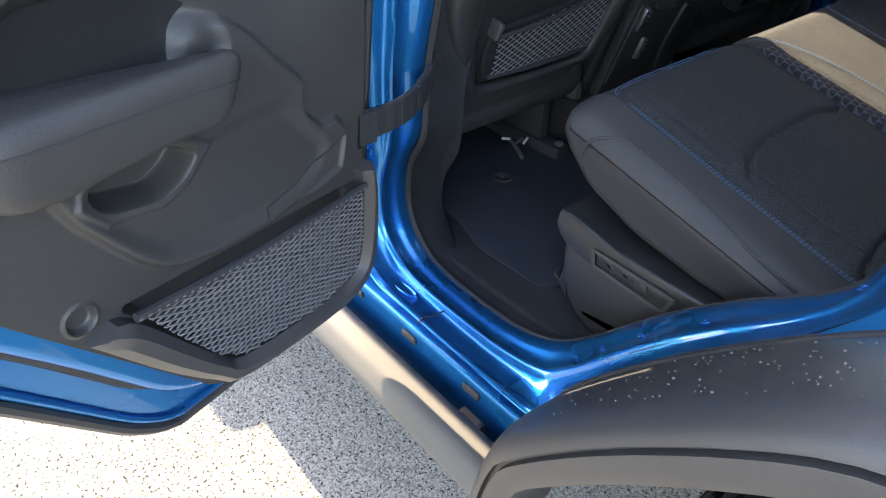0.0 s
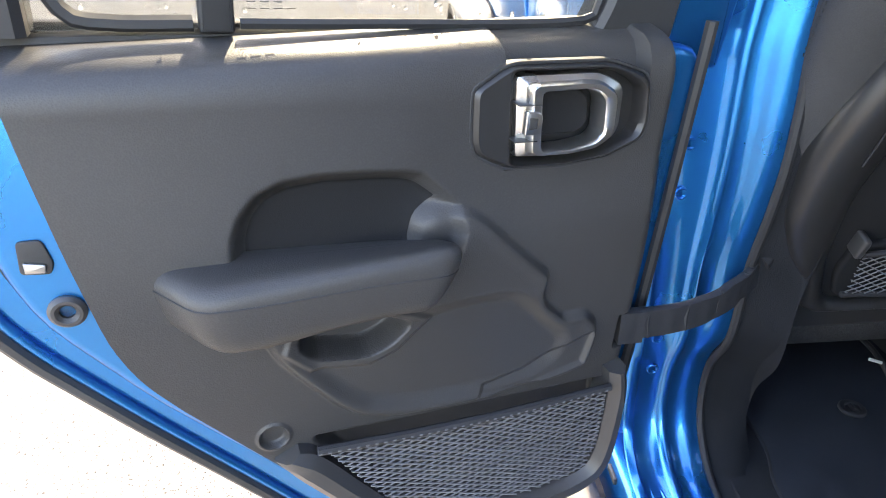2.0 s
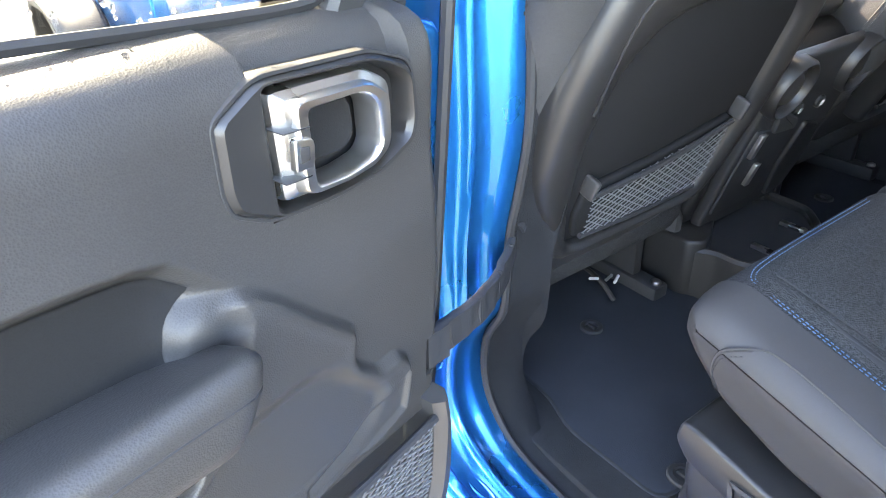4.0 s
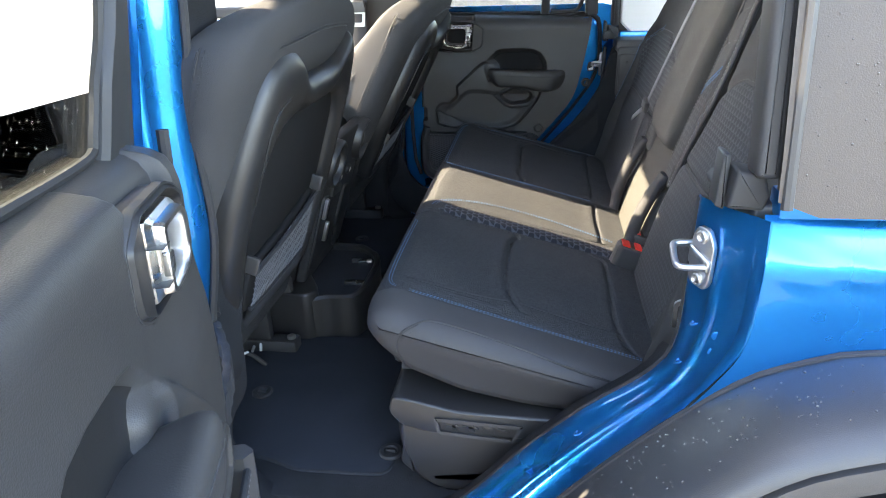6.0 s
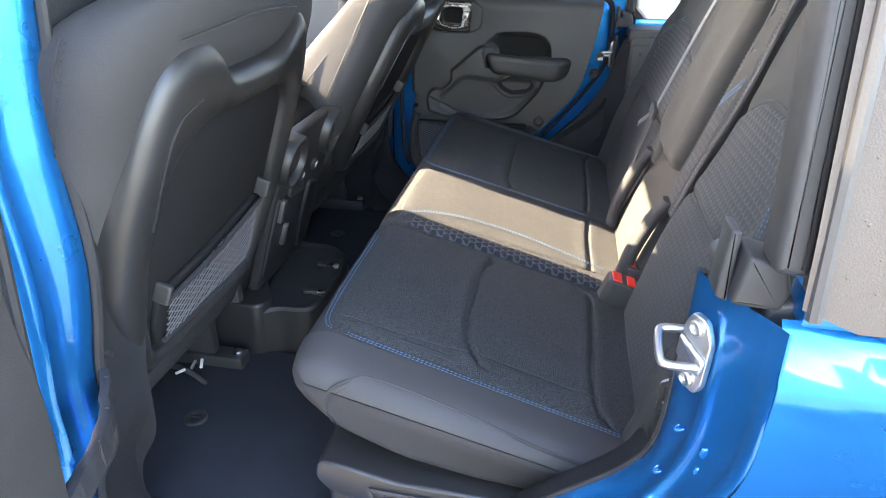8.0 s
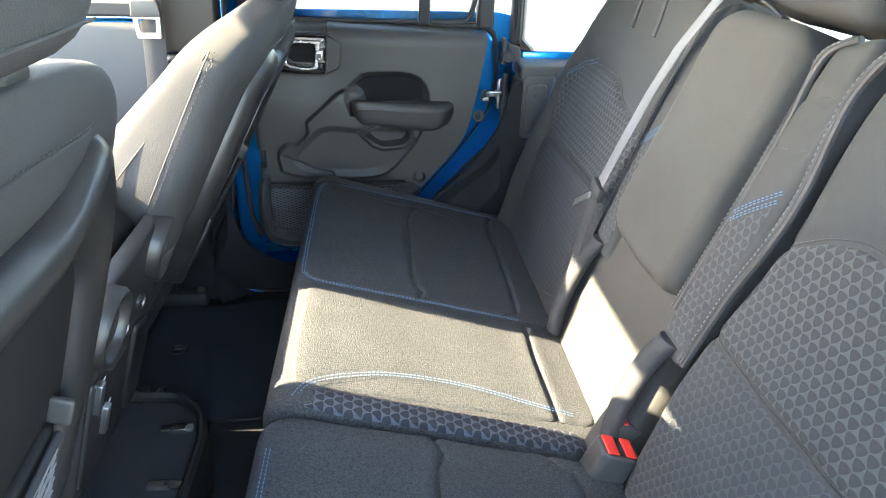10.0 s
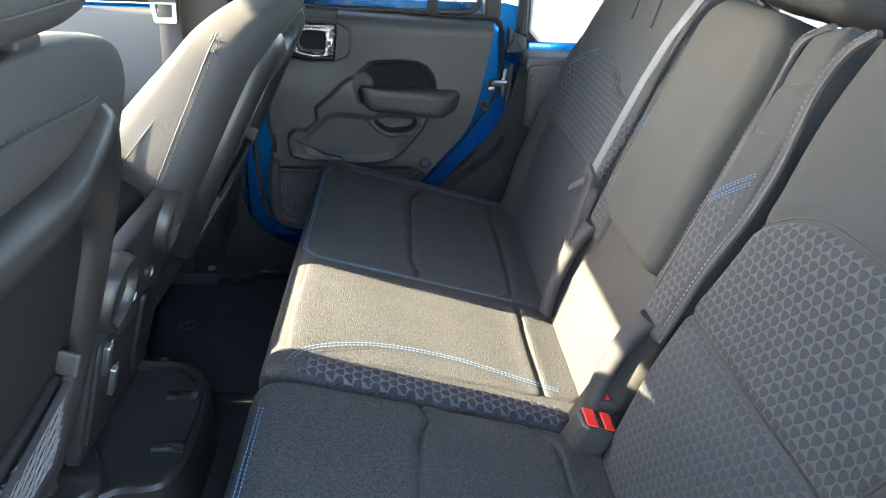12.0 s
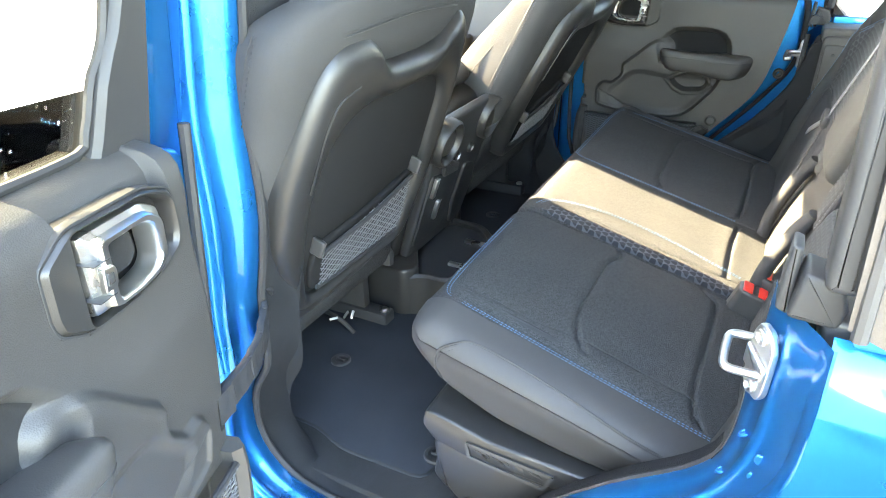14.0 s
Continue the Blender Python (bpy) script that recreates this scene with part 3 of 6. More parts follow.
def build_wheel(cx, mirror):
    w = part("wheel", disc(lambda a, b, c: (cx + a, side_y(-0.145 + c, mirror), 0.40 + b), 0.225, 0.02, 0.004, 40, 0.06), DARK, car, "black alloy wheel")
    prof = [(0.225, 0.0), (0.235, -0.02), (0.29, -0.032), (0.36, -0.026), (0.398, -0.008), (0.408, 0.02), (0.410, 0.10), (0.408, 0.18), (0.398, 0.208), (0.36, 0.226), (0.29, 0.232), (0.235, 0.22), (0.225, 0.20)]
    n = 64
    rings = [[(cx + q * math.cos(k * math.tau / n), side_y(-0.145 + y, mirror), 0.40 + q * math.sin(k * math.tau / n)) for k in range(n)] for q, y in prof]
    bm = bmesh.new()
    loft(bm, rings, True, False)
    part("tyre", bm, RUBBER, w, "black all-terrain tyre")
    bm = bmesh.new()
    for k in range(58):
        for row, (y0, y1) in enumerate(((-0.028, 0.03), (0.04, 0.09), (0.10, 0.15), (0.16, 0.225))):
            t0 = (k + 0.5 * (row % 2)) * math.tau / 58
            r0, r1 = (0.392 if row in (0, 3) else 0.404), 0.418
            vs = []
            for rr in (r0, r1):
                for tt, yy in ((t0, y0), (t0 + 0.075, y0 + 0.006), (t0 + 0.075, y1), (t0, y1 - 0.006)):
                    vs.append(bm.verts.new((cx + rr * math.cos(tt), side_y(-0.145 + yy, mirror), 0.40 + rr * math.sin(tt))))
            for f in ((4, 5, 6, 7), (0, 1, 5, 4), (1, 2, 6, 5), (2, 3, 7, 6), (3, 0, 4, 7)):
                bm.faces.new([vs[i] for i in f])
    tagged(part("tread", bm, RUBBER, w, "", False), kind="stuff")
    for k in range(5):
        t = k * math.tau / 5
        c, s_ = math.cos(t), math.sin(t)
        bm = rprism(rounded([(0.05, -0.022), (0.215, -0.034), (0.215, 0.034), (0.05, 0.022)], 0.01), -0.17, -0.14, 0.006,
                    lambda a, b, y: (cx + a * c - b * s_, side_y(y, mirror), 0.40 + a * s_ + b * c))
        part("spoke", bm, DARK, w)


for mirror in (False, True):
    build_aperture(mirror)
    build_quarter(mirror)
    build_flare(mirror)
    build_flare(mirror, -3.0)
    build_wheel(0.34, mirror)
    build_wheel(-2.66, mirror)


def yspan(a, b, m):
    return sorted((side_y(a, m), side_y(b, m)))


def build_shell():
    part("floor_pan", box((-2.2, 0.088, FLOOR_Z - 0.06), (1.0, WIDTH - 0.088, FLOOR_Z), 0.004), CARPET, car, "black carpeted floor")
    for m in (False, True):
        y0, y1 = yspan(-0.062, 0.04, m)
        part("rocker", box((-1.75, y0, 0.38), (-0.24, y1, 0.519), 0.008), BLUE, car, "glossy blue rocker panel")
        # sill plate joint and drain clips
        y0, y1 = yspan(-0.068, -0.062, m)
        for x in (-0.70, -0.55, -0.40):
            part("sill_clip", box((x, y0, 0.492), (x + 0.035, y1, 0.505), 0.002), DARK, car)
        # unseen plate behind the rail, added to stop sun through the gap
        y0, y1 = yspan(-0.104, -0.05, m)
        part("rail_sun_block", box((-2.1, y0, 0.392), (-0.23, y1, 0.420), 0.004), DARK, car)
        # steel rail under the sill
        sec = rounded([(-0.155, 0.455), (-0.14, 0.485), (-0.10, 0.49), (-0.085, 0.47), (-0.085, 0.43), (-0.10, 0.415), (-0.14, 0.42), (-0.155, 0.435)], 0.012)
        bm = bmesh.new()
        loft(bm, [[(x, side_y(a, m), b) for a, b in sec] for x in (-2.0, -1.9, -0.26, -0.22)])
        part("rock_rail", bm, RAIL, car, "matt grey metal rock rail")
        for x in (-1.6, -0.9, -0.4):
            y0, y1 = yspan(-0.10, 0.06, m)
            part("rail_bracket", box((x, y0, 0.40), (x + 0.05, y1, 0.45), 0.006), DARK, car)
        # front door, seen from outside and inside
        body = rounded([(-1.62, 0.535), (-0.72, 0.535), (-0.705, 0.60), (-0.705, 1.195), (-1.66, 1.195), (-1.72, 0.75)], 0.03)
        fd = part("front_door", rprism(body, -0.056, 0.0, 0.012, lambda a, b, c: (a, side_y(c, m), b)), BLUE, car, "closed blue front door")
        part("trim_panel", rprism(rounded([(-1.58, 0.60), (-0.76, 0.60), (-0.745, 1.19), (-1.60, 1.19)], 0.04), 0.0, 0.035, 0.014, lambda a, b, c: (a, side_y(c, m), b)), VINYL, fd, "black door trim")
        part("armrest", rprism(rounded([(-1.35, 0.93), (-0.98, 0.93), (-0.95, 1.03), (-1.40, 1.03)], 0.02), 0.03, 0.09, 0.015, lambda a, b, c: (a, side_y(c, m), b)), VINYL, fd)
        part("door_handle", rprism(rounded([(-1.36, 1.08), (-1.27, 1.08), (-1.25, 1.12), (-1.27, 1.16), (-1.36, 1.16)], 0.01), 0.035, 0.05, 0.005, lambda a, b, c: (a, side_y(c, m), b)), SATIN, fd)
        part("outer_handle", rprism(rounded([(-0.98, 1.06), (-0.78, 1.06), (-0.78, 1.09), (-0.98, 1.09)], 0.012), -0.085, -0.056, 0.008, lambda a, b, c: (a, side_y(c, m), b)), DARK, fd)
        rim = rounded([(-1.60, 1.20), (-0.72, 1.20), (-0.70, 1.77), (-1.245, 1.77)], 0.05)
        part("window_frame", band(rim, inset(rim, 0.035), -0.03, 0.01, 0.006, lambda a, b, c: (a, side_y(c + lean(b), m), b)), DARK, fd)
        pane = part("window_pane", rprism(inset(rim, 0.03), -0.014, -0.010, 0.001, lambda a, b, c: (a, side_y(c + lean(b), m), b), 1), GLASSY, fd)
        pane.visible_shadow = False
        # inner cover of the centre post, with the belt
        part("pillar_cover", slab(rounded([(-0.74, 0.86), (-0.652, 0.86), (-0.63, 0.99), (-0.632, 1.135), (-0.75, 1.135)], 0.02), 0.060, 0.085, 0.008, 0.012, lambda a, b, c: (a, side_y(c + lean(b), m), b)), BASE, car, "black lower post cover")
        part("pillar_cover", slab(rounded([(-0.75, 1.138), (-0.632, 1.138), (-0.612, 1.40), (-0.60, 1.76), (-0.76, 1.76)], 0.02), 0.060, 0.085, 0.008, 0.012, lambda a, b, c: (a, side_y(c + lean(b), m), b)), BASE, car, "black upper post cover")
        # belly shape of the post base, under the belt guide
        part("post_base", slab(rounded([(-0.80, 0.50), (-0.690, 0.50), (-0.692, 0.60), (-0.705, 0.72), (-0.66, 0.80), (-0.66, 0.85), (-0.80, 0.85)], 0.03), 0.062, 0.12, 0.015, 0.03, lambda a, b, c: (a, side_y(c, m), b)), CARPET, car)
    roof = rounded([(-1.235, -0.005), (0.95, -0.005), (0.95, WIDTH + 0.005), (-1.235, WIDTH + 0.005)], 0.06)
    part("hardtop_roof", rprism(roof, 1.785, 1.835, 0.02, lambda a, b, c: (a, b, c)), HARDTOP, car, "textured black hardtop roof")
    part("roof_lining", rprism(inset(roof, 0.05), 1.768, 1.784, 0.005, lambda a, b, c: (a, b, c)), HEADLINER, car, "pale roof lining")
    part("tailgate", box((0.95, -0.04, 0.5), (1.0, WIDTH + 0.04, 1.12), 0.012), BLUE, car)
    # front end
    for m in (False, True):
        fp = rounded([(-3.05, 0.72), (-2.35, 0.96), (-2.10, 0.80), (-1.80, 0.50), (-1.70, 0.50), (-1.68, 1.05), (-1.74, 1.12), (-3.0, 1.06)], 0.03)
        part("front_fender", rprism(fp, -0.058, 0.03, 0.012, lambda a, b, c: (a, side_y(c, m), b)), BLUE, car, "glossy blue front fender")
        part("cowl_side", rprism(rounded([(-1.74, 1.08), (-1.66, 1.08), (-1.655, 1.20), (-1.72, 1.20)], 0.01), -0.04, 0.02, 0.006, lambda a, b, c: (a, side_y(c, m), b)), BLUE, car)
    hood = rounded([(-3.0, 0.12), (-1.75, -0.02), (-1.75, WIDTH + 0.02), (-3.0, WIDTH - 0.12)], 0.06)
    part("hood", rprism(hood, 1.02, 1.12, 0.03, lambda a, b, c: (a, b, c)), BLUE, car, "glossy blue hood")
    part("engine_bay", rprism(inset(hood, 0.03), 0.45, 1.03, 0.01, lambda a, b, c: (a, b, c)), DARK, car)
    part("dashboard", slab(rounded([(-1.74, 0.62), (-1.45, 0.62), (-1.40, 0.98), (-1.44, 1.14), (-1.50, 1.17), (-1.74, 1.20)], 0.05), 0.07, WIDTH - 0.07, 0.02, 0.02, lambda a, b, c: (a, c, b)), PLASTIC, car, "black dashboard")
    for m in (False, True):
        bm = tube([(-1.72, side_y(0.02, m), 1.12), (-1.225, side_y(0.05, m), 1.79)], 0.035)
        part("windscreen_post", bm, BLUE, car)
    # steering wheel
    ring = [(-1.36 - 0.06 * math.sin(t), 0.36 + 0.18 * math.cos(t), 1.06 + 0.17 * math.sin(t)) for t in [k * math.tau / 32 for k in range(32)]]
    part("steering_wheel", tube(ring, 0.016, 8, closed=True), VINYL, car)


build_shell()


def build_hardtop_side(m):
    """Hardtop behind the rear door: outer skin, its front edge frame, quarter window and pale lining."""
    def P(a, b, c):
        return (a, side_y(c + lean(b), m), b)
    skin = rounded([(0.048, 1.122), (0.95, 1.122), (0.95, 1.784), (0.022, 1.784)], 0.015)
    hole = rounded([(0.185, 1.19), (0.88, 1.19), (0.88, 1.62), (0.172, 1.62)], 0.05)
    sk = resample([(a, b, 0) for a, b in skin + skin[:1]], 65)[:-1]
    hl = resample([(a, b, 0) for a, b in hole + hole[:1]], 65)[:-1]
    part("hardtop_side", band([p[:2] for p in sk], [p[:2] for p in hl], -0.03, -0.056, -0.008, P), HARDTOP, car, "textured black hardtop side with quarter window")
    part("quarter_window", rprism(inset(hole, -0.012), -0.05, -0.044, 0.002, P), TINTED, car, "dark tinted quarter window")
    fr = rounded([(0.022, 1.15), (0.046, 1.15), (0.024, 1.784), (-0.002, 1.784)], 0.006)
    part("hardtop_edge", rprism(fr, -0.045, -0.004, 0.008, P), DARK, car, "black hardtop edge seal")
    part("edge_trim", tube([P(0.050, 1.125, -0.056), P(0.040, 1.45, -0.056), P(0.026, 1.784, -0.056)], 0.006), FLARE, car)
    ln = rounded([(0.05, 1.13), (0.94, 1.13), (0.94, 1.766), (0.03, 1.766)], 0.03)
    lh = rounded([(0.20, 1.20), (0.87, 1.20), (0.87, 1.61), (0.19, 1.61)], 0.05)
    a = resample([(p[0], p[1], 0) for p in ln + ln[:1]], 65)[:-1]
    b = resample([(p[0], p[1], 0) for p in lh + lh[:1]], 65)[:-1]
    part("hardtop_lining", band([p[:2] for p in a], [p[:2] for p in b], -0.026, -0.010, 0.006, P), HEADLINER, car, "pale grey hardtop lining")
    # inner quarter trim below the belt, and the small trim box
    def Q(a, b, c):
        return (a, side_y(c, m), b)
    part("quarter_trim", slab(rounded([(-0.14, 0.56), (0.94, 0.56), (0.94, 1.10), (0.02, 1.10), (0.0, 0.92), (-0.03, 0.85), (-0.12, 0.76)], 0.02), 0.045, 0.075, 0.012, 0.02, Q), CARPET, car, "black carpeted quarter trim")
    if m:
        cover = [(-0.72, 0.55), (-0.72, 0.85), (-0.652, 0.85), (-0.648, 0.756), (-0.629, 0.696), (-0.596, 0.655), (-0.561, 0.634), (-0.532, 0.625), (-0.38, 0.625), (-0.30, 0.660), (-0.20, 0.755), (-0.151, 0.807), (-0.091, 0.865), (-0.045, 0.925), (-0.014, 0.976), (0.002, 1.03), (0.014, 1.085), (0.30, 1.085), (0.30, 0.55)]
        part("sill_cover", slab(rounded(cover, 0.02), 0.076, 0.092, 0.006, 0.008, Q), CARPET, car, "black trim behind the closed door")
    part("belt_cap", slab(rounded([(0.03, 1.085), (0.94, 1.085), (0.94, 1.118), (0.03, 1.118)], 0.01), -0.02, 0.09, 0.006, 0.01, Q), PLASTIC, car)
    y0, y1 = yspan(-0.040, -0.004, m)
    part("belt_strip", box((0.05, y0, 1.106), (0.94, y1, 1.134), 0.004), BLUE, car)
    tb = part("trim_box", slab(rounded([(0.035, 0.95), (0.095, 0.95), (0.112, 0.98), (0.112, 1.10), (0.035, 1.10)], 0.015), 0.06, 0.095, 0.006, 0.008, Q), PLASTIC, car, "black trim box behind the door")
    part("box_lid", slab(rounded([(0.042, 0.968), (0.08, 0.968), (0.092, 0.99), (0.092, 1.08), (0.042, 1.08)], 0.01), 0.093, 0.101, 0.004, 0.004, Q), PLASTIC, tb)
    for z in (0.99, 1.055):
        part("screw", disc(lambda a, b, c, z=z: Q(0.065 + a, z + b, 0.10 + c), 0.004, 0.003, 0.001, 10), DARK, tb)
    # wheel house inside
    part("wheel_house", slab(rounded([(-0.02, 0.56), (0.75, 0.56), (0.70, 0.80), (0.10, 0.80)], 0.08), 0.07, 0.17, 0.04, 0.05, Q), CARPET, car)


for mirror in (False, True):
    build_hardtop_side(mirror)


def build_striker(m):
    """Zinc door striker: a bolted plate and a bent wire loop."""
    def P(a, b, c):
        return (a, side_y(c, m), b)
    def S(a, b, c):
        """On the slanted post face: a across (outwards), b height, c out of the face."""
        return (-0.001 + 0.55 * a - 0.83 * c, side_y(0.020 - 0.83 * a - 0.55 * c, m), b)
    def F(a, b, c):
        """The loop points forwards from the plate."""
        return (-0.004 - c, side_y(0.022 - a, m), b)
    plate = rounded([(-0.010, 1.004), (0.012, 1.001), (0.018, 1.012), (0.019, 1.056), (0.010, 1.074), (-0.006, 1.076), (-0.013, 1.062), (-0.014, 1.016)], 0.005)
    st = part("striker", rprism(plate, -0.002, 0.005, 0.0015, S), ZINC, car, "zinc-plated door striker")
    for z in (1.0125, 1.0645):
        part("bolt", disc(lambda a, b, c, z=z: S(0.002 + a, z + b, 0.005 + c), 0.0078, 0.004, 0.0015, 12, 0.0035), ZINC, st)
    loop = smooth_line([F(0.018, 1.032, -0.004), F(0.018, 1.032, 0.010), F(0.0178, 1.0322, 0.0205), F(0.0150, 1.0334, 0.0262), F(0.006, 1.037, 0.0275), F(-0.006, 1.042, 0.0275), F(-0.0150, 1.0456, 0.0262), F(-0.0178, 1.0468, 0.0205), F(-0.018, 1.047, 0.010), F(-0.018, 1.047, -0.004)], 48)
    part("loop_foot", slab(rounded([(-0.013, 1.030), (0.018, 1.024), (0.019, 1.040), (-0.012, 1.053)], 0.004), 0.004, 0.010, 0.003, 0.003, S), ZINC, st)
    part("loop", tube(loop, 0.0040, 10), ZINC, st)
    # black bracket at the foot of the hardtop edge
    br = part("corner_bracket", rprism(rounded([(0.004, 1.113), (0.040, 1.111), (0.044, 1.128), (0.038, 1.148), (0.010, 1.154)], 0.004), -0.026, 0.016, 0.004, P), RUBBER, car, "black corner bracket on the belt")
    part("bracket_arm", rprism(rounded([(-0.004, 1.110), (0.006, 1.106), (0.006, 1.166), (-0.002, 1.168)], 0.003), -0.010, 0.020, 0.003, P), DARK, br)
    part("screw", disc(lambda a, b, c: S(0.022 + a, 1.112 + b, -0.002 + c), 0.006, 0.004, 0.001, 12), DARK, br)
    part("knob", disc(lambda a, b, c: P(0.008 + a, 1.128 + b, 0.040 - c), 0.011, 0.026, 0.004, 16), DARK, br)
    part("plug", disc(lambda a, b, c: P(0.018 + a, 0.955 + b, -0.012 - c), 0.006, 0.003, 0.001, 12), BLUE, car)
    part("plug", disc(lambda a, b, c: P(0.015 + a, 0.935 + b, -0.014 - c), 0.005, 0.003, 0.001, 12), BLUE, car)


for mirror in (False, True):
    build_striker(mirror)

# ---- rear doors ----
HINGE_P, HINGE_D, OPEN = Vector((-0.685, -0.067, 1.0)), Vector((0.0723, 0.0383, 0.9966)).normalized(), -71.76
OPEN_M = Matrix.Translation((-0.665, -0.0513, 0.9977)) @ Matrix.Rotation(radians(OPEN), 4, HINGE_D) @ Matrix.Translation(-HINGE_P)

RECESS = [(-0.171, 1.018), (-0.172, 1.043), (-0.179, 1.062), (-0.194, 1.080), (-0.216, 1.090), (-0.248, 1.0935), (-0.284, 1.093), (-0.315, 1.0915), (-0.334, 1.0875), (-0.354, 1.071), (-0.370, 1.055), (-0.374, 1.030), (-0.362, 0.990), (-0.21, 0.964), (-0.175, 0.982)]
SUBPANEL = [(-0.326, 1.020), (-0.328, 1.040), (-0.340, 1.051), (-0.356, 1.053), (-0.378, 1.0485), (-0.394, 1.038), (-0.425, 1.009), (-0.4635, 0.976), (-0.460, 0.954), (-0.465, 0.941), (-0.489, 0.921), (-0.514, 0.923), (-0.530, 0.908), (-0.534, 0.888), (-0.529, 0.854), (-0.495, 0.844), (-0.4545, 0.842), (-0.409, 0.836), (-0.365, 0.835), (-0.311, 0.838), (-0.276, 0.848), (-0.255, 0.865), (-0.232, 0.892), (-0.206, 0.924), (-0.193, 0.951), (-0.186, 0.981)]
DISH = [(-0.340, 0.955), (-0.402, 0.962), (-0.432, 0.958), (-0.489, 0.902), (-0.493, 0.891), (-0.485, 0.870), (-0.452, 0.857), (-0.401, 0.852), (-0.334, 0.851), (-0.282, 0.862), (-0.255, 0.885), (-0.227, 0.916), (-0.210, 0.953)]
GRIP = [(-0.221, 0.941), (-0.236, 0.925), (-0.2825, 0.919), (-0.304, 0.928), (-0.322, 0.946), (-0.277, 0.970), (-0.227, 0.958)]
NETHOLE = [(-0.236, 0.824), (-0.313, 0.822), (-0.407, 0.822), (-0.562, 0.820), (-0.568, 0.762), (-0.568, 0.716), (-0.553, 0.6925), (-0.495, 0.683), (-0.384, 0.6885), (-0.310, 0.729), (-0.272, 0.775)]
TRIM = [(-0.560, 1.225), (-0.038, 1.225), (-0.040, 1.165), (-0.046, 1.12), (-0.060, 1.045), (-0.078, 0.964), (-0.0945, 0.926), (-0.129, 0.880), (-0.183, 0.8175), (-0.22, 0.774), (-0.31, 0.669), (-0.355, 0.644), (-0.490, 0.646), (-0.545, 0.662), (-0.570, 0.705), (-0.578, 0.78), (-0.581, 0.86), (-0.582, 0.965), (-0.582, 1.08), (-0.580, 1.16), (-0.574, 1.195)]


WELL = [(-0.409, 1.168), (-0.496, 1.1685), (-0.511, 1.166), (-0.5345, 1.156), (-0.543, 1.149), (-0.547, 1.121), (-0.543, 1.106), (-0.513, 1.093), (-0.468, 1.0865), (-0.416, 1.0865)]

BEZEL = rounded([(-0.3765, 1.110), (-0.374, 1.153), (-0.400, 1.1705), (-0.410, 1.1735), (-0.497, 1.175), (-0.506, 1.174), (-0.542, 1.164), (-0.549, 1.155), (-0.556, 1.119), (-0.553, 1.103), (-0.517, 1.087), (-0.469, 1.082), (-0.417, 1.083), (-0.404, 1.086), (-0.381, 1.097)], 0.005)
SCREW_AT = (-0.195, 0.838)


def relief(x, z):
    """How far the door's inner panel stands proud at each place."""
    d = np.full(x.shape, 0.029)
    d += 0.013 * step(z - 1.055, 0.20)
    # soft recess over the armrest, deepest at its foot
    r = sdf(x, z, RECESS)
    hump = np.exp(-((x + 0.345) ** 2 + (z - 1.035) ** 2) / 0.022 ** 2)
    d -= 0.019 * (1 - 0.70 * hump) * step(r + 0.008 + 0.008 * hump, 0.018 + 0.020 * hump)
    lip = sdf(x, z, rounded(SUBPANEL, 0.007))
    d += 0.009 * (1 - 0.35 * hump) * step(lip + 0.002 * hump, 0.009 + 0.010 * hump) + 0.0012 * (1 - hump) * np.exp(-((lip + 0.007) / 0.006) ** 2)
    d -= 0.0065 * step(sdf(x, z, rounded(DISH, 0.02, 5)), 0.020)
    # cut across the foot of the sub-panel
    d -= 0.004 * step(sdf(x, z, [(-0.493, 0.884), (-0.45, 0.862), (-0.405, 0.853), (-0.40, 0.84), (-0.455, 0.843), (-0.52, 0.86), (-0.528, 0.90)]), 0.006)
    d += 0.004 * step(sdf(x, z, inset(GRIP, -0.012)), 0.006) - 0.030 * step(sdf(x, z, rounded(GRIP, 0.008)), 0.008)
    d -= 0.024 * step(sdf(x, z, NETHOLE), 0.012)
    hole = np.hypot(x - SCREW_AT[0], z - SCREW_AT[1])
    d -= 0.008 * step(hole - 0.012, 0.004) - 0.002 * step(hole - 0.016, 0.003)
    d -= 0.026 * step(sdf(x, z, [(-0.595, 0.862), (-0.566, 0.866), (-0.566, 0.904), (-0.595, 0.908)]), 0.006)
    d += (0.0275 - d) * step(sdf(x, z, BEZEL) - 0.030, 0.075)
    d -= 0.018 * step(sdf(x, z, inset(WELL, -0.0045)), 0.004)
    d -= 0.006 * np.clip((-0.570 - x) / 0.012, 0, 1) ** 2
    return d


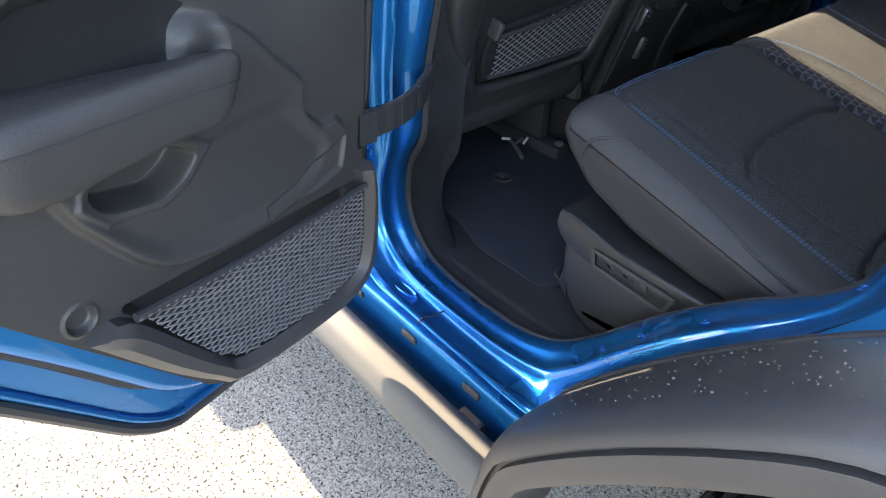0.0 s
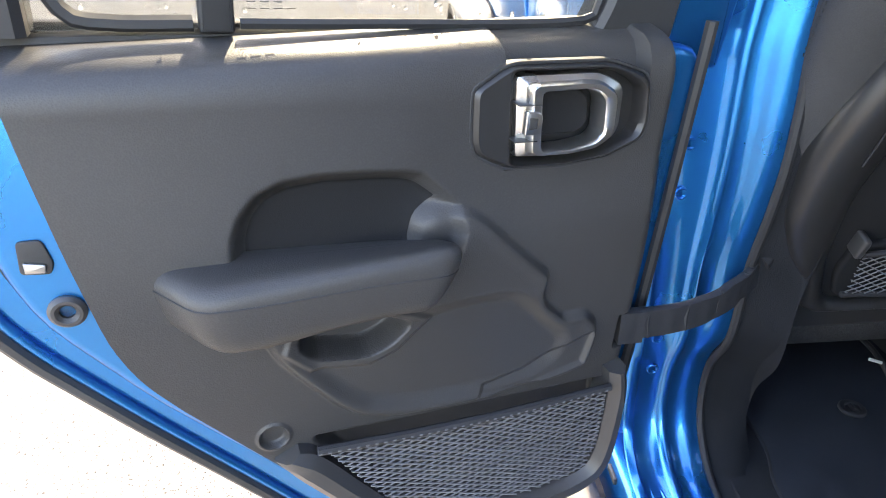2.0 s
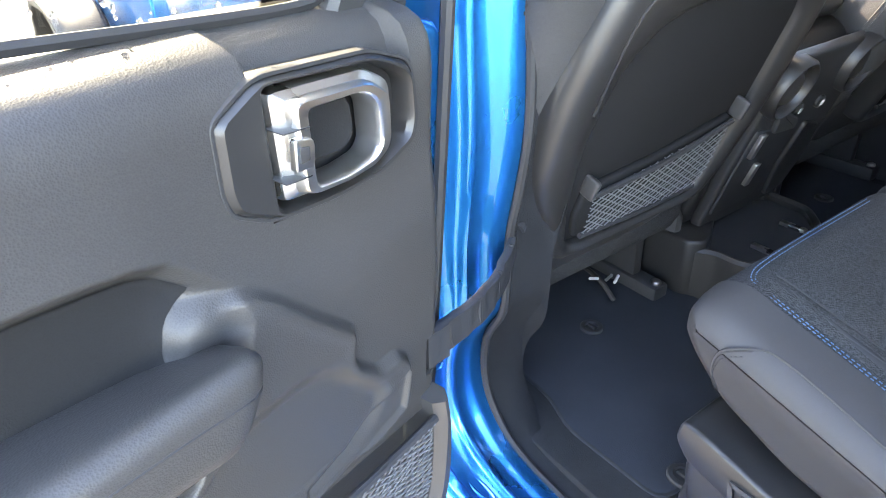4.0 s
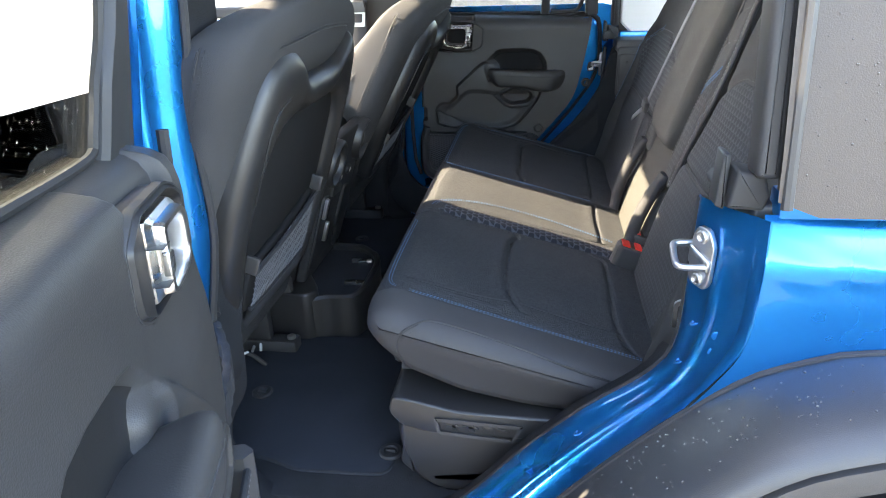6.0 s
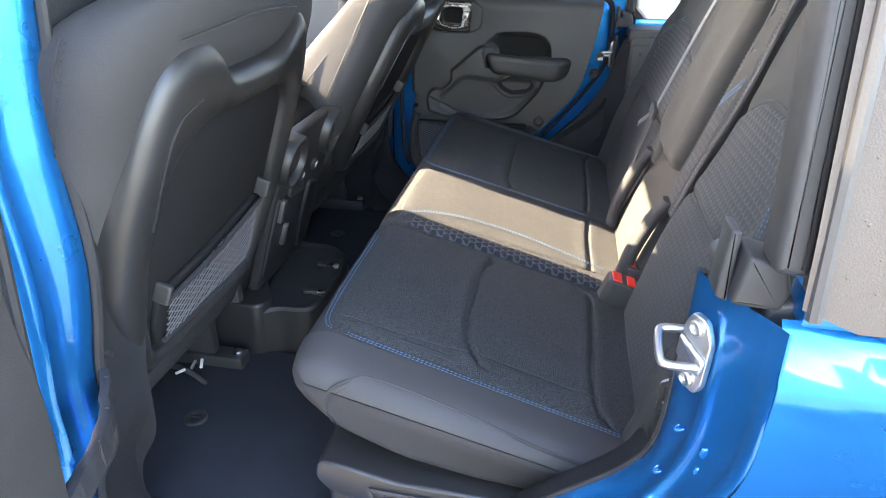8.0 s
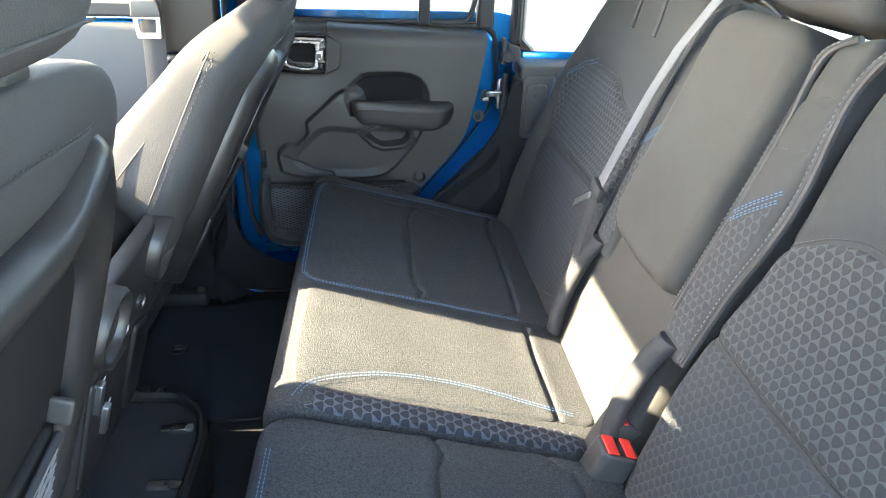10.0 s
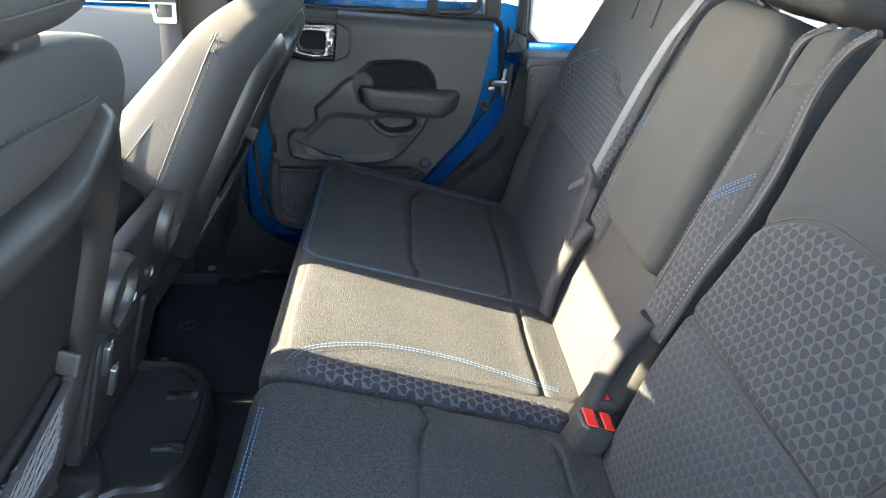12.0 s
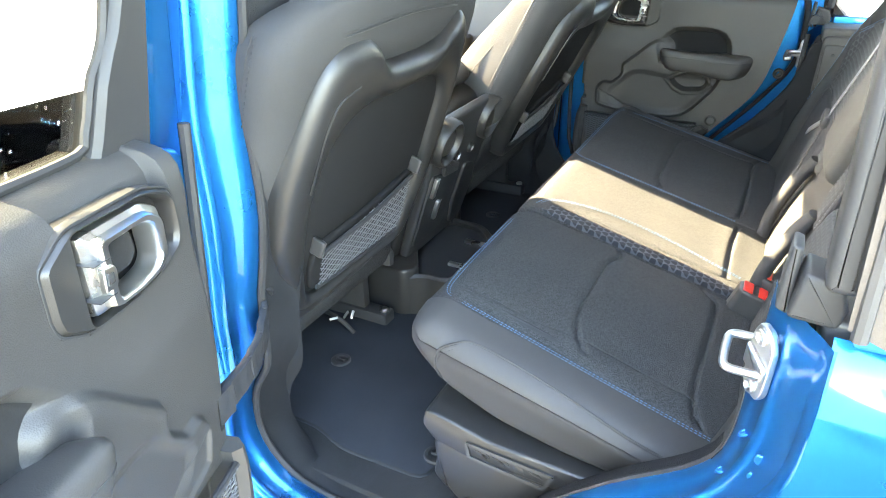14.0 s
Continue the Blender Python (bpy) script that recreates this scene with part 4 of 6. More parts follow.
def trim_panel(P):
    """The moulded inner panel: a fine sheet of relief with a rolled top edge, cut to its outline."""
    nx, nz = 420, 380
    xs = np.linspace(-0.61, -0.036, nx)
    zs = np.linspace(0.635, 1.148, nz)
    X, Z = np.meshgrid(xs, zs)
    D = relief(X, Z)
    rows = [[(X[j, i], Z[j, i], D[j, i]) for i in range(nx)] for j in range(nz)]
    for dd, zz in ((-0.0015, 1.160), (-0.005, 1.171), (-0.012, 1.180), (-0.024, 1.1855), (-0.045, 1.1895), (-0.066, 1.191), (-0.080, 1.189)):
        rows.append([(X[-1, i], zz + 0.040 * (-0.33 - X[-1, i]) * (zz - 1.148) / 0.04, D[-1, i] + dd) for i in range(nx)])
    bm = bmesh.new()
    vs = [[bm.verts.new(p) for p in row] for row in rows]
    for a, b in zip(vs, vs[1:]):
        for i in range(nx - 1):
            bm.faces.new((a[i], a[i + 1], b[i + 1], b[i]))
    out = rounded(TRIM, 0.02)
    n = len(out)
    area = sum(out[i][0] * out[(i + 1) % n][1] - out[(i + 1) % n][0] * out[i][1] for i in range(n))
    for i in range(n):
        a, b = Vector(out[i]), Vector(out[(i + 1) % n])
        e = b - a
        if e.length < 1e-6:
            continue
        nrm = Vector((e.y, -e.x)) * (1 if area > 0 else -1)
        bmesh.ops.bisect_plane(bm, geom=bm.verts[:] + bm.edges[:] + bm.faces[:], plane_co=(a.x, a.y, 0), plane_no=(nrm.x, nrm.y, 0), clear_outer=True)
    rim = [e for e in bm.edges if e.is_boundary]
    ext = bmesh.ops.extrude_edge_only(bm, edges=rim)
    for v in (g for g in ext["geom"] if isinstance(g, bmesh.types.BMVert)):
        v.co.z = min(v.co.z - 0.004, -0.004)
    for v in bm.verts:
        v.co = P(v.co.x, v.co.y, v.co.z)
    return bm


def armrest_plan():
    """The armrest seen from above: slanted rear end, straight face, rounded end by the hinge."""
    rear = [(-0.1085, -0.012), (-0.1085, 0.030), (-0.1130, 0.038), (-0.1235, 0.052), (-0.1350, 0.0675), (-0.1420, 0.0745), (-0.1520, 0.0790), (-0.1680, 0.0803)]
    face = [(-0.19 - 0.016 * k, 0.0806 + 0.0005 * k) for k in range(10)]
    hinge = [(-0.3440, 0.0845), (-0.3520, 0.0810), (-0.3575, 0.0740), (-0.3600, 0.062), (-0.3600, 0.025), (-0.3600, -0.012)]
    return rear + face + hinge


def armrest_point(p, h, shrink):
    """A place on the armrest: p in plan, h from its underside (0) to its top (1), drawn in by shrink; gives x, z, y."""
    x, y = p
    m = Vector((min(max(x, -0.322), -0.176), 0.030))
    off = Vector(p) - m
    x, y = m + off * max(0.02, 1 - shrink / max(off.length, 1e-5))
    x -= 0.020 * (1 - h) ** 3 * min(max((x + 0.22) / 0.10, 0), 1)
    x += 0.026 * (1 - h) ** 2 * min(max((-0.28 - x) / 0.07, 0), 1)
    low = 0.9770 - 0.0150 * (1 - min(max((-0.195 - x) / 0.11, 0), 1)) ** 1.5
    out, along = min(max((y - 0.018) / 0.062, 0), 1), min(max((-0.15 - x) / 0.20, 0), 1)
    back, front = 1.0275 - 0.010 * along, 1.0230 + 0.0185 * along
    return x, low + h * (back + (front - back) * out - low), y


def armrest_rings():
    levels = [(0, 0.04), (0, 0.016), (0.02, 0.009), (0.07, 0.004), (0.15, 0.001), (0.28, 0), (0.42, 0), (0.56, 0), (0.68, 0), (0.78, 0.0005), (0.86, 0.002), (0.92, 0.005), (0.965, 0.009), (0.99, 0.014), (1, 0.021), (1, 0.045)]
    rings = []
    for h, shrink in levels:
        pts = [armrest_point(p, h, shrink) for p in armrest_plan()]
        rings.append([(x, y, z) for x, z, y in pts])
    return rings


def build_door(mirror):
    M = Matrix.Identity(4) if mirror else OPEN_M
    def P(x, z, y):
        return M @ Vector((x, side_y(y, mirror), z))
    def W(x, z, y):
        return P(x, z, y + lean(z) - 0.028)
    label = "closed blue rear door with black trim panel" if mirror else "wide open blue rear door with black trim panel"
    A = rounded([(-0.655, 1.178), (-0.022, 1.178), (-0.012, 1.05), (-0.03, 0.985), (-0.10, 0.885), (-0.20, 0.765), (-0.285, 0.655), (-0.34, 0.617), (-0.62, 0.605), (-0.655, 0.645)], 0.03)
    if not mirror:
        A = rounded([(-0.6315, 1.183), (-0.013, 1.172), (-0.002, 1.036), (-0.022, 0.969), (-0.096, 0.868), (-0.199, 0.752), (-0.284, 0.649), (-0.338, 0.617), (-0.598, 0.632), (-0.629, 0.674)], 0.03)
    d = part("rear_door", rprism(A, -0.040, 0.0, 0.010, P), BLUE, car, label)
    tagged(d, category="car door")
    B = rounded([(-0.680, 1.180), (0.028, 1.180), (0.030, 1.04), (0.022, 0.975), (-0.006, 0.925), (-0.082, 0.822), (-0.168, 0.712), (-0.262, 0.590), (-0.315, 0.547), (-0.64, 0.545), (-0.676, 0.59)], 0.035)
    if not mirror:
        B = rounded([(-0.652, 1.185), (0.044, 1.174), (0.046, 1.026), (0.037, 0.957), (0.007, 0.906), (-0.074, 0.8035), (-0.163, 0.697), (-0.257, 0.582), (-0.310, 0.540), (-0.618, 0.545), (-0.650, 0.60)], 0.035)
    part("outer_skin", rprism(inset(B, -0.035) if mirror else B, -0.062, -0.057 if mirror else -0.046, 0.002 if mirror else 0.005, P), BLUE, d, "glossy blue outer skin")
    part("door_gasket", tube([P(a, b, -0.043) for a, b in inset(A, -0.006)], 0.009, 8, closed=True), RUBBER, d, "black rubber gasket")
    part("hinge_seal", tube([P(-0.626, 1.205, 0.004), P(-0.6255, 1.0, 0.004), P(-0.624, 0.82, 0.004), P(-0.619, 0.72, 0.004), P(-0.602, 0.664, 0.003)], 0.0065), RUBBER, d)
    if not mirror:
        # rolled hem of the skin and the brown-grey seal along its rear and lower edge
        def low(poly):
            pts = [p for p in poly if p[1] < 1.06 and p[0] > -0.60]
            return smooth_line([(p[0], p[1], 0) for p in pts], 60)
        part("skin_hem", tube([P(p[0], p[1], -0.0455) for p in low(inset(B, 0.016))], 0.0055, 10), BLUE, d)
        part("lower_seal", tube([P(p[0], p[1], -0.046) for p in low(inset(B, 0.003))], 0.0075), FLARE, d, "grey rubber lower seal")
    part("trim_panel", trim_panel(P), VINYL, d, "black grained trim panel with armrest recess", angle=50)
    inner = rounded([(-0.330, 0.995), (-0.326, 1.026), (-0.330, 1.045), (-0.345, 1.056), (-0.352, 1.063), (-0.331, 1.078), (-0.312, 1.0825), (-0.25, 1.084), (-0.220, 1.081), (-0.201, 1.072), (-0.188, 1.056), (-0.182, 1.038), (-0.181, 0.995)], 0.008)
    # the recess is plain vinyl; this darker sheet paints in its shade
    part("recess_shade", soft_sheet(inset(inner, 0.004), lambda u, v: relief(u, v) + 0.0012 - 0.002 * np.exp(-(sdf(u, v, inner) / 0.002) ** 2), P, 50, 40), BLACK_AND_SHADE, d, "dark sheet standing for the shade in the recess")
    part("belt_seal", box((-0.61, 1.170, -0.070), (-0.02, 1.192, -0.054), 0.004, P), RUBBER, d, "black belt line seal")
    arm = armrest_rings()
    bm = bmesh.new()
    loft(bm, [[P(x, z, y) for x, y, z in ring] for ring in arm])
    part("armrest", bm, VINYL, d, "black grained padded armrest", angle=60)
    line = [P(*armrest_point(p, 0.745 - 0.155 * min(max((-0.15 - p[0]) / 0.20, 0), 1), 0.0002)) for p in armrest_plan()[2:-2]]
    part("armrest_seam", tube([Vector(q) for q in line], 0.0010, 6), DARK, d)
    # net pocket: rim, hem and net
    outer = [(-0.194, 0.812), (-0.214, 0.790), (-0.258, 0.738), (-0.306, 0.690), (-0.345, 0.664), (-0.48, 0.655), (-0.556, 0.664), (-0.588, 0.705), (-0.588, 0.80), (-0.576, 0.848)]
    inner = [(-0.216, 0.824), (-0.236, 0.814), (-0.277, 0.764), (-0.316, 0.718), (-0.352, 0.692), (-0.475, 0.682), (-0.535, 0.690), (-0.560, 0.716), (-0.562, 0.80), (-0.556, 0.842)]
    oo = smooth_line([(a, b, 0) for a, b in outer], 50)
    ii = smooth_line([(a, b, 0) for a, b in inner], 50)
    def rim_at(x, z, y):
        k = min(max((-0.155 - x) / 0.06, 0), 1)
        return P(x, z, y if y < 0.02 else 0.024 + (y - 0.024) * (0.25 + 0.75 * k))
    part("pocket_rim", band([p[:2] for p in oo], [p[:2] for p in ii], -0.004, 0.066, 0.010, rim_at, closed=False), PLASTIC, d, "black moulded pocket rim")
    hole = [(-0.242, 0.818), (-0.558, 0.818), (-0.561, 0.74), (-0.552, 0.702), (-0.530, 0.691), (-0.475, 0.683), (-0.352, 0.693), (-0.316, 0.719), (-0.278, 0.767)]
    tagged(part("net", lattice(hole, 0.0063, 0.0010, lambda a, b, c: P(a, b, 0.056 + c), 0.38), GREYTHREAD, d, "stretchy black elastic net"), kind="stuff")
    hem = [P(-0.232 - 0.328 * t, 0.824 - 0.002 * t - 0.005 * math.sin(math.pi * t), 0.058) for t in [k / 20 for k in range(21)]]
    part("net_hem", tube(hem, 0.0048, 8), WEBBING, d)
    tagged(part("hem_binding", dashes(hem, P(0, 1, 1) - P(0, 1, 0), 0.009, 0.4, 0.0011, 0.0042), GREYTHREAD, d), kind="stuff")
    # inner handle
    mid = (-0.468, 1.131)
    b0, w0 = star(BEZEL, mid, 120), star(rounded(WELL, 0.006), mid, 120)
    gap = star(inset(BEZEL, -0.0026), mid, 120)
    part("bezel_gap", band(gap, b0, 0.020, 0.0284, 0.0004, P), DARK, d)
    part("handle_bezel", band(b0, w0, 0.008, 0.0315, 0.0045, P), BASE, d, "dark grey handle bezel")
    part("handle_well", rprism(inset(rounded(WELL, 0.006), -0.002), 0.004, 0.0125, 0.001, P), BASE, d)
    part("well_pad", slab(rounded([(-0.434, 1.152), (-0.476, 1.152), (-0.490, 1.144), (-0.495, 1.119), (-0.484, 1.109), (-0.434, 1.108)], 0.006), 0.008, 0.022, 0.004, 0.005, P), BLACK_AND_SHADE, d)
    lo = rounded([(-0.4085, 1.1655), (-0.489, 1.167), (-0.499, 1.164), (-0.516, 1.156), (-0.5195, 1.149), (-0.5215, 1.116), (-0.516, 1.106), (-0.4926, 1.0965), (-0.4636, 1.0935), (-0.416, 1.094)], 0.004)
    li = rounded([(-0.4315, 1.1535), (-0.4745, 1.155), (-0.4855, 1.152), (-0.4935, 1.1445), (-0.497, 1.115), (-0.490, 1.107), (-0.4665, 1.1025), (-0.437, 1.102)], 0.005)
    rings = []
    o1, i1 = star(lo, mid, 120), star(li, mid, 120)
    for f, w in ((0.0, 0.012), (0.0, 0.028), (0.06, 0.032), (0.40, 0.036), (0.48, 0.0420), (0.56, 0.0440), (0.86, 0.0440), (0.95, 0.0425), (1.0, 0.038), (1.0, 0.020)):
        rings.append([P(a[0] + (b[0] - a[0]) * f, a[1] + (b[1] - a[1]) * f, w) for a, b in zip(o1, i1)])
    bm = bmesh.new()
    loft(bm, rings, True, False)
    part("door_handle", bm, SATIN, d, "satin chrome pull handle", angle=35)
    for z in (1.143, 1.1115):
        part("handle_groove", box((-0.4305, z, 0.027), (-0.4090, z + 0.0010, 0.0444), 0.0004, P), DARK, d)
    part("lock_slider", rprism(rounded([(-0.416, 1.139), (-0.429, 1.138), (-0.432, 1.134), (-0.432, 1.122), (-0.429, 1.118), (-0.416, 1.118)], 0.002), 0.040, 0.0465, 0.0015, P), SATIN, d)
    part("lock_mark", rprism(rounded([(-0.419, 1.134), (-0.427, 1.133), (-0.427, 1.124), (-0.419, 1.123)], 0.001), 0.0462, 0.0470, 0.0004, P), FLARE, d)
    # screw, latch, rubber stop, embossed marks
    part("screw", disc(lambda a, b, c: P(SCREW_AT[0] + a, SCREW_AT[1] + b, 0.018 + c), 0.010, 0.006, 0.002, 18, 0.004), DARK, d, "black trim screw")
    part("latch", rprism(rounded([(-0.022, 1.016), (-0.043, 1.014), (-0.046, 1.024), (-0.041, 1.044), (-0.024, 1.044)], 0.004), -0.004, 0.0022, 0.001, P), DARK, d, "dark latch opening")
    part("latch_claw", rprism(rounded([(-0.026, 1.018), (-0.040, 1.017), (-0.041, 1.024), (-0.026, 1.027)], 0.001), 0.001, 0.005, 0.001, P), ZINC, d)
    part("rubber_stop", disc(lambda a, b, c: P(-0.047 + a, 0.979 + b, -0.001 + c), 0.0145, 0.007, 0.003, 24, 0.006), FLARE, d, "grey rubber door stop")
    marks = bmesh.new()
    for ox, oz, seg in ((-0.062, 0.994, ((0, 0, .006, .003), (.006, .003, .004, -.004))), (-0.067, 0.982, ((0, .004, .005, .003), (.005, .003, .004, -.003), (.004, -.003, 0, -.002))), (-0.070, 0.970, ((0, .004, .006, -.003), (.006, .004, 0, -.003), (.003, .006, .003, -.004)))):
        for a, b, c, e in seg:
            tube([P(ox - a, oz + b, 0.0008), P(ox - c, oz + e, 0.0008)], 0.0009, 5, marks)
    part("embossed_mark", marks, BLUE, d)
    # window: frame, divider and panes
    ho = smooth_line([(-0.684, 1.186, 0), (-0.684, 1.40, 0), (-0.680, 1.60, 0), (-0.635, 1.675, 0), (-0.55, 1.69, 0), (-0.12, 1.69, 0), (-0.05, 1.675, 0), (-0.026, 1.60, 0), (-0.022, 1.40, 0), (-0.018, 1.186, 0)], 60)
    hi = smooth_line([(-0.512, 1.186, 0), (-0.522, 1.215, 0), (-0.534, 1.262, 0), (-0.556, 1.31, 0), (-0.572, 1.40, 0), (-0.572, 1.56, 0), (-0.565, 1.625, 0), (-0.53, 1.645, 0), (-0.14, 1.645, 0), (-0.085, 1.625, 0), (-0.068, 1.56, 0), (-0.062, 1.40, 0), (-0.058, 1.186, 0)], 60)
    hd = smooth_line([(-0.604, 1.186, 0), (-0.607, 1.40, 0), (-0.606, 1.58, 0), (-0.595, 1.645, 0), (-0.55, 1.67, 0), (-0.12, 1.67, 0), (-0.06, 1.655, 0), (-0.030, 1.60, 0), (-0.024, 1.40, 0), (-0.020, 1.186, 0)], 60)
    part("window_frame", band([p[:2] for p in hd], [p[:2] for p in hi], -0.036, 0.006, 0.006, W, closed=False), DARK, d, "black window frame")
    part("frame_shell", rprism(rounded([(-0.684, 1.150), (-0.6045, 1.150), (-0.6065, 1.40), (-0.606, 1.66), (-0.655, 1.66), (-0.684, 1.60)], 0.006), -0.036, -0.006, 0.006, W), BLUE, d, "blue window surround")
    part("frame_face", band([p[:2] for p in ho], [(q[0] * 0.8 + p[0] * 0.2, q[1] * 0.8 + p[1] * 0.2) for p, q in zip(ho, hi)], -0.048, -0.037, 0.004, W, closed=False), BLUE, d)
    run = smooth_line([(-0.570, 1.50, 0), (-0.554, 1.31, 0), (-0.532, 1.262, 0), (-0.518, 1.215, 0), (-0.492, 1.198, 0), (-0.30, 1.195, 0), (-0.20, 1.195, 0)], 50)
    part("glass_run", tube([W(p[0], p[1], -0.006) for p in run], 0.0045, 6), RUBBER, d, "rubber glass run channel")
    run = smooth_line([(-0.166, 1.195, 0), (-0.11, 1.195, 0), (-0.082, 1.202, 0), (-0.068, 1.24, 0), (-0.066, 1.30, 0), (-0.068, 1.50, 0)], 40)
    part("glass_run", tube([W(p[0], p[1], -0.006) for p in run], 0.006, 6), RUBBER, d)
    if not mirror:
        sheet = rounded([(-0.602, 1.252), (-0.199, 1.252), (-0.199, 1.545), (-0.602, 1.545)], 0.002)
        part("window_sticker", rprism(sheet, -0.0115, -0.0110, 0.0001, W, 1), PAPER, d, "large white paper window sticker")
    part("window_divider", rprism(rounded([(-0.196, 1.188), (-0.170, 1.188), (-0.172, 1.63), (-0.196, 1.63)], 0.003), -0.022, -0.002, 0.003, W), DARK, d)
    for lo_, hi_ in ((-0.592, -0.190), (-0.178, -0.052)):
        pane = part("window_pane", rprism(rounded([(lo_, 1.186), (hi_, 1.186), (hi_, 1.632), (lo_, 1.632)], 0.012), -0.016, -0.012, 0.001, W, 1), TINTED, d, "tinted window glass with water drops")
    rng = random.Random(5)
    drops = bmesh.new()
    for k in range(130):
        x, z, r = rng.uniform(-0.57, -0.07), 1.197 + 0.06 * rng.random() ** 1.3, rng.uniform(0.0006, 0.0024)
        m = Matrix.Translation(W(x, z, -0.0165)) @ (M.to_3x3() @ Matrix.Diagonal((1, 0.45, 1.2))).to_4x4()
        bmesh.ops.create_icosphere(drops, subdivisions=1, radius=r, matrix=m)
    tagged(part("water_drops", drops, WATER, d), kind="stuff")
    # unreadable maker's mark etched into the glass: plain bars
    bars = bmesh.new()
    for j in range(3):
        for i in range(4 - (j == 1)):
            box((-0.206 - 0.010 * i - 0.007, 1.205 + 0.005 * j, -0.0120), (-0.206 - 0.010 * i, 1.2058 + 0.005 * j, -0.0117), 0.0002, W, 1, bars)
    part("glass_mark", bars, FLARE, d)
    return d


PAPER = bpy.data.materials.new("white_paper")
PAPER.use_nodes = True
pn = PAPER.node_tree
pd, pt, pm, pz = (pn.nodes.new("ShaderNode" + k) for k in ("BsdfDiffuse", "BsdfTranslucent", "MixShader", "TexNoise"))
pd.inputs[0].default_value = pt.inputs[0].default_value = (0.82, 0.82, 0.80, 1)
pz.inputs["Scale"].default_value = 60.0
pn.links.new(pz.outputs[0], pm.inputs[0])
pn.links.new(pd.outputs[0], pm.inputs[1])
pn.links.new(pt.outputs[0], pm.inputs[2])
pn.links.new(pm.outputs[0], pn.nodes["Material Output"].inputs[0])
WATER = material("water_drop", (0.75, 0.78, 0.8), 0.08, 0, 0, 0.5, 0.05, 40.0, 900.0)
DROP = material("dirty_rain_drop", (0.05, 0.045, 0.04), 0.12, 0, 0, 0.6, 0.3, 60.0, 900.0)
wb = WATER.node_tree.nodes["Principled BSDF"]
wb.inputs["Transmission Weight"].default_value, wb.inputs["IOR"].default_value = 0.85, 1.33
for mirror in (False, True):
    build_door(mirror)


def build_drops():
    """Rain drops left on the flare, the sill and the hardtop."""
    rng = random.Random(11)
    bm = bmesh.new()
    for k in range(170):
        z = rng.uniform(1.14, 1.70)
        x = rng.uniform(0.06, 0.17)
        r = rng.uniform(0.0005, 0.0012)
        bmesh.ops.create_icosphere(bm, subdivisions=1, radius=r, matrix=Matrix.Translation((x, -0.0565 + lean(z), z)) @ Matrix.Diagonal((1, 0.5, 1.3, 1)))
    edge = arc_edge(0.0)
    for k in range(210):
        i = rng.randrange(6, 34)
        f, y = rng.random(), rng.uniform(-0.165, -0.075)
        q = Vector(edge[i]).lerp(Vector(edge[i + 1]), f)
        n = (q - Vector((0.33, 0, 0.42))).normalized()
        q = q + n * (0.0045 + 0.0048 * min(1, max(0, (-0.075 - y) / 0.05)))
        bmesh.ops.create_icosphere(bm, subdivisions=1, radius=rng.uniform(0.0006, 0.0015), matrix=Matrix.Translation((q.x, y, q.z)))
    tagged(part("water_drops", bm, DROP, car), kind="stuff")


build_drops()


def build_strap():
    a = OPEN_M @ Vector((-0.578, 0.030, 0.884))
    b = Vector((-0.662, 0.088, 0.880))
    path = []
    for k in range(33):
        t = k / 32
        p = a.lerp(b, t) + Vector((0, 0, -0.012 * math.sin(math.pi * t))) + Vector((0.014, 0.010, 0)) * math.sin(math.pi * t) + Vector((0.0012, 0, 0.001)) * math.sin(k * 1.7)
        path.append((p, (0.05, 0.10 * math.sin(k * 0.8), 1.0)))
    s = part("check_strap", ribbon(path, 0.040, 0.010), WEBBING, car, "black woven door check strap")
    for k in (5, 12, 19, 26):
        p, w = path[k]
        part("strap_fold", tube([p + Vector(w) * 0.019 + Vector((0.003, -0.003, 0)), p + Vector((0.006, -0.006, 0.002)), p - Vector(w) * 0.019 + Vector((0.003, -0.003, 0))], 0.0028, 6), WEBBING, s)
    sl = [(q + Vector((0.004, -0.004, 0)), w) for q, w in path[:5]]
    part("strap_sleeve", ribbon(sl, 0.046, 0.012), WEBBING, s)
    hook = smooth_line([b + Vector((0.008, -0.01, 0.014)), b + Vector((0.0, 0.004, 0.022)), b + Vector((-0.010, 0.016, 0.010)), b + Vector((-0.008, 0.018, -0.03)), b + Vector((-0.022, 0.02, -0.075))], 20)
    part("wiring_boot", tube(hook, 0.015, 10), RUBBER, s)
    part("strap_anchor", slab(rounded([(-0.70, 0.835), (-0.668, 0.835), (-0.664, 0.885), (-0.70, 0.89)], 0.01), 0.095, 0.135, 0.006, 0.01, lambda x, z, y: (x, y, z)), PLASTIC, s)


build_strap()

# ---- rear seat ----
SLOPE = 0.27


def top_z(x):
    """Height of the rear cushions' upper face."""
    z = 0.885 - SLOPE * (x + 0.4)
    if x < -0.385:
        z -= 4.5 * (x + 0.385) ** 2
    return z


def on_top(x, y, up=0.002):
    return Vector((x, y, top_z(x) + up))


def cushion_profile():
    return rounded([(0.05, 0.690), (-0.20, 0.716), (-0.30, 0.736), (-0.385, 0.772), (-0.430, 0.815), (-0.449, 0.845), (-0.440, 0.880), (-0.405, 0.8905), (-0.36, 0.875), (0.04, 0.767)], 0.020, 4)


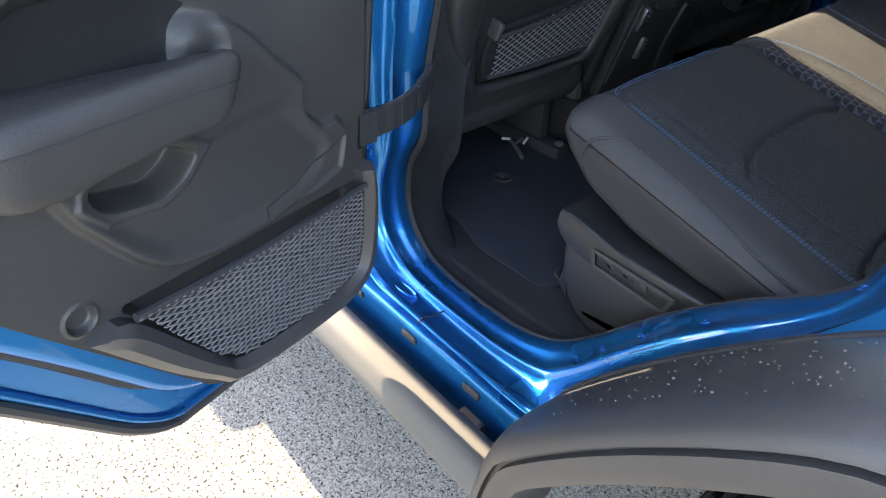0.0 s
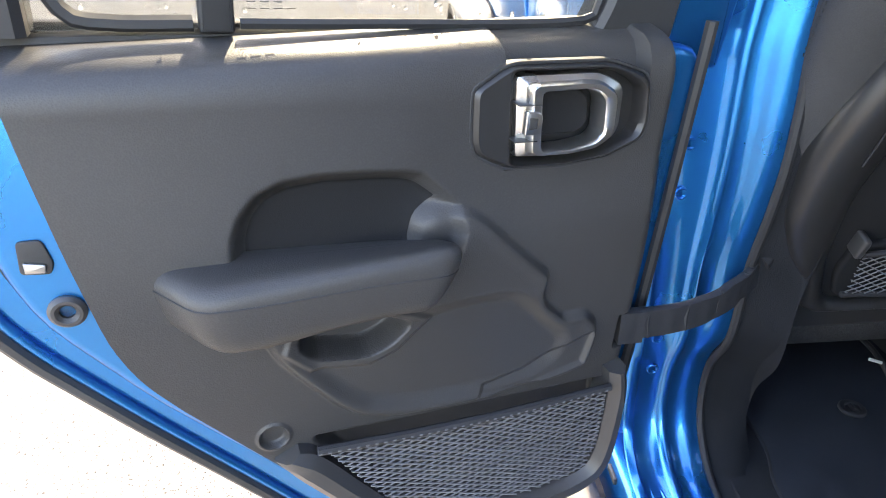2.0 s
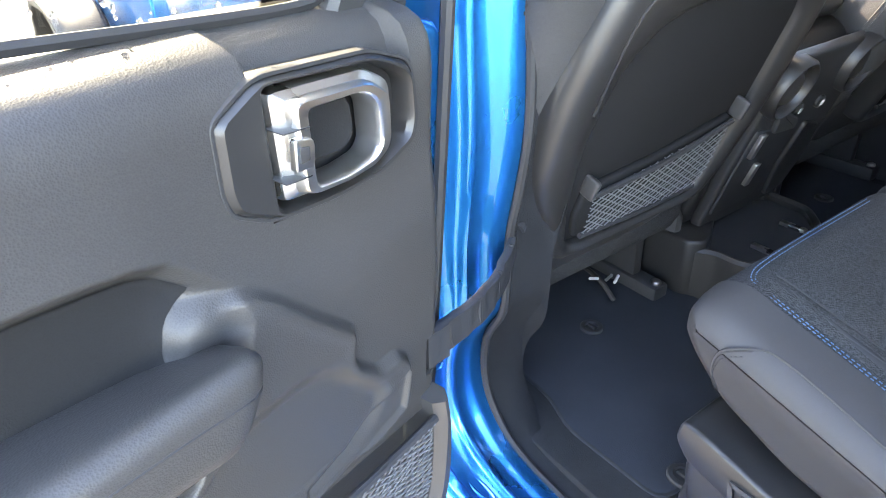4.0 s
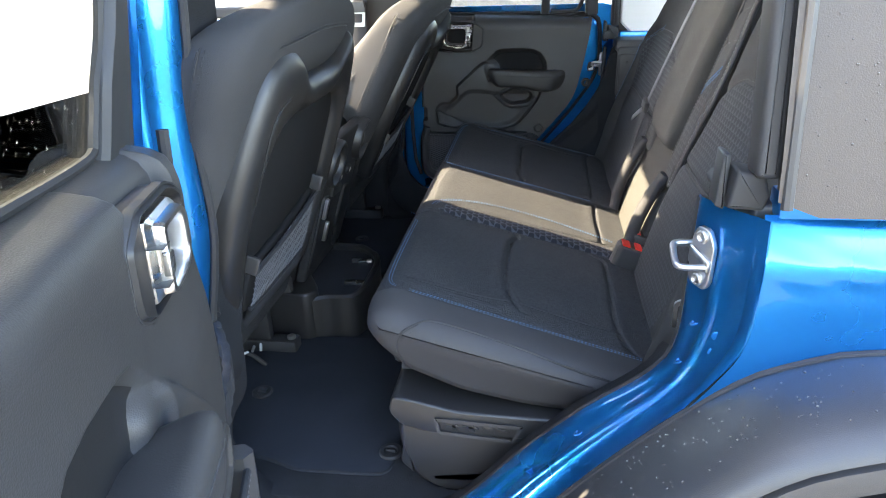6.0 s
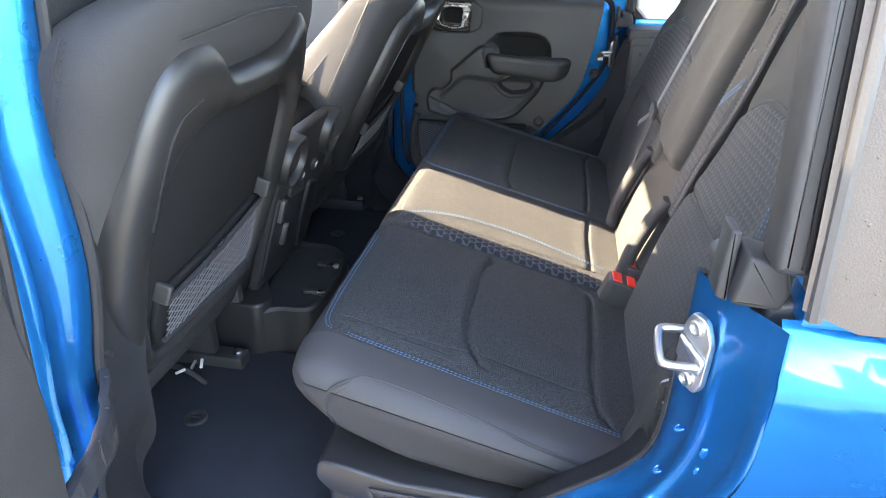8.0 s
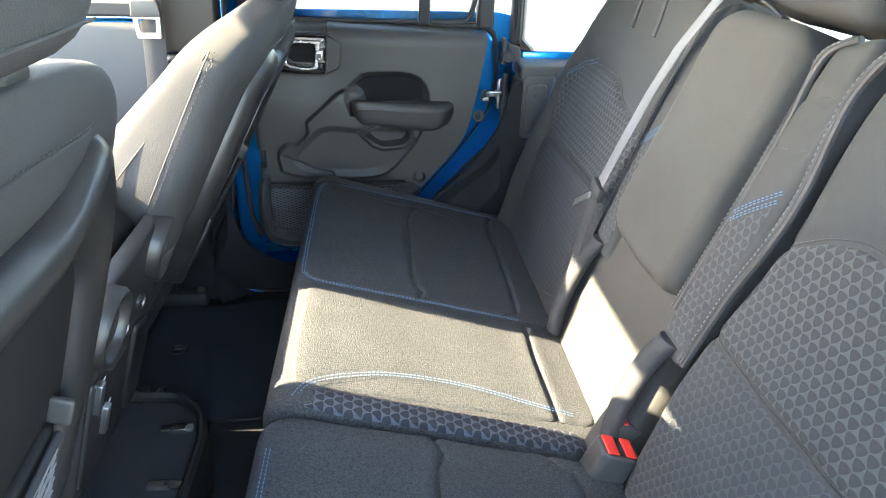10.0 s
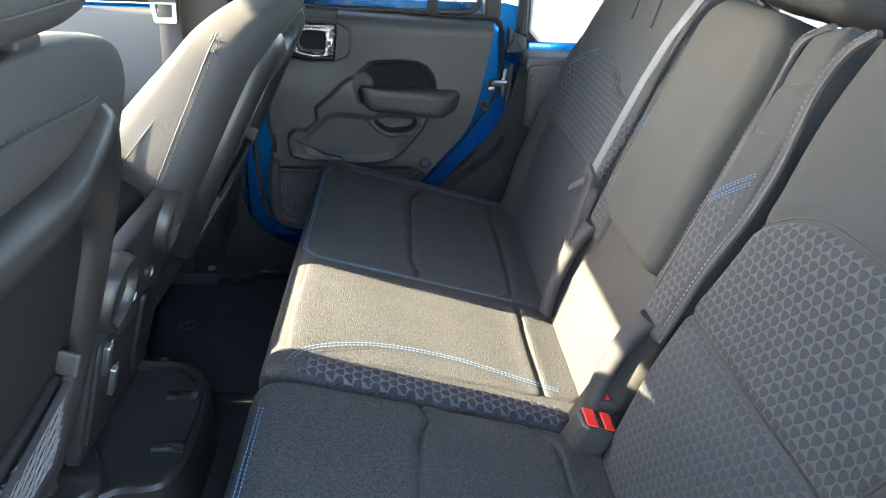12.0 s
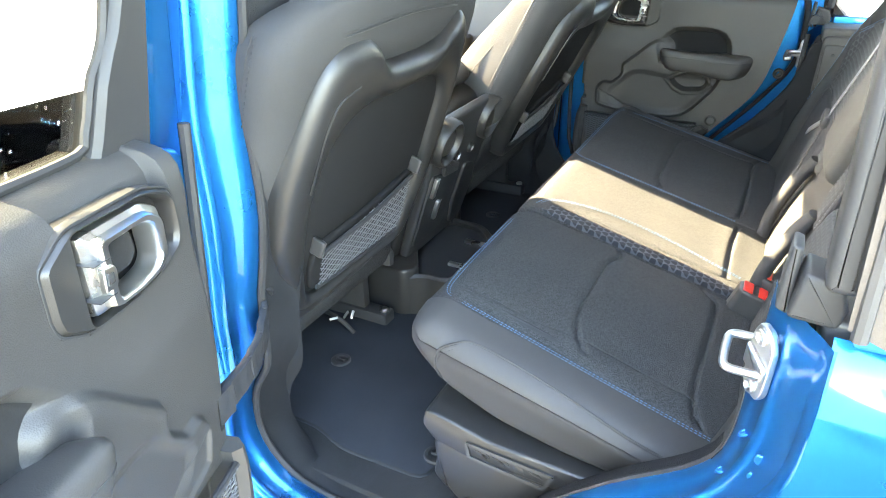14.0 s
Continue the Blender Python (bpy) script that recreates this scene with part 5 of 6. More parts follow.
def quilt(name, y0, y1, parent, mat, rims, puff=0.004):
    """One seat cushion: the profile pushed across, softly rounded at both sides, with a slight puff."""
    prof = cushion_profile()
    seg = 7
    ang = [math.pi / 2 * k / seg for k in range(seg + 1)]
    (a_in, a_deep), (b_in, b_deep) = rims
    first = [(a_in * (1 - math.sin(t)), y0 + a_deep * (1 - math.cos(t))) for t in ang]
    last = [(b_in * (1 - math.sin(t)), y1 - b_deep * (1 - math.cos(t))) for t in ang]
    p0, p1 = y0 + a_deep, y1 - b_deep
    mid = [(-puff * math.sin(math.pi * k / 8), p0 + (p1 - p0) * k / 8) for k in range(1, 8)]
    bm = bmesh.new()
    loft(bm, [[(a, y, b) for a, b in inset(prof, i)] for i, y in first + mid + list(reversed(last))])
    return part(name, bm, mat, parent)


def seam(points, parent, up=0.0012, r=0.0016, mat=None):
    line = smooth_line([on_top(x, y, up) for x, y in points], 40)
    return part("seam", tube(line, r, 6), mat or DARK, parent)


def blue_rows(points, parent, gap=0.0055, n=90, normal=(0.26, 0, 0.96), up=0.0022, mats=None):
    base = [Vector(p) for p in smooth_line(points, n)]
    for sgn in (-0.5, 0.5):
        row = []
        for i, p in enumerate(base):
            t = (base[min(i + 1, n - 1)] - base[max(i - 1, 0)]).normalized()
            row.append(p + t.cross(Vector(normal)).normalized() * gap * sgn)
        part("blue_stitching", dashes(row, normal, 0.0058, 0.62, 0.0008, up), BLUETHREAD, parent, "blue contrast stitching")


def hex_strip(points, wide, parent, mat, up=0.003):
    """A narrow band of embossed cloth lying on the cushion."""
    rings = []
    for x, y in points:
        rings.append([on_top(x, y - wide / 2, 0.0005), on_top(x, y - wide / 2 + 0.004, up), on_top(x, y, up + 0.0015), on_top(x, y + wide / 2 - 0.004, up), on_top(x, y + wide / 2, 0.0005)])
    bm = bmesh.new()
    loft(bm, rings, False, False)
    return part("honeycomb_band", bm, mat, parent)


def top_skin(parent, poly, lines, Y, mat, lift=0.003, name="top_panel", puff=0.005, rim=0.016):
    """A padded skin on a cushion, with sewn creases."""
    def relief(x, y):
        h = lift + dome(poly, rim)(x, y) * (lift + 0.003) / rim
        h += puff * np.clip(-sdf(x, y, poly) / 0.10, 0, 1) ** 0.7
        for ln, deep in lines:
            h += groove(x, y, ln, 1.5 * deep, 0.0032) + 0.35 * deep * np.exp(-((off_line(x, y, ln) - 0.012) / 0.012) ** 2)
        h += 0.0010 * np.sin(x * 31 + 2 * y * 23) * np.sin(y * 37 - x * 11)
        return h
    bm = soft_sheet(poly, relief, lambda x, y, h: on_top(x, Y(y), h), 120, 110)
    sk = part(name, bm, mat, parent)
    for ln, deep in lines:
        pts = np.array(ln)
        h = relief(pts[:, 0], pts[:, 1])
        part("seam", tube([on_top(x, Y(y), q + 0.0008) for (x, y), q in zip(ln, h)], 0.0011, 6), RUBBER, sk)
    return sk


def build_cushions(s):
    L = 0.128
    left = quilt("seat_cushion", L, 0.552, s, CLOTH, ((0.030, 0.075), (0.016, 0.03)), 0.0)
    left["label"] = "charcoal cloth seat cushion with blue stitching"
    right = quilt("seat_cushion", 0.556, WIDTH - L, s, CLOTH, ((0.018, 0.022), (0.030, 0.075)), 0.0)
    right["label"] = "wide charcoal cloth seat cushion, half in sunlight"
    for c, mir in ((left, False), (right, True)):
        def Y(y, mir=mir):
            return WIDTH - y if mir else y
        inner = 0.545 if not mir else 0.628
        # side facing: vinyl skin with its own arched seam
        prof = cushion_profile()
        rings = []
        for i, y in ((0.030, L - 0.0015), (0.0215, L + 0.004), (0.012, L + 0.0105), (0.0046, L + 0.0235), (0.0006, L + 0.043), (-0.0014, L + 0.068)):
            rings.append([(a, Y(y - 0.0015), b) for a, b in inset(prof, i)])
        bm = bmesh.new()
        loft(bm, rings, True, False)
        bm.verts.ensure_lookup_table()
        bm.faces.new(bm.verts[:len(prof)])
        part("side_facing", bm, SEATVINYL, c, "smooth dark grey vinyl side")
        flat = flat_curve([(-0.383, 0.79), (-0.391, 0.822), (-0.384, 0.848), (-0.360, 0.860), (-0.328, 0.857), (-0.22, 0.826), (-0.11, 0.790), (-0.04, 0.772), (0.0, 0.770)], 70)
        arr = np.array(flat)
        deep = np.clip(-sdf(arr[:, 0], arr[:, 1], prof) / 0.030, 0, 1)
        arch = [(x, Y(L - 0.0025 + 0.075 * (1 - math.cos(math.asin(1 - q)))), z) for (x, z), q in zip(flat, deep)]
        part("seam", tube(arch, 0.0013, 6), RUBBER, c)
        part("seam_fold", tube([(x, y, z + 0.003) for x, y, z in arch], 0.0018, 6), SEATVINYL, c)
        part("stitching", dashes([Vector(p) + Vector((0.003, 0, -0.005)) for p in arch[:34]], (0, -1 if not mir else 1, 0), 0.005, 0.6, 0.0007, 0.0012), DARK, c)
        # blue double stitching along the side and the front edge, and back along the inner side
        row = [on_top(0.0, Y(0.186), 0), on_top(-0.15, Y(0.192), 0), on_top(-0.33, Y(0.201), 0), on_top(-0.40, Y(0.206), 0), on_top(-0.418, Y(0.222), 0), on_top(-0.424, Y(0.26), 0), on_top(-0.426, Y(0.35), 0), on_top(-0.425, Y(inner - 0.05), 0)]
        if mir:
            row += [on_top(-0.420, Y(0.605), 0.002), on_top(-0.405, Y(0.628), 0.004), on_top(-0.37, Y(0.636), 0.005), on_top(-0.20, Y(0.634), 0.005), on_top(-0.06, Y(0.632), 0.004)]
        blue_rows(row, c, n=150, gap=0.0045)
        # padded top with creases
        poly = rounded([(-0.416, 0.212), (-0.02, 0.190), (0.015, 0.20), (0.015, inner), (-0.412, inner), (-0.420, 0.30)], 0.02)
        lines = [(flat_curve([(-0.235, inner - 0.002), (-0.226, inner - 0.03), (-0.238, inner - 0.07), (-0.243, 0.36), (-0.236, 0.290), (-0.225, 0.257), (-0.205, 0.224)], 40), 0.0050),
                 (flat_curve([(-0.088, inner - 0.002), (-0.072, inner - 0.022), (-0.056, inner - 0.040), (-0.054, 0.40), (-0.056, 0.29), (-0.050, 0.225), (-0.035, 0.195)], 40), 0.0050),
                 (flat_curve([(-0.40, 0.238), (-0.30, 0.240), (-0.178, 0.248), (-0.05, 0.242)], 30), 0.0006)]
        sk = top_skin(c, poly, lines, Y, CLOTH)
        hex_strip([(-0.19 - 0.0118 * k, Y(0.222 + 0.0004 * k)) for k in range(18)], 0.022, c, HEXSOFT, 0.0036)
    # centre section: its own skin, a band of embossed cloth down its side, blue stitching
    def straight(y):
        return y
    poly = rounded([(-0.415, 0.600), (0.0, 0.612), (0.02, 0.64), (0.02, 0.848), (-0.415, 0.850), (-0.42, 0.70)], 0.016)
    lines = [(flat_curve([(-0.052, 0.606), (-0.056, 0.74), (-0.052, 0.846)], 30), 0.0045)]
    top_skin(right, poly, lines, straight, CLOTH, 0.004, "centre_panel", 0.004, 0.010)
    rings = []
    for k in range(30):
        x = -0.408 + 0.0132 * k
        e = min(1, k / 4, (29 - k) / 4) ** 0.5
        rings.append([Vector((x, 0.556 + 0.002, top_z(x) - 0.020)), Vector((x, 0.556 + 0.0035, top_z(x) - 0.012 + 0.002 * e)), Vector((x, 0.566, top_z(x) - 0.0005 + 0.0025 * e)), Vector((x, 0.580, top_z(x) + 0.0035 * e)), Vector((x, 0.594, top_z(x) + 0.004 * e)), Vector((x, 0.600, top_z(x)))])
    bm = bmesh.new()
    loft(bm, rings, False, False)
    part("honeycomb_band", bm, HEXBLUE, right, "embossed honeycomb cloth band")
    blue_rows([on_top(-0.028, 0.628, 0.004), on_top(-0.085, 0.634, 0.0065), on_top(-0.182, 0.648, 0.0075), on_top(-0.279, 0.645, 0.0075), on_top(-0.350, 0.624, 0.0070), on_top(-0.392, 0.602, 0.003), on_top(-0.408, 0.576, 0.0)], right)
    # dust and crumbs on the near cushion
    rng = random.Random(3)
    bm = bmesh.new()
    for k in range(16):
        x, y = rng.uniform(-0.36, 0.0), rng.uniform(0.24, 0.52)
        bmesh.ops.create_icosphere(bm, subdivisions=1, radius=rng.uniform(0.0005, 0.0011), matrix=Matrix.Translation(on_top(x, y, 0.0035)))
    tagged(part("lint", bm, HEADLINER, left), kind="stuff")


def back_pt(u, v, w):
    """A place on the rear backrest: across, height over 0.80 m, proud of its face."""
    return Vector((0.010 + 0.33 * v - 0.95 * w, u, 0.80 + v + 0.31 * w))


def build_backs(s):
    for mir in (False, True):
        def B(u, v, w, mir=mir):
            return back_pt(WIDTH - u if mir else u, v, w)
        u1 = 0.527 if not mir else 0.612
        poly = rounded([(0.150, -0.06), (u1, -0.06), (u1, 0.22), (u1 - 0.014, 0.33), (u1 - 0.002, 0.46), (u1 - 0.022, 0.55), (u1 - 0.05, 0.565), (0.235, 0.565), (0.195, 0.52), (0.165, 0.40), (0.145, 0.2)], 0.03, 4)
        low = flat_curve([(0.221, 0.2025), (0.33, 0.2035), (0.42, 0.203), (u1 - 0.004, 0.206)], 40)
        arc = flat_curve([(0.196, 0.322), (0.213, 0.348), (0.245, 0.364), (0.285, 0.368), (0.36, 0.370), (0.415, 0.369), (0.452, 0.357), (0.478, 0.341), (u1 - 0.016, 0.320)], 50)
        side = flat_curve([(0.208, 0.345), (0.188, 0.39), (0.180, 0.46)], 20)
        drop = flat_curve([(0.240, 0.06), (0.226, 0.145), (0.220, 0.205), (0.207, 0.255), (0.196, 0.322)], 30)
        round_off = dome(poly, 0.036)
        def relief(u, v):
            h = round_off(u, v)
            h += 0.022 * np.exp(-((u - 0.185) / 0.035) ** 2) * np.clip((0.50 - v) / 0.2, 0, 1)
            h += 0.010 * np.exp(-((v - 0.12) / 0.10) ** 2)
            for ln, deep in ((low, 0.004), (arc, 0.004), (side, 0.003), (drop, 0.003)):
                h += groove(u, v, ln, deep, 0.006) + 0.3 * deep * np.exp(-((off_line(u, v, ln) - 0.016) / 0.012) ** 2)
            return h + 0.0012 * np.sin(u * 29 + v * 17) * np.sin(v * 33)
        b = part("backrest", soft_sheet(poly, relief, B, 90, 110, -0.13), CLOTHBACK, s, "charcoal cloth backrest with honeycomb panel", angle=60)
        # embossed cloth: strong above the cross seam, fainter under it
        hexp = rounded([(u1 - 0.006, 0.2075), (u1 - 0.018, 0.317), (0.476, 0.338), (0.451, 0.3535), (0.415, 0.365), (0.36, 0.366), (0.285, 0.364), (0.247, 0.360), (0.217, 0.345), (0.200, 0.322), (0.211, 0.255), (0.223, 0.206)], 0.006)
        def skin(u, v):
            return relief(u, v) + 0.0015 - 0.0022 * np.exp(-(sdf(u, v, hexp) / 0.002) ** 2)
        part("honeycomb_panel", soft_sheet(hexp, skin, B, 60, 50), HEX, b, "embossed honeycomb cloth panel")
        lowp = rounded([(0.225, 0.1995), (u1 - 0.006, 0.2025), (u1 - 0.006, 0.02), (0.50, -0.02), (0.28, -0.02), (0.245, 0.06), (0.230, 0.145)], 0.006)
        def skin2(u, v):
            return relief(u, v) + 0.0012 - 0.0022 * np.exp(-(sdf(u, v, lowp) / 0.002) ** 2)
        part("lower_panel", soft_sheet(lowp, skin2, B, 50, 50), HEXSOFT if mir else HEXMID, b)
        for ln in (low, arc, side, drop):
            pts = np.array(ln)
            h = relief(pts[:, 0], pts[:, 1])
            part("seam", tube([B(u, v, q + 0.0012) for (u, v), q in zip(ln, h)], 0.0011, 6), RUBBER, b)
        def lay(points):
            pts = np.array(flat_curve(points, 24))
            return [B(u, v, q) for (u, v), q in zip(pts, relief(pts[:, 0], pts[:, 1]))]
        blue_rows(lay([(0.190, 0.330), (0.181, 0.285), (0.176, 0.24), (0.174, 0.20), (0.178, 0.15)]), b, 0.0085, 30, (-0.95, 0, 0.31), 0.0015)
        if mir:
            blue_rows(lay([(0.30, 0.375), (0.25, 0.36), (0.205, 0.325)]), b, 0.0085, 24, (-0.95, 0, 0.31), 0.0015)
        # slots for the child-seat straps
        for u in ((0.30, 0.395) if not mir else (0.385, 0.485)):
            pts = np.array([(u, 0.448), (u - 0.006, 0.475), (u - 0.014, 0.505), (u - 0.018, 0.545)])
            part("strap_slot", tube([B(a, c, q + 0.0005) for (a, c), q in zip(pts, relief(pts[:, 0], pts[:, 1]))], 0.0045, 6), DARK, b)
        # headrest
        hp = rounded([(0.25, 0.585), (0.47, 0.585), (0.485, 0.67), (0.45, 0.735), (0.27, 0.735), (0.235, 0.67)], 0.03)
        h = part("headrest", slab(hp, -0.09, 0.015, 0.03, 0.04, B, 5), CLOTH, b)
        for u in (0.31, 0.41):
            part("headrest_post", tube([B(u, 0.53, -0.05), B(u, 0.62, -0.045)], 0.006), ZINC, b)
            part("post_collar", slab(rounded([(u - 0.018, 0.562), (u + 0.018, 0.562), (u + 0.016, 0.578), (u - 0.016, 0.578)], 0.004), -0.07, -0.03, 0.003, 0.005, B), DARK, b)
    # centre back: smooth lower part, proud pad that folds down, bands beside it
    C = back_pt
    cpoly = rounded([(0.545, -0.05), (0.868, -0.05), (0.868, 0.205), (0.80, 0.205), (0.545, 0.205)], 0.02)
    def crelief(u, v):
        return dome(cpoly, 0.02)(u, v) - 0.004 + 0.006 * np.exp(-((v - 0.03) / 0.06) ** 2)
    cb = part("centre_back", soft_sheet(cpoly, crelief, C, 50, 40, -0.10), CLOTHSMOOTH, s, "smooth lower centre backrest in sunlight", angle=60)
    for k, (a, b_) in enumerate(((0.533, 0.594), (0.806, 0.872))):
        sp = rounded([(a, 0.14), (b_, 0.14), (b_ + 0.002, 0.44), (b_ - 0.004, 0.51), (a + 0.004, 0.53), (a - 0.004, 0.46), (a - 0.010, 0.31)], 0.014)
        def srel(u, v, sp=sp, k=k):
            h = dome(sp, 0.014)(u, v) + 0.006
            h += groove(u, v, [(a - 0.02, 0.415), (b_, 0.400)], 0.003, 0.005) + groove(u, v, [(a - 0.02, 0.470), (b_, 0.455)], 0.003, 0.005)
            return h
        st = part("side_band", soft_sheet(sp, srel, C, 26, 60, -0.08), CLOTHBACK, cb, angle=60)
        hb = rounded([(a + 0.008, 0.165), (b_ - 0.005, 0.165), (b_ - 0.005, 0.305), (a + 0.002, 0.352)], 0.006)
        part("honeycomb_band", soft_sheet(hb, lambda u, v: srel(u, v) + 0.0013, C, 20, 30), HEX, st)
        pts = np.array(flat_curve([(b_ - 0.006, 0.312), (0.5 * (a + b_), 0.334), (a, 0.358)], 20))
        hh = srel(pts[:, 0], pts[:, 1])
        for off in (0.0, 0.010):
            blue_rows([C(u, v + off, q) for (u, v), q in zip(pts, hh)], st, 0.0032, 20, (-0.95, 0, 0.31), 0.0015)
        for z, tilt in ((0.407, 0.015), (0.462, 0.015)):
            pts = np.array([(a - 0.004 + (b_ - a) * q, z + tilt * (0.5 - q)) for q in (0.0, 0.25, 0.5, 0.75, 0.96)])
            part("seam", tube([C(u, v, q) for (u, v), q in zip(pts, srel(pts[:, 0], pts[:, 1]))], 0.0010, 6), DARK, st)
    pad = rounded([(0.602, 0.196), (0.68, 0.190), (0.790, 0.196), (0.822, 0.225), (0.814, 0.30), (0.806, 0.42), (0.806, 0.50), (0.77, 0.522), (0.64, 0.520), (0.608, 0.50), (0.600, 0.42)], 0.02)
    prel = dome(pad, 0.022)
    part("armrest_pad", soft_sheet(pad, lambda u, v: 0.026 + prel(u, v) + 0.004 * np.sin((v - 0.19) * 9.5) + 0.001 * np.sin(u * 50) * np.sin(v * 30), C, 60, 70, -0.05), CLOTHSMOOTH, cb, "folding centre armrest pad", angle=60)
    for pts in ([(0.597, 0.188), (0.596, 0.268), (0.594, 0.34), (0.596, 0.42), (0.603, 0.475), (0.597, 0.502), (0.566, 0.520)], [(0.530, 0.15), (0.530, 0.20), (0.526, 0.26), (0.516, 0.32), (0.516, 0.38), (0.527, 0.435), (0.531, 0.47), (0.522, 0.505), (0.500, 0.525)], [(0.875, 0.15), (0.876, 0.35), (0.872, 0.52)]):
        ln = flat_curve(pts, 40)
        part("piping", tube([C(u - 0.003, v, 0.001) for u, v in ln], 0.0044, 8), RUBBER, cb, "black piping")
        part("piping", tube([C(u + 0.005, v, 0.000) for u, v in ln], 0.0038, 8), RUBBER, cb)
        part("piping_stitch", dashes([C(u + 0.005, v, 0.003) for u, v in ln], (-0.95, 0, 0.31), 0.0065, 0.55, 0.0009, 0.001), GREYTHREAD, cb)
    # elastic boots at the foot of the side bands, where the buckles come out
    for a in (0.566, 0.842):
        boot = smooth_line([C(a, 0.160, 0.006), C(a + 0.006, 0.125, 0.014), C(a + 0.002, 0.075, 0.020), C(a - 0.006, 0.03, 0.020), C(a - 0.010, -0.01, 0.012)], 24)
        bm = bmesh.new()
        rings = []
        for k, p in enumerate(boot):
            q = Vector(p)
            wd = 0.019 - 0.005 * k / 23
            rings.append([q + Vector((-0.012 * math.sin(t), wd * math.cos(t), 0.004 * math.sin(t))) for t in [i * math.tau / 14 for i in range(14)]])
        loft(bm, rings)
        part("elastic_boot", bm, WEBBING, cb, "dark elastic boot")
    hc = part("headrest", slab(rounded([(0.545, 0.530), (0.81, 0.530), (0.80, 0.66), (0.56, 0.66)], 0.03), -0.11, 0.026, 0.022, 0.03, C, 5), CLOTHBACK, cb)
    part("headrest_seam", tube([C(0.60, 0.545, 0.0255), C(0.598, 0.60, 0.0262), C(0.596, 0.640, 0.024)], 0.0015, 6), DARK, hc)
    part("pull_loop", ribbon([(C(0.775, 0.528, 0.012), (-1, 0.2, 0.3)), (C(0.745, 0.535, 0.026), (-1, 0, 0.3)), (C(0.705, 0.529, 0.026), (-1, -0.1, 0.3)), (C(0.68, 0.520, 0.012), (-1, -0.3, 0.3))], 0.016, 0.003), WEBBING, cb, "black pull loop")


def build_rear_seat():
    s = thing("rear_seat", "charcoal cloth rear bench seat with blue stitching", "car seat", at=(0.0, WIDTH / 2, FLOOR_Z))
    build_cushions(s)
    build_backs(s)
    # moulded base box under the near and far cushions
    for mir in (False, True):
        def P(a, b, c):
            return (a, WIDTH - c if mir else c, b)
        poly = rounded([(0.05, FLOOR_Z - 0.002), (-0.335, FLOOR_Z - 0.002), (-0.378, 0.570), (-0.400, 0.630), (-0.404, 0.690), (-0.30, 0.700), (0.05, 0.690)], 0.04, 6)
        base = part("seat_base", slab(poly, 0.126, 0.56, 0.014, 0.022, P, 6), BASE, s, "black moulded plastic seat base")
        ledge = rounded([(-0.404, 0.742), (-0.410, 0.712), (-0.390, 0.688), (-0.340, 0.6765), (0.03, 0.676), (0.03, 0.712), (-0.30, 0.7215), (-0.372, 0.738)], 0.010)
        part("base_ledge", slab(ledge, 0.1135, 0.50, 0.004, 0.006, P, 4), BASE, base, "moulded ledge under the cushion")
        part("base_rib", slab(rounded([(-0.352, 0.582), (-0.345, 0.565), (-0.10, 0.585), (0.02, 0.62), (0.02, 0.64), (-0.11, 0.602), (-0.30, 0.586)], 0.006), 0.126, 0.16, 0.006, 0.008, P), BASE, base)
        part("bolt_cover", slab(rounded([(-0.400, 0.60), (-0.375, 0.575), (-0.37, 0.64), (-0.392, 0.65)], 0.008), 0.128, 0.15, 0.004, 0.006, P), BASE, base)
        plate = rounded([(-0.337, 0.709), (-0.200, 0.704), (-0.214, 0.672), (-0.331, 0.681)], 0.004)
        part("badge_plate", band(plate, inset(plate, 0.004), 0.113, 0.1095, -0.001, P), PLASTIC, base, "embossed badge plate")
        # plain raised shapes in the plate
        marks = bmesh.new()
        for x0, x1, z, h in ((-0.322, -0.300, 0.6945, 0.004), (-0.312, -0.304, 0.6925, 0.009), (-0.294, -0.270, 0.6935, 0.0035), (-0.286, -0.276, 0.6935, 0.009), (-0.264, -0.246, 0.6925, 0.008), (-0.240, -0.222, 0.6915, 0.0035)):
            rprism(rounded([(x0, z + h), (x1, z + h - 0.001), (x1 + 0.003, z - h), (x0 + 0.004, z - h + 0.001)], 0.0015), 0.1155, 0.1125, 0.0008, P, 2, bm=marks)
        part("badge_shape", marks, BASE, base)
        icon = rounded([(-0.152, 0.698), (-0.112, 0.697), (-0.112, 0.680), (-0.152, 0.681)], 0.002)
        part("icon_plate", band(icon, inset(icon, 0.0015), 0.113, 0.1108, -0.0005, P), FLARE, base)
        # seat hinge hardware in the gap
        hw = smooth_line([P(-0.40, 0.79, 0.20), P(-0.408, 0.77, 0.19), P(-0.405, 0.755, 0.20), P(-0.385, 0.752, 0.22)], 14)
        part("release_wire", tube(hw, 0.005), ZINC, base)
        part("hinge_plate", box((-0.40, min(P(0, 0, 0.18)[1], P(0, 0, 0.24)[1]), 0.748), (-0.365, max(P(0, 0, 0.18)[1], P(0, 0, 0.24)[1]), 0.760), 0.003), DARK, base)
    part("seat_skirt", slab(rounded([(0.0, FLOOR_Z), (-0.36, FLOOR_Z), (-0.38, 0.70), (0.0, 0.68)], 0.02), 0.56, 0.93, 0.01, 0.01, lambda a, b, c: (a, c, b)), CARPET, s)
    return s


build_rear_seat()


def build_belts():
    # centre belt, hanging in front of the backrest
    b = thing("seat_belt", "grey centre seat belt with chrome tongue on the backrest", "seat belt", at=(0.07, 0.88, 0.83))
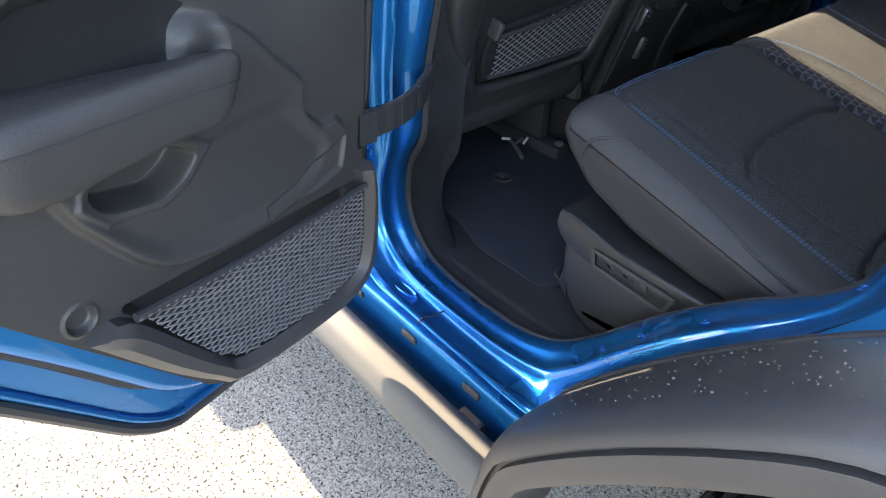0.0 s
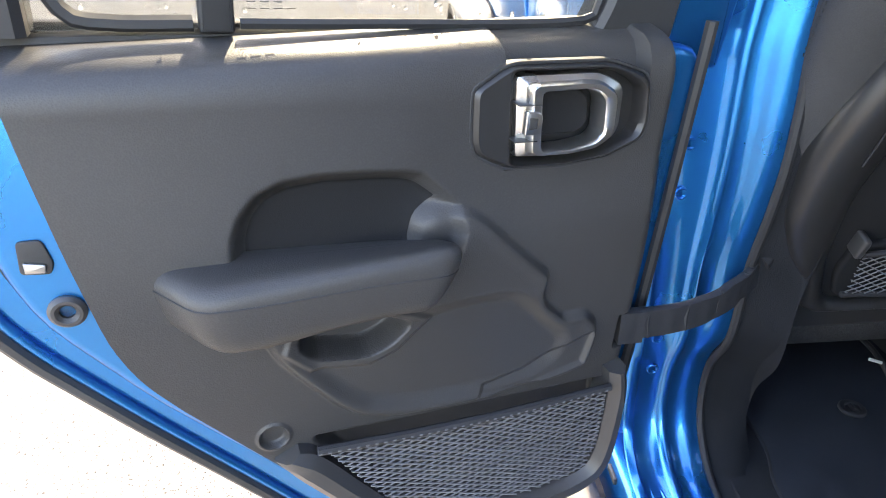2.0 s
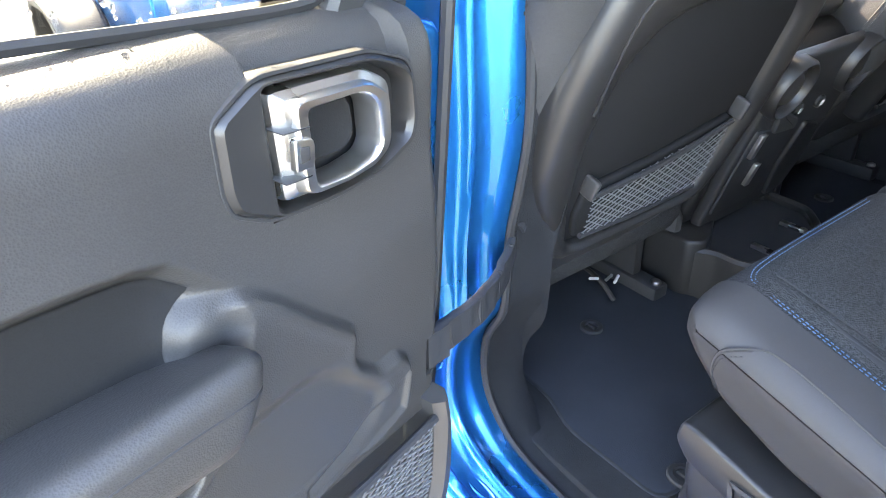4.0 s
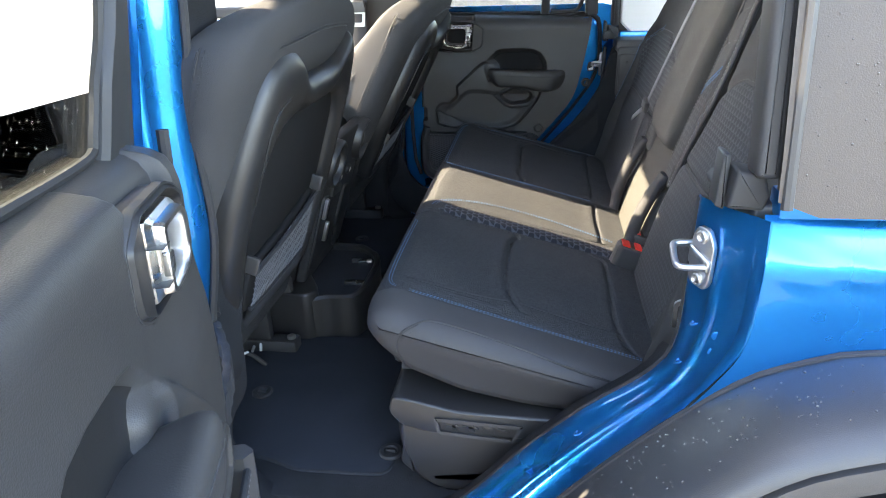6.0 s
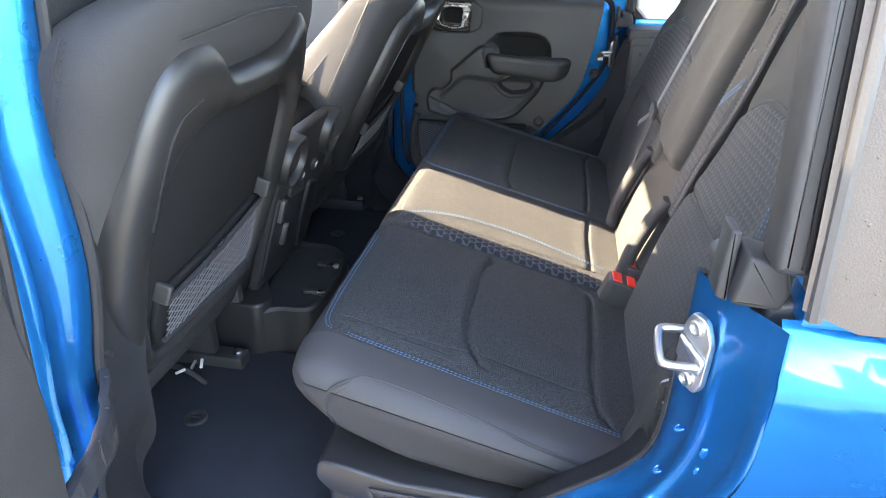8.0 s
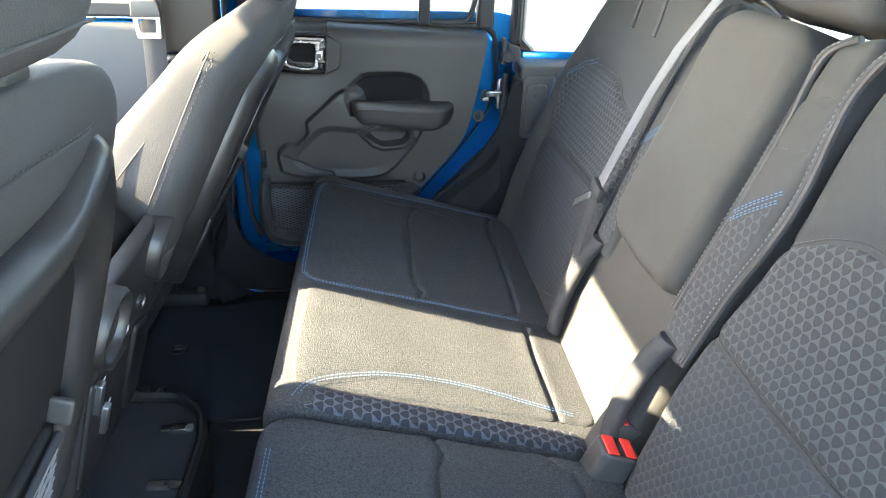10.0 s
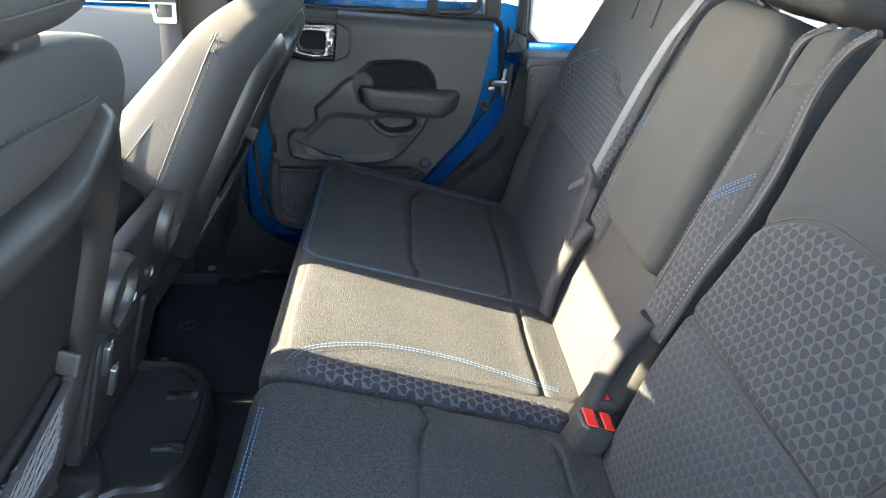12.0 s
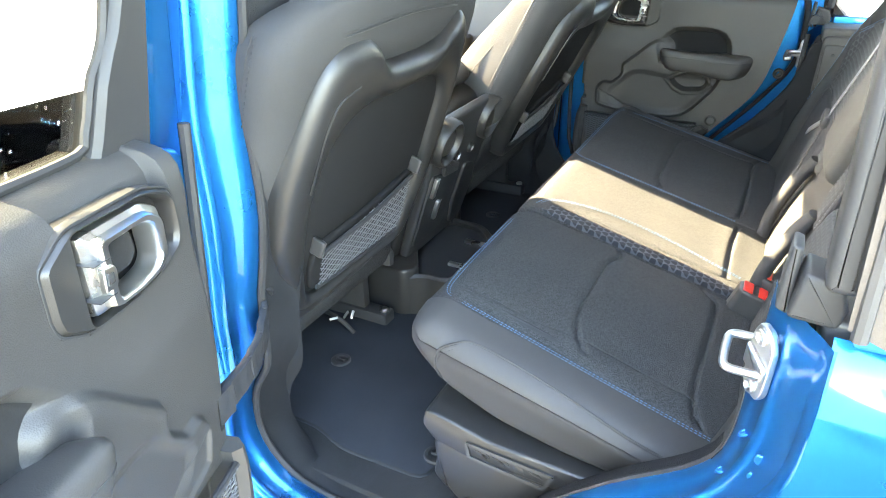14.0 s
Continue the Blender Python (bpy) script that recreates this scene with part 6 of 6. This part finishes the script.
    path = [(back_pt(u, v, w), (0, 1, -0.15)) for u, v, w in ((0.80, 0.56, 0.02), (0.824, 0.512, 0.026), (0.856, 0.45, 0.027), (0.874, 0.38, 0.027), (0.882, 0.30, 0.028), (0.884, 0.224, 0.030))]
    part("webbing", ribbon(path, 0.030, 0.002), WEBBING_GREY, b, "grey woven belt")
    path = [(back_pt(u, v, w), (0, 1, 0.6)) for u, v, w in ((0.884, 0.224, 0.030), (0.862, 0.15, 0.030), (0.845, 0.085, 0.024), (0.84, 0.0, 0.004))]
    part("webbing", ribbon(path, 0.030, 0.002), WEBBING, b)
    c = back_pt(0.880, 0.222, 0.032)
    part("tongue_grip", box((-0.022, -0.012, -0.006), (0.022, 0.012, 0.006), 0.004, lambda x, y, z: c + Vector((-0.95 * z + 0.2 * y, x * 0.9, 0.31 * z + 0.95 * y + 0.2 * x))), DARK, b, "dark tongue grip")
    tg = [c + Vector((-0.006, 0.010, -0.012)), c + Vector((-0.018, 0.028, -0.030)), c + Vector((-0.022, 0.036, -0.038))]
    part("tongue", ribbon([(p, (0.3, 0.4, 0.8)) for p in tg], 0.013, 0.003), SATIN, b, "chrome belt tongue")
    # two buckles with red buttons
    for bx, by, up in ((-0.020, 0.534, 0.0), (0.004, 0.574, 0.010)):
        k = thing("buckle", "black belt buckle with red button between the cushions", "seat belt buckle", "buckles", at=(bx, by, 0.77))
        def K(a, b_, c_, bx=bx, by=by, up=up):
            return Vector((bx + a * 0.95 + c_ * 0.30, by + b_ - 0.12 * c_, 0.765 + up + c_ * 0.95 - a * 0.30))
        body = rounded([(-0.028, -0.014), (-0.020, -0.021), (0.020, -0.021), (0.026, -0.014), (0.026, 0.014), (0.020, 0.021), (-0.020, 0.021), (-0.028, 0.014)], 0.003)
        part("housing", slab(body, -0.03, 0.066, 0.004, 0.006, K), PLASTIC, k, "black buckle housing")
        for a0, a1 in ((-0.022, -0.006), (0.004, 0.018)):
            part("red_button", slab(rounded([(a0, -0.016), (a1, -0.016), (a1, 0.016), (a0, 0.016)], 0.002), 0.062, 0.0685, 0.001, 0.001, K), RED, k, "red release button")
        part("button_slot", slab(rounded([(-0.004, -0.016), (0.002, -0.016), (0.002, 0.016), (-0.004, 0.016)], 0.001), 0.058, 0.0672, 0.0003, 0.0003, K), DARK, k)
        stalk = smooth_line([K(0.0, 0.0, -0.02), K(0.006, 0.004, -0.05), K(0.016, 0.006, -0.075)], 10)
        part("stalk", ribbon([(p, (0.2, 1, 0)) for p in stalk], 0.026, 0.006), WEBBING, k, "black webbing stalk")
    # outer belts at both ends of the seat
    for mir in (False, True):
        o = thing("seat_belt", "grey outer seat belt beside the backrest", "seat belt", at=(0.03, WIDTH - 0.15 if mir else 0.15, 0.75))
        def Y(y):
            return WIDTH - y if mir else y
        path = [((0.075, Y(0.122), 0.90), (0.9, 0, -0.3)), ((0.06, Y(0.125), 0.87), (0.9, 0, -0.3)), ((0.042, Y(0.130), 0.83), (0.9, 0, -0.3)), ((0.03, Y(0.13), 0.78), (0.9, 0, -0.2)), ((0.03, Y(0.13), 0.70), (0.9, 0, 0))]
        part("webbing", ribbon(path, 0.046, 0.002), WEBBING_GREY, o)
        q = Vector((0.02, Y(0.135), 0.905))
        if mir:
            continue
        part("belt_guide", band(rounded([(-0.022, -0.02), (0.022, -0.02), (0.022, 0.02), (-0.022, 0.02)], 0.004), rounded([(-0.016, -0.012), (0.016, -0.012), (0.016, 0.012), (-0.016, 0.012)], 0.003), -0.002, 0.003, 0.001, lambda a, b_, c_: q + Vector((a * 0.8, c_, b_ + 0.4 * a))), ZINC, o)


def build_post_belt():
    b = thing("seat_belt", "black front seat belt with chrome tongue on the post", "seat belt", at=(-0.75, WIDTH - 0.11, 1.0))
    path = [((-0.73, WIDTH - 0.112, 1.40), (1, 0, 0)), ((-0.745, WIDTH - 0.116, 1.25), (1, 0, 0.1)), ((-0.76, WIDTH - 0.118, 1.05), (1, 0, 0.1)), ((-0.77, WIDTH - 0.112, 0.80), (1, 0, 0))]
    part("webbing", ribbon(path, 0.046, 0.002), WEBBING, b)
    q = Vector((-0.756, WIDTH - 0.124, 1.205))
    part("tongue", band(rounded([(-0.024, -0.030), (0.024, -0.030), (0.028, 0.030), (-0.028, 0.030)], 0.005), rounded([(-0.015, -0.018), (0.015, -0.018), (0.018, 0.008), (-0.018, 0.008)], 0.003), -0.003, 0.004, 0.001, lambda a, c, w: q + Vector((a, -w, c))), ZINC, b, "chrome belt tongue")
    part("tongue_grip", slab(rounded([(-0.030, 0.012), (0.030, 0.012), (0.026, 0.045), (-0.026, 0.045)], 0.006), -0.005, 0.007, 0.003, 0.003, lambda a, c, w: q + Vector((a, -w, c))), PLASTIC, b)


WEBBING_GREY = material("grey_webbing", (0.085, 0.085, 0.09), 0.6, 0, 0, 0.3, 0.15, 40.0, 2200.0, 0.5, 0.0005)
build_belts()
build_post_belt()

# ---- front seats ----
def build_front_seat(yc, recline, inner):
    cr, sr = math.cos(radians(recline)), math.sin(radians(recline))
    s = thing("front_seat", "charcoal front bucket seat with hard plastic back and map net", "car seat", "front seats", at=(-0.9, yc, FLOOR_Z))
    def B(u, v, w):
        x, z = 0.028 + 0.346 * v + 0.945 * w, 0.02 + v - 0.327 * w
        return Vector((-0.70 + x * cr + z * sr, yc + u, 0.78 + z * cr - x * sr))
    # soft shell of the backrest, from wide shoulders to the waist
    vs = [-0.10, -0.06, 0.0, 0.06, 0.12, 0.18, 0.24, 0.30, 0.36, 0.41, 0.44, 0.47, 0.488, 0.498, 0.504, 0.507]
    hs = [0.19, 0.215, 0.232, 0.246, 0.256, 0.264, 0.268, 0.270, 0.270, 0.270, 0.266, 0.242, 0.205, 0.155, 0.115, 0.07]
    def half(v):
        return float(np.interp(v, vs, hs))
    rings = []
    for v, h in zip(vs, hs):
        thin = 1.0 if v < 0.44 else max(0.35, 1 - ((v - 0.44) / 0.08) ** 2 * 0.9)
        sec = []
        for k in range(56):
            t = k * math.tau / 56
            cu, sw = math.cos(t), math.sin(t)
            u = h * math.copysign(abs(cu) ** 0.55, cu)
            w = 0.085 * thin * math.copysign(abs(sw) ** 0.7, sw)
            w = -0.097 + 0.07 * (1 - thin) + w - (0.045 * (abs(u) / 0.25) ** 3 if sw < 0 else -0.016 * (abs(u) / 0.25) ** 4)
            if sw > 0:
                # hollow behind the hard back
                w -= 0.030 * min(max((0.405 - v) / 0.05, 0), 1) * min(max((0.21 - abs(u)) / 0.05, 0), 1)
            if sw < 0:
                up = min(max((v - 0.12) / 0.36, 0), 1)
                w = -0.060 + (w + 0.060) * (1 - 0.62 * up * up * (3 - 2 * up))
            front = min(max((-0.055 - w) / 0.17, 0), 1)
            u *= ((1.20 if yc > 0.7 else 1.10) if u * inner > 0 else 1.0) * (1 - 0.12 * front ** 1.6)
            level = min(max((v - 0.34) / 0.14, 0), 1)
            sec.append(B(u, v + 0.327 * (w + 0.03) * level, w))
        rings.append(sec)
    bm = bmesh.new()
    loft(bm, rings)
    back = part("backrest", bm, CLOTHFRONT, s, "charcoal cloth backrest", angle=70)
    sub = back.modifiers.new("soft", "SUBSURF")
    sub.levels = sub.render_levels = 1
    for sgn in (-1, 1):
        # side seam, double stitched, and the seam round the bolster's front
        wide = (1.20 if yc > 0.7 else 1.10) if sgn * inner > 0 else 1.0
        ln = smooth_line([B(sgn * half(v) * 0.99 * wide, v, -0.075) for v in (-0.04, 0.06, 0.16, 0.26, 0.34, 0.39, 0.42, 0.445)], 50)
        part("seam", tube(ln, 0.0013, 6), DARK, back)
        part("stitching", dashes([Vector(p) + Vector((0.009, 0, 0.002)) for p in ln], (0.2, sgn, 0), 0.008, 0.55, 0.0010, 0.0025), DARK, back)
        ln = smooth_line([B(sgn * (half(v) * 0.97 * wide), v, w) for v, w in ((0.02, -0.145), (0.10, -0.143), (0.20, -0.132), (0.30, -0.108), (0.38, -0.088), (0.44, -0.078))], 40)
        part("seam", tube(ln, 0.0014, 6), DARK, back)
    cross = smooth_line([B(-0.235, 0.430, -0.040), B(-0.13, 0.455, -0.010), B(0.0, 0.462, -0.009), B(0.13, 0.455, -0.010), B(0.235, 0.430, -0.040)], 40)
    part("seam", tube(cross, 0.0012, 6), DARK, back)
    part("stitching", dashes([Vector(p) + Vector((0.002, 0, 0.006)) for p in cross], (0.95, 0, -0.3), 0.007, 0.5, 0.0008, 0.0015), DARK, back)
    # hard back: a broad rounded rim with two horns round a sunken pocket panel
    c = 0.325
    raw = [(0.159, 0.0), (0.146, 0.050), (0.108, 0.105), (0.080, 0.166), (0.078, 0.25), (0.092, 0.310), (0.114, 0.374), (0.138, 0.420), (0.165, 0.440), (0.222, 0.443), (0.247, 0.428), (0.268, 0.402), (0.295, 0.392), (0.40, 0.392), (0.448, 0.402), (0.466, 0.432), (0.490, 0.446), (0.518, 0.435), (0.536, 0.37), (0.545, 0.27), (0.542, 0.16), (0.522, 0.06), (0.495, 0.0)]
    hard = rounded([(u - c, v) for u, v in raw], 0.018)
    mid = (0.0, 0.20)
    pan = rounded([(u - c, v) for u, v in [(0.196, 0.022), (0.170, 0.10), (0.160, 0.20), (0.172, 0.280), (0.207, 0.318), (0.265, 0.334), (0.42, 0.334), (0.468, 0.330), (0.488, 0.30), (0.492, 0.15), (0.468, 0.022)]], 0.02)
    pan = inset(pan, -0.009)
    o, q = star(hard, mid), star(pan, mid)
    n = len(o)
    rings = []
    for f, w in ((0.0, -0.050), (0.0, -0.018), (0.03, -0.010), (0.10, -0.002), (0.22, 0.004), (0.45, 0.006), (0.70, 0.003), (0.86, -0.002), (0.94, -0.006), (0.985, -0.013), (1.0, -0.022)):
        rings.append([B(a[0] + (b[0] - a[0]) * f, a[1] + (b[1] - a[1]) * f, w) for a, b in zip(o, q)])
    bm = bmesh.new()
    loft(bm, rings, True, False)
    hb = part("back_shell", bm, BASE, s, "black hard plastic seat back", angle=60)
    part("map_pocket", slab(inset(pan, -0.006), -0.032, -0.014, 0.004, 0.004, B), BLACK_AND_SHADE, hb, "sunken black pocket panel")
    part("pocket_flap", slab(rounded([(u - c, v) for u, v in [(0.20, 0.024), (0.466, 0.024), (0.478, 0.06), (0.470, 0.158), (0.33, 0.130), (0.188, 0.118), (0.184, 0.07)]], 0.014), -0.016, -0.004, 0.005, 0.005, B), BLACK_AND_SHADE, hb)
    hole = [(u - c, v) for u, v in [(0.208, 0.036), (0.455, 0.036), (0.468, 0.06), (0.462, 0.150), (0.200, 0.108)]]
    tagged(part("map_net", lattice(hole, 0.0092, 0.0009, lambda a, b, w: B(a, b, 0.002 + w), 0.6), GREYTHREAD, hb, "grey stretchy map net"), kind="stuff")
    part("net_hem", tube(smooth_line([B(0.198 - c, 0.110, 0.003), B(0.33 - c, 0.124, 0.005), B(0.462 - c, 0.152, 0.003)], 20), 0.0042), WEBBING, hb)
    part("net_edge", tube(smooth_line([B(0.205 - c, 0.034, 0.001), B(0.33 - c, 0.030, 0.002), B(0.458 - c, 0.034, 0.001)], 20), 0.0042), WEBBING, hb)
    for u, v in ((0.188, 0.122), (0.476, 0.165)):
        part("bag_hook", slab(rounded([(u - c - 0.005, v - 0.014), (u - c + 0.005, v - 0.014), (u - c + 0.007, v + 0.014), (u - c - 0.003, v + 0.016)], 0.004), -0.016, 0.009, 0.003, 0.006, B), PLASTIC, hb, "dark plastic bag hook")
    part("panel_crease", tube(smooth_line([B(0.125 - c, 0.25, 0.0055), B(0.135 - c, 0.335, 0.0055), B(0.155 - c, 0.375, 0.0055), B(0.195 - c, 0.388, 0.0055)], 24), 0.0018, 6), BASE, hb)
    # cloth flap under the hard back, cushion, side shield, rails
    flap = rounded([(-0.235, 0.10), (-0.18, 0.03), (0.18, 0.03), (0.20, 0.0), (0.185, -0.055), (0.12, -0.078), (-0.16, -0.085), (-0.215, -0.05), (-0.25, 0.03)], 0.02)
    part("lower_flap", slab(flap, -0.075, -0.030, 0.012, 0.014, B), SEATVINYL, s, "grey lower seat flap")
    cush = rounded([(-1.20, 0.70), (-0.74, 0.68), (-0.72, 0.75), (-0.80, 0.82), (-1.18, 0.86), (-1.23, 0.80)], 0.04)
    part("seat_cushion", slab(cush, yc - 0.25, yc + 0.25, 0.03, 0.05, lambda a, b, w: (a, w, b), 5), CLOTH, s)
    for sgn in (-1, 1):
        part("seat_rail", box((-1.20, yc + sgn * 0.19 - 0.02, FLOOR_Z - 0.002), (-0.72, yc + sgn * 0.19 + 0.02, FLOOR_Z + 0.035), 0.006), DARK, s)
        part("rail_bolt", disc(lambda a, b, w: (-0.735 + a, yc + sgn * 0.19 + b, FLOOR_Z + 0.034 + w), 0.010, 0.008, 0.002, 12), ZINC, s)
        part("side_shield", box((-1.15, yc + sgn * 0.245 - 0.012, FLOOR_Z + 0.06), (-0.74, yc + sgn * 0.245 + 0.012, 0.72), 0.02), PLASTIC, s)
        part("riser", box((-1.12, yc + sgn * 0.19 - 0.012, FLOOR_Z + 0.03), (-0.78, yc + sgn * 0.19 + 0.012, 0.70), 0.006), DARK, s)
    # headrest on two posts
    hr = rounded([(-0.105, 0.512), (0.105, 0.512), (0.14, 0.60), (0.115, 0.69), (-0.115, 0.69), (-0.14, 0.60)], 0.03)
    h = part("headrest", slab(hr, -0.145, -0.005, 0.03, 0.04, lambda u, v, w: B(u, v + 0.327 * (w + 0.03), w), 6), CLOTHFRONT, s, "charcoal cloth headrest")
    part("headrest_seam", tube([B(u, 0.548, -0.004) for u in (-0.10, -0.05, 0.0, 0.05, 0.10)], 0.0014, 6), DARK, h)
    for u in (-0.06, 0.06):
        part("headrest_post", tube([B(u, 0.47, -0.045), B(u, 0.55, -0.045)], 0.006), ZINC, s)
        part("post_collar", slab(rounded([(u - 0.019, 0.502), (u + 0.019, 0.502), (u + 0.016, 0.514), (u - 0.016, 0.514)], 0.004), -0.085, -0.030, 0.003, 0.006, B), DARK, s)
    return s


build_front_seat(0.325, 0.0, 1)
build_front_seat(WIDTH - 0.325, 8.5, -1)


# ---- console, floor and small things ----
def build_console():
    c = thing("center_console", "black plastic center console with rear air vents", "console", at=(-1.0, 0.745, FLOOR_Z))
    def R(a, b, w):
        return (-0.690 + w * 0.95 + 0.32 * (b - 0.80), a, b - 0.3 * w)
    body = rounded([(-1.55, FLOOR_Z), (-0.80, FLOOR_Z), (-0.76, 0.66), (-0.715, 0.78), (-0.655, 0.95), (-0.66, 1.01), (-0.72, 1.035), (-1.15, 1.03), (-1.30, 0.92), (-1.55, 0.90)], 0.03)
    part("console_body", slab(body, 0.592, 0.898, 0.012, 0.02, lambda a, b, w: (a, w, b)), BASE, c, "black console body")
    part("console_lid", slab(rounded([(-1.12, 1.028), (-0.70, 1.026), (-0.680, 1.05), (-0.705, 1.082), (-1.10, 1.082)], 0.012), 0.625, 0.865, 0.01, 0.015, lambda a, b, w: (a, w, b)), VINYL, c)
    face = rounded([(0.612, 0.66), (0.878, 0.66), (0.885, 0.80), (0.89, 0.97), (0.87, 1.008), (0.62, 1.008), (0.600, 0.97), (0.605, 0.80)], 0.02)
    f = part("rear_face", slab(face, -0.02, 0.004, 0.006, 0.008, R), DARK, c)
    for y in (0.636, 0.854):
        ov = [(y + 0.052 * math.cos(t), 0.960 + 0.052 * math.sin(t)) for t in [k * math.tau / 40 for k in range(40)]]
        core = inset(ov, 0.011)
        part("vent_ring", band(ov, core, -0.004, 0.022, 0.006, R), BASE, f, "black round air vent")
        part("vent_core", rprism(core, -0.010, -0.002, 0.002, R, 1), DARK, f)
        paddle = rounded([(y - 0.030, 0.938), (y + 0.012, 0.926), (y + 0.034, 0.948), (y + 0.030, 0.978), (y - 0.006, 0.994), (y - 0.034, 0.978)], 0.016)
        part("vent_paddle", slab(paddle, -0.002, 0.014, 0.008, 0.010, R), FLARE, f, "grey vent paddle")
        for k in (-1, 0, 1):
            part("vent_slat", box((y - 0.036, 0.958 + 0.021 * k, -0.003), (y + 0.036, 0.962 + 0.021 * k, 0.006), 0.0015, R), BASE, f)
    # two small knobs with pale marks, socket column, grey side panel
    for y, z in ((0.723, 0.900), (0.796, 0.898)):
        knob = part("control_button", disc(lambda a, b, w: R(y + a, z + b, w), 0.012, 0.012, 0.003, 18), BASE, f)
        part("button_mark", box((y - 0.005, z - 0.005, 0.0115), (y + 0.005, z + 0.005, 0.0128), 0.001, R), HEADLINER, f, "pale square mark")
    part("fold_panel", slab(rounded([(0.655, 0.915), (0.735, 0.885), (0.742, 0.860), (0.668, 0.868)], 0.008), 0.002, 0.014, 0.004, 0.005, R), FLARE, f, "grey sloping console flap")
    part("socket_panel", slab(rounded([(0.618, 0.70), (0.755, 0.70), (0.76, 0.855), (0.616, 0.885)], 0.012), 0.000, 0.008, 0.004, 0.004, R), DARK, f)
    for y, z in ((0.648, 0.855), (0.693, 0.782)):
        part("socket", slab(rounded([(y - 0.020, z - 0.026), (y - 0.006, z - 0.026), (y - 0.006, z + 0.022), (y - 0.020, z + 0.022)], 0.003), 0.006, 0.016, 0.002, 0.002, R), SATIN, f, "bright socket frame")
        for k in (-1, 0, 1):
            part("socket_mark", box((y + 0.003, z + 0.010 * k - 0.003, 0.0075), (y + 0.014, z + 0.010 * k + 0.002, 0.0088), 0.0005, R), HEADLINER, f)
    part("side_panel", slab(rounded([(0.785, 0.862), (0.852, 0.842), (0.872, 0.79), (0.862, 0.690), (0.806, 0.682), (0.780, 0.76)], 0.014), 0.001, 0.012, 0.005, 0.006, R), BASE, f, "grained grey side panel")
    # carpeted tunnel behind the console, with two bright clips
    t = thing("tunnel_tray", "black moulded floor tunnel tray behind the console", "floor tray", at=(-0.70, 0.745, FLOOR_Z))
    up = lambda a, b, w: (a, b, w)
    tr = rounded([(-0.84, 0.560), (-0.695, 0.560), (-0.668, 0.582), (-0.630, 0.580), (-0.600, 0.590), (-0.584, 0.64), (-0.584, 0.77), (-0.598, 0.83), (-0.65, 0.885), (-0.84, 0.90)], 0.02)
    o, q = star(tr, (-0.70, 0.73), 96), star(inset(tr, 0.016), (-0.70, 0.73), 96)
    part("tray_body", band(o, q, FLOOR_Z - 0.004, 0.656, 0.006, up), BASE, t, "black moulded tray wall")
    part("tray_floor", slab(inset(tr, 0.014), 0.60, 0.640, 0.006, 0.004, up), WEBBING, t)
    # unseen box by the far seat, added to keep a sun sliver off the floor
    part("floor_sun_block", box((-1.20, 0.862, FLOOR_Z - 0.002), (-0.74, 0.904, 0.72), 0.01), DARK, t)
    part("tray_step", slab(rounded([(-0.86, 0.553), (-0.705, 0.553), (-0.684, 0.575), (-0.69, 0.60), (-0.735, 0.675), (-0.86, 0.69)], 0.012), FLOOR_Z - 0.004, 0.672, 0.006, 0.008, up), BASE, t)
    for x, y in ((-0.640, 0.800), (-0.626, 0.678)):
        part("tray_clip", box((x - 0.026, y - 0.007, 0.638), (x + 0.026, y + 0.007, 0.647), 0.002), SATIN, t, "bright grey clip")


build_console()


def build_floor_things():
    for mir in (False, True):
        def Y(y):
            return WIDTH - y if mir else y
        m = thing("floor_mat", "dark carpet floor mat with round fasteners", "floor mat", "rear floor mats", at=(-0.7, Y(0.35), FLOOR_Z))
        poly = [(-1.10, 0.17), (-0.66, 0.165), (-0.60, 0.14), (-0.425, 0.145), (-0.41, 0.56), (-0.58, 0.575), (-1.10, 0.55)]
        poly = rounded([(x, Y(y)) for x, y in poly], 0.03)
        part("mat_sheet", slab(poly, FLOOR_Z + 0.001, FLOOR_Z + 0.009, 0.006, 0.004, lambda a, b, c: (a, b, c)), MAT, m)
        part("mat_binding", tube([(a, b, FLOOR_Z + 0.006) for a, b in inset(poly, 0.003)], 0.0030, 6, closed=True), CARPET, m)
        for x, y in ((-0.738, 0.345), (-0.435, 0.20)):
            f = part("fastener", disc(lambda a, b, c: (x + a, Y(y) + b, FLOOR_Z + 0.008 + c), 0.021, 0.006, 0.002, 24, 0.011), DARK, m, "round black mat fastener")
            part("fastener_knob", box((x - 0.008, Y(y) - 0.0025, FLOOR_Z + 0.010), (x + 0.008, Y(y) + 0.0025, FLOOR_Z + 0.016), 0.001), DARK, f)
    w = thing("wiring_plug", "white wiring plugs under the front seat", "wiring", at=(-0.80, 0.42, FLOOR_Z))
    for k, (x, y, z, a) in enumerate(((-0.80, 0.42, 0.60, 0.5), (-0.785, 0.45, 0.585, -0.4), (-0.81, 0.455, 0.575, 0.2))):
        pts = [(x, y - 0.02, z + 0.006), (x + 0.004, y, z), (x + 0.01 * a, y + 0.02, z + 0.004), (x + 0.01, y + 0.03, FLOOR_Z + 0.012)]
        part("plug", tube(smooth_line(pts[1:3] if k else pts[:2], 10), 0.003, 6), HEADLINER if k < 2 else ZINC, w)
    part("cable", tube(smooth_line([(-0.95, 0.40, 0.62), (-0.86, 0.43, 0.60), (-0.80, 0.43, 0.59), (-0.77, 0.44, FLOOR_Z + 0.010)], 20), 0.005), DARK, w)


build_floor_things()
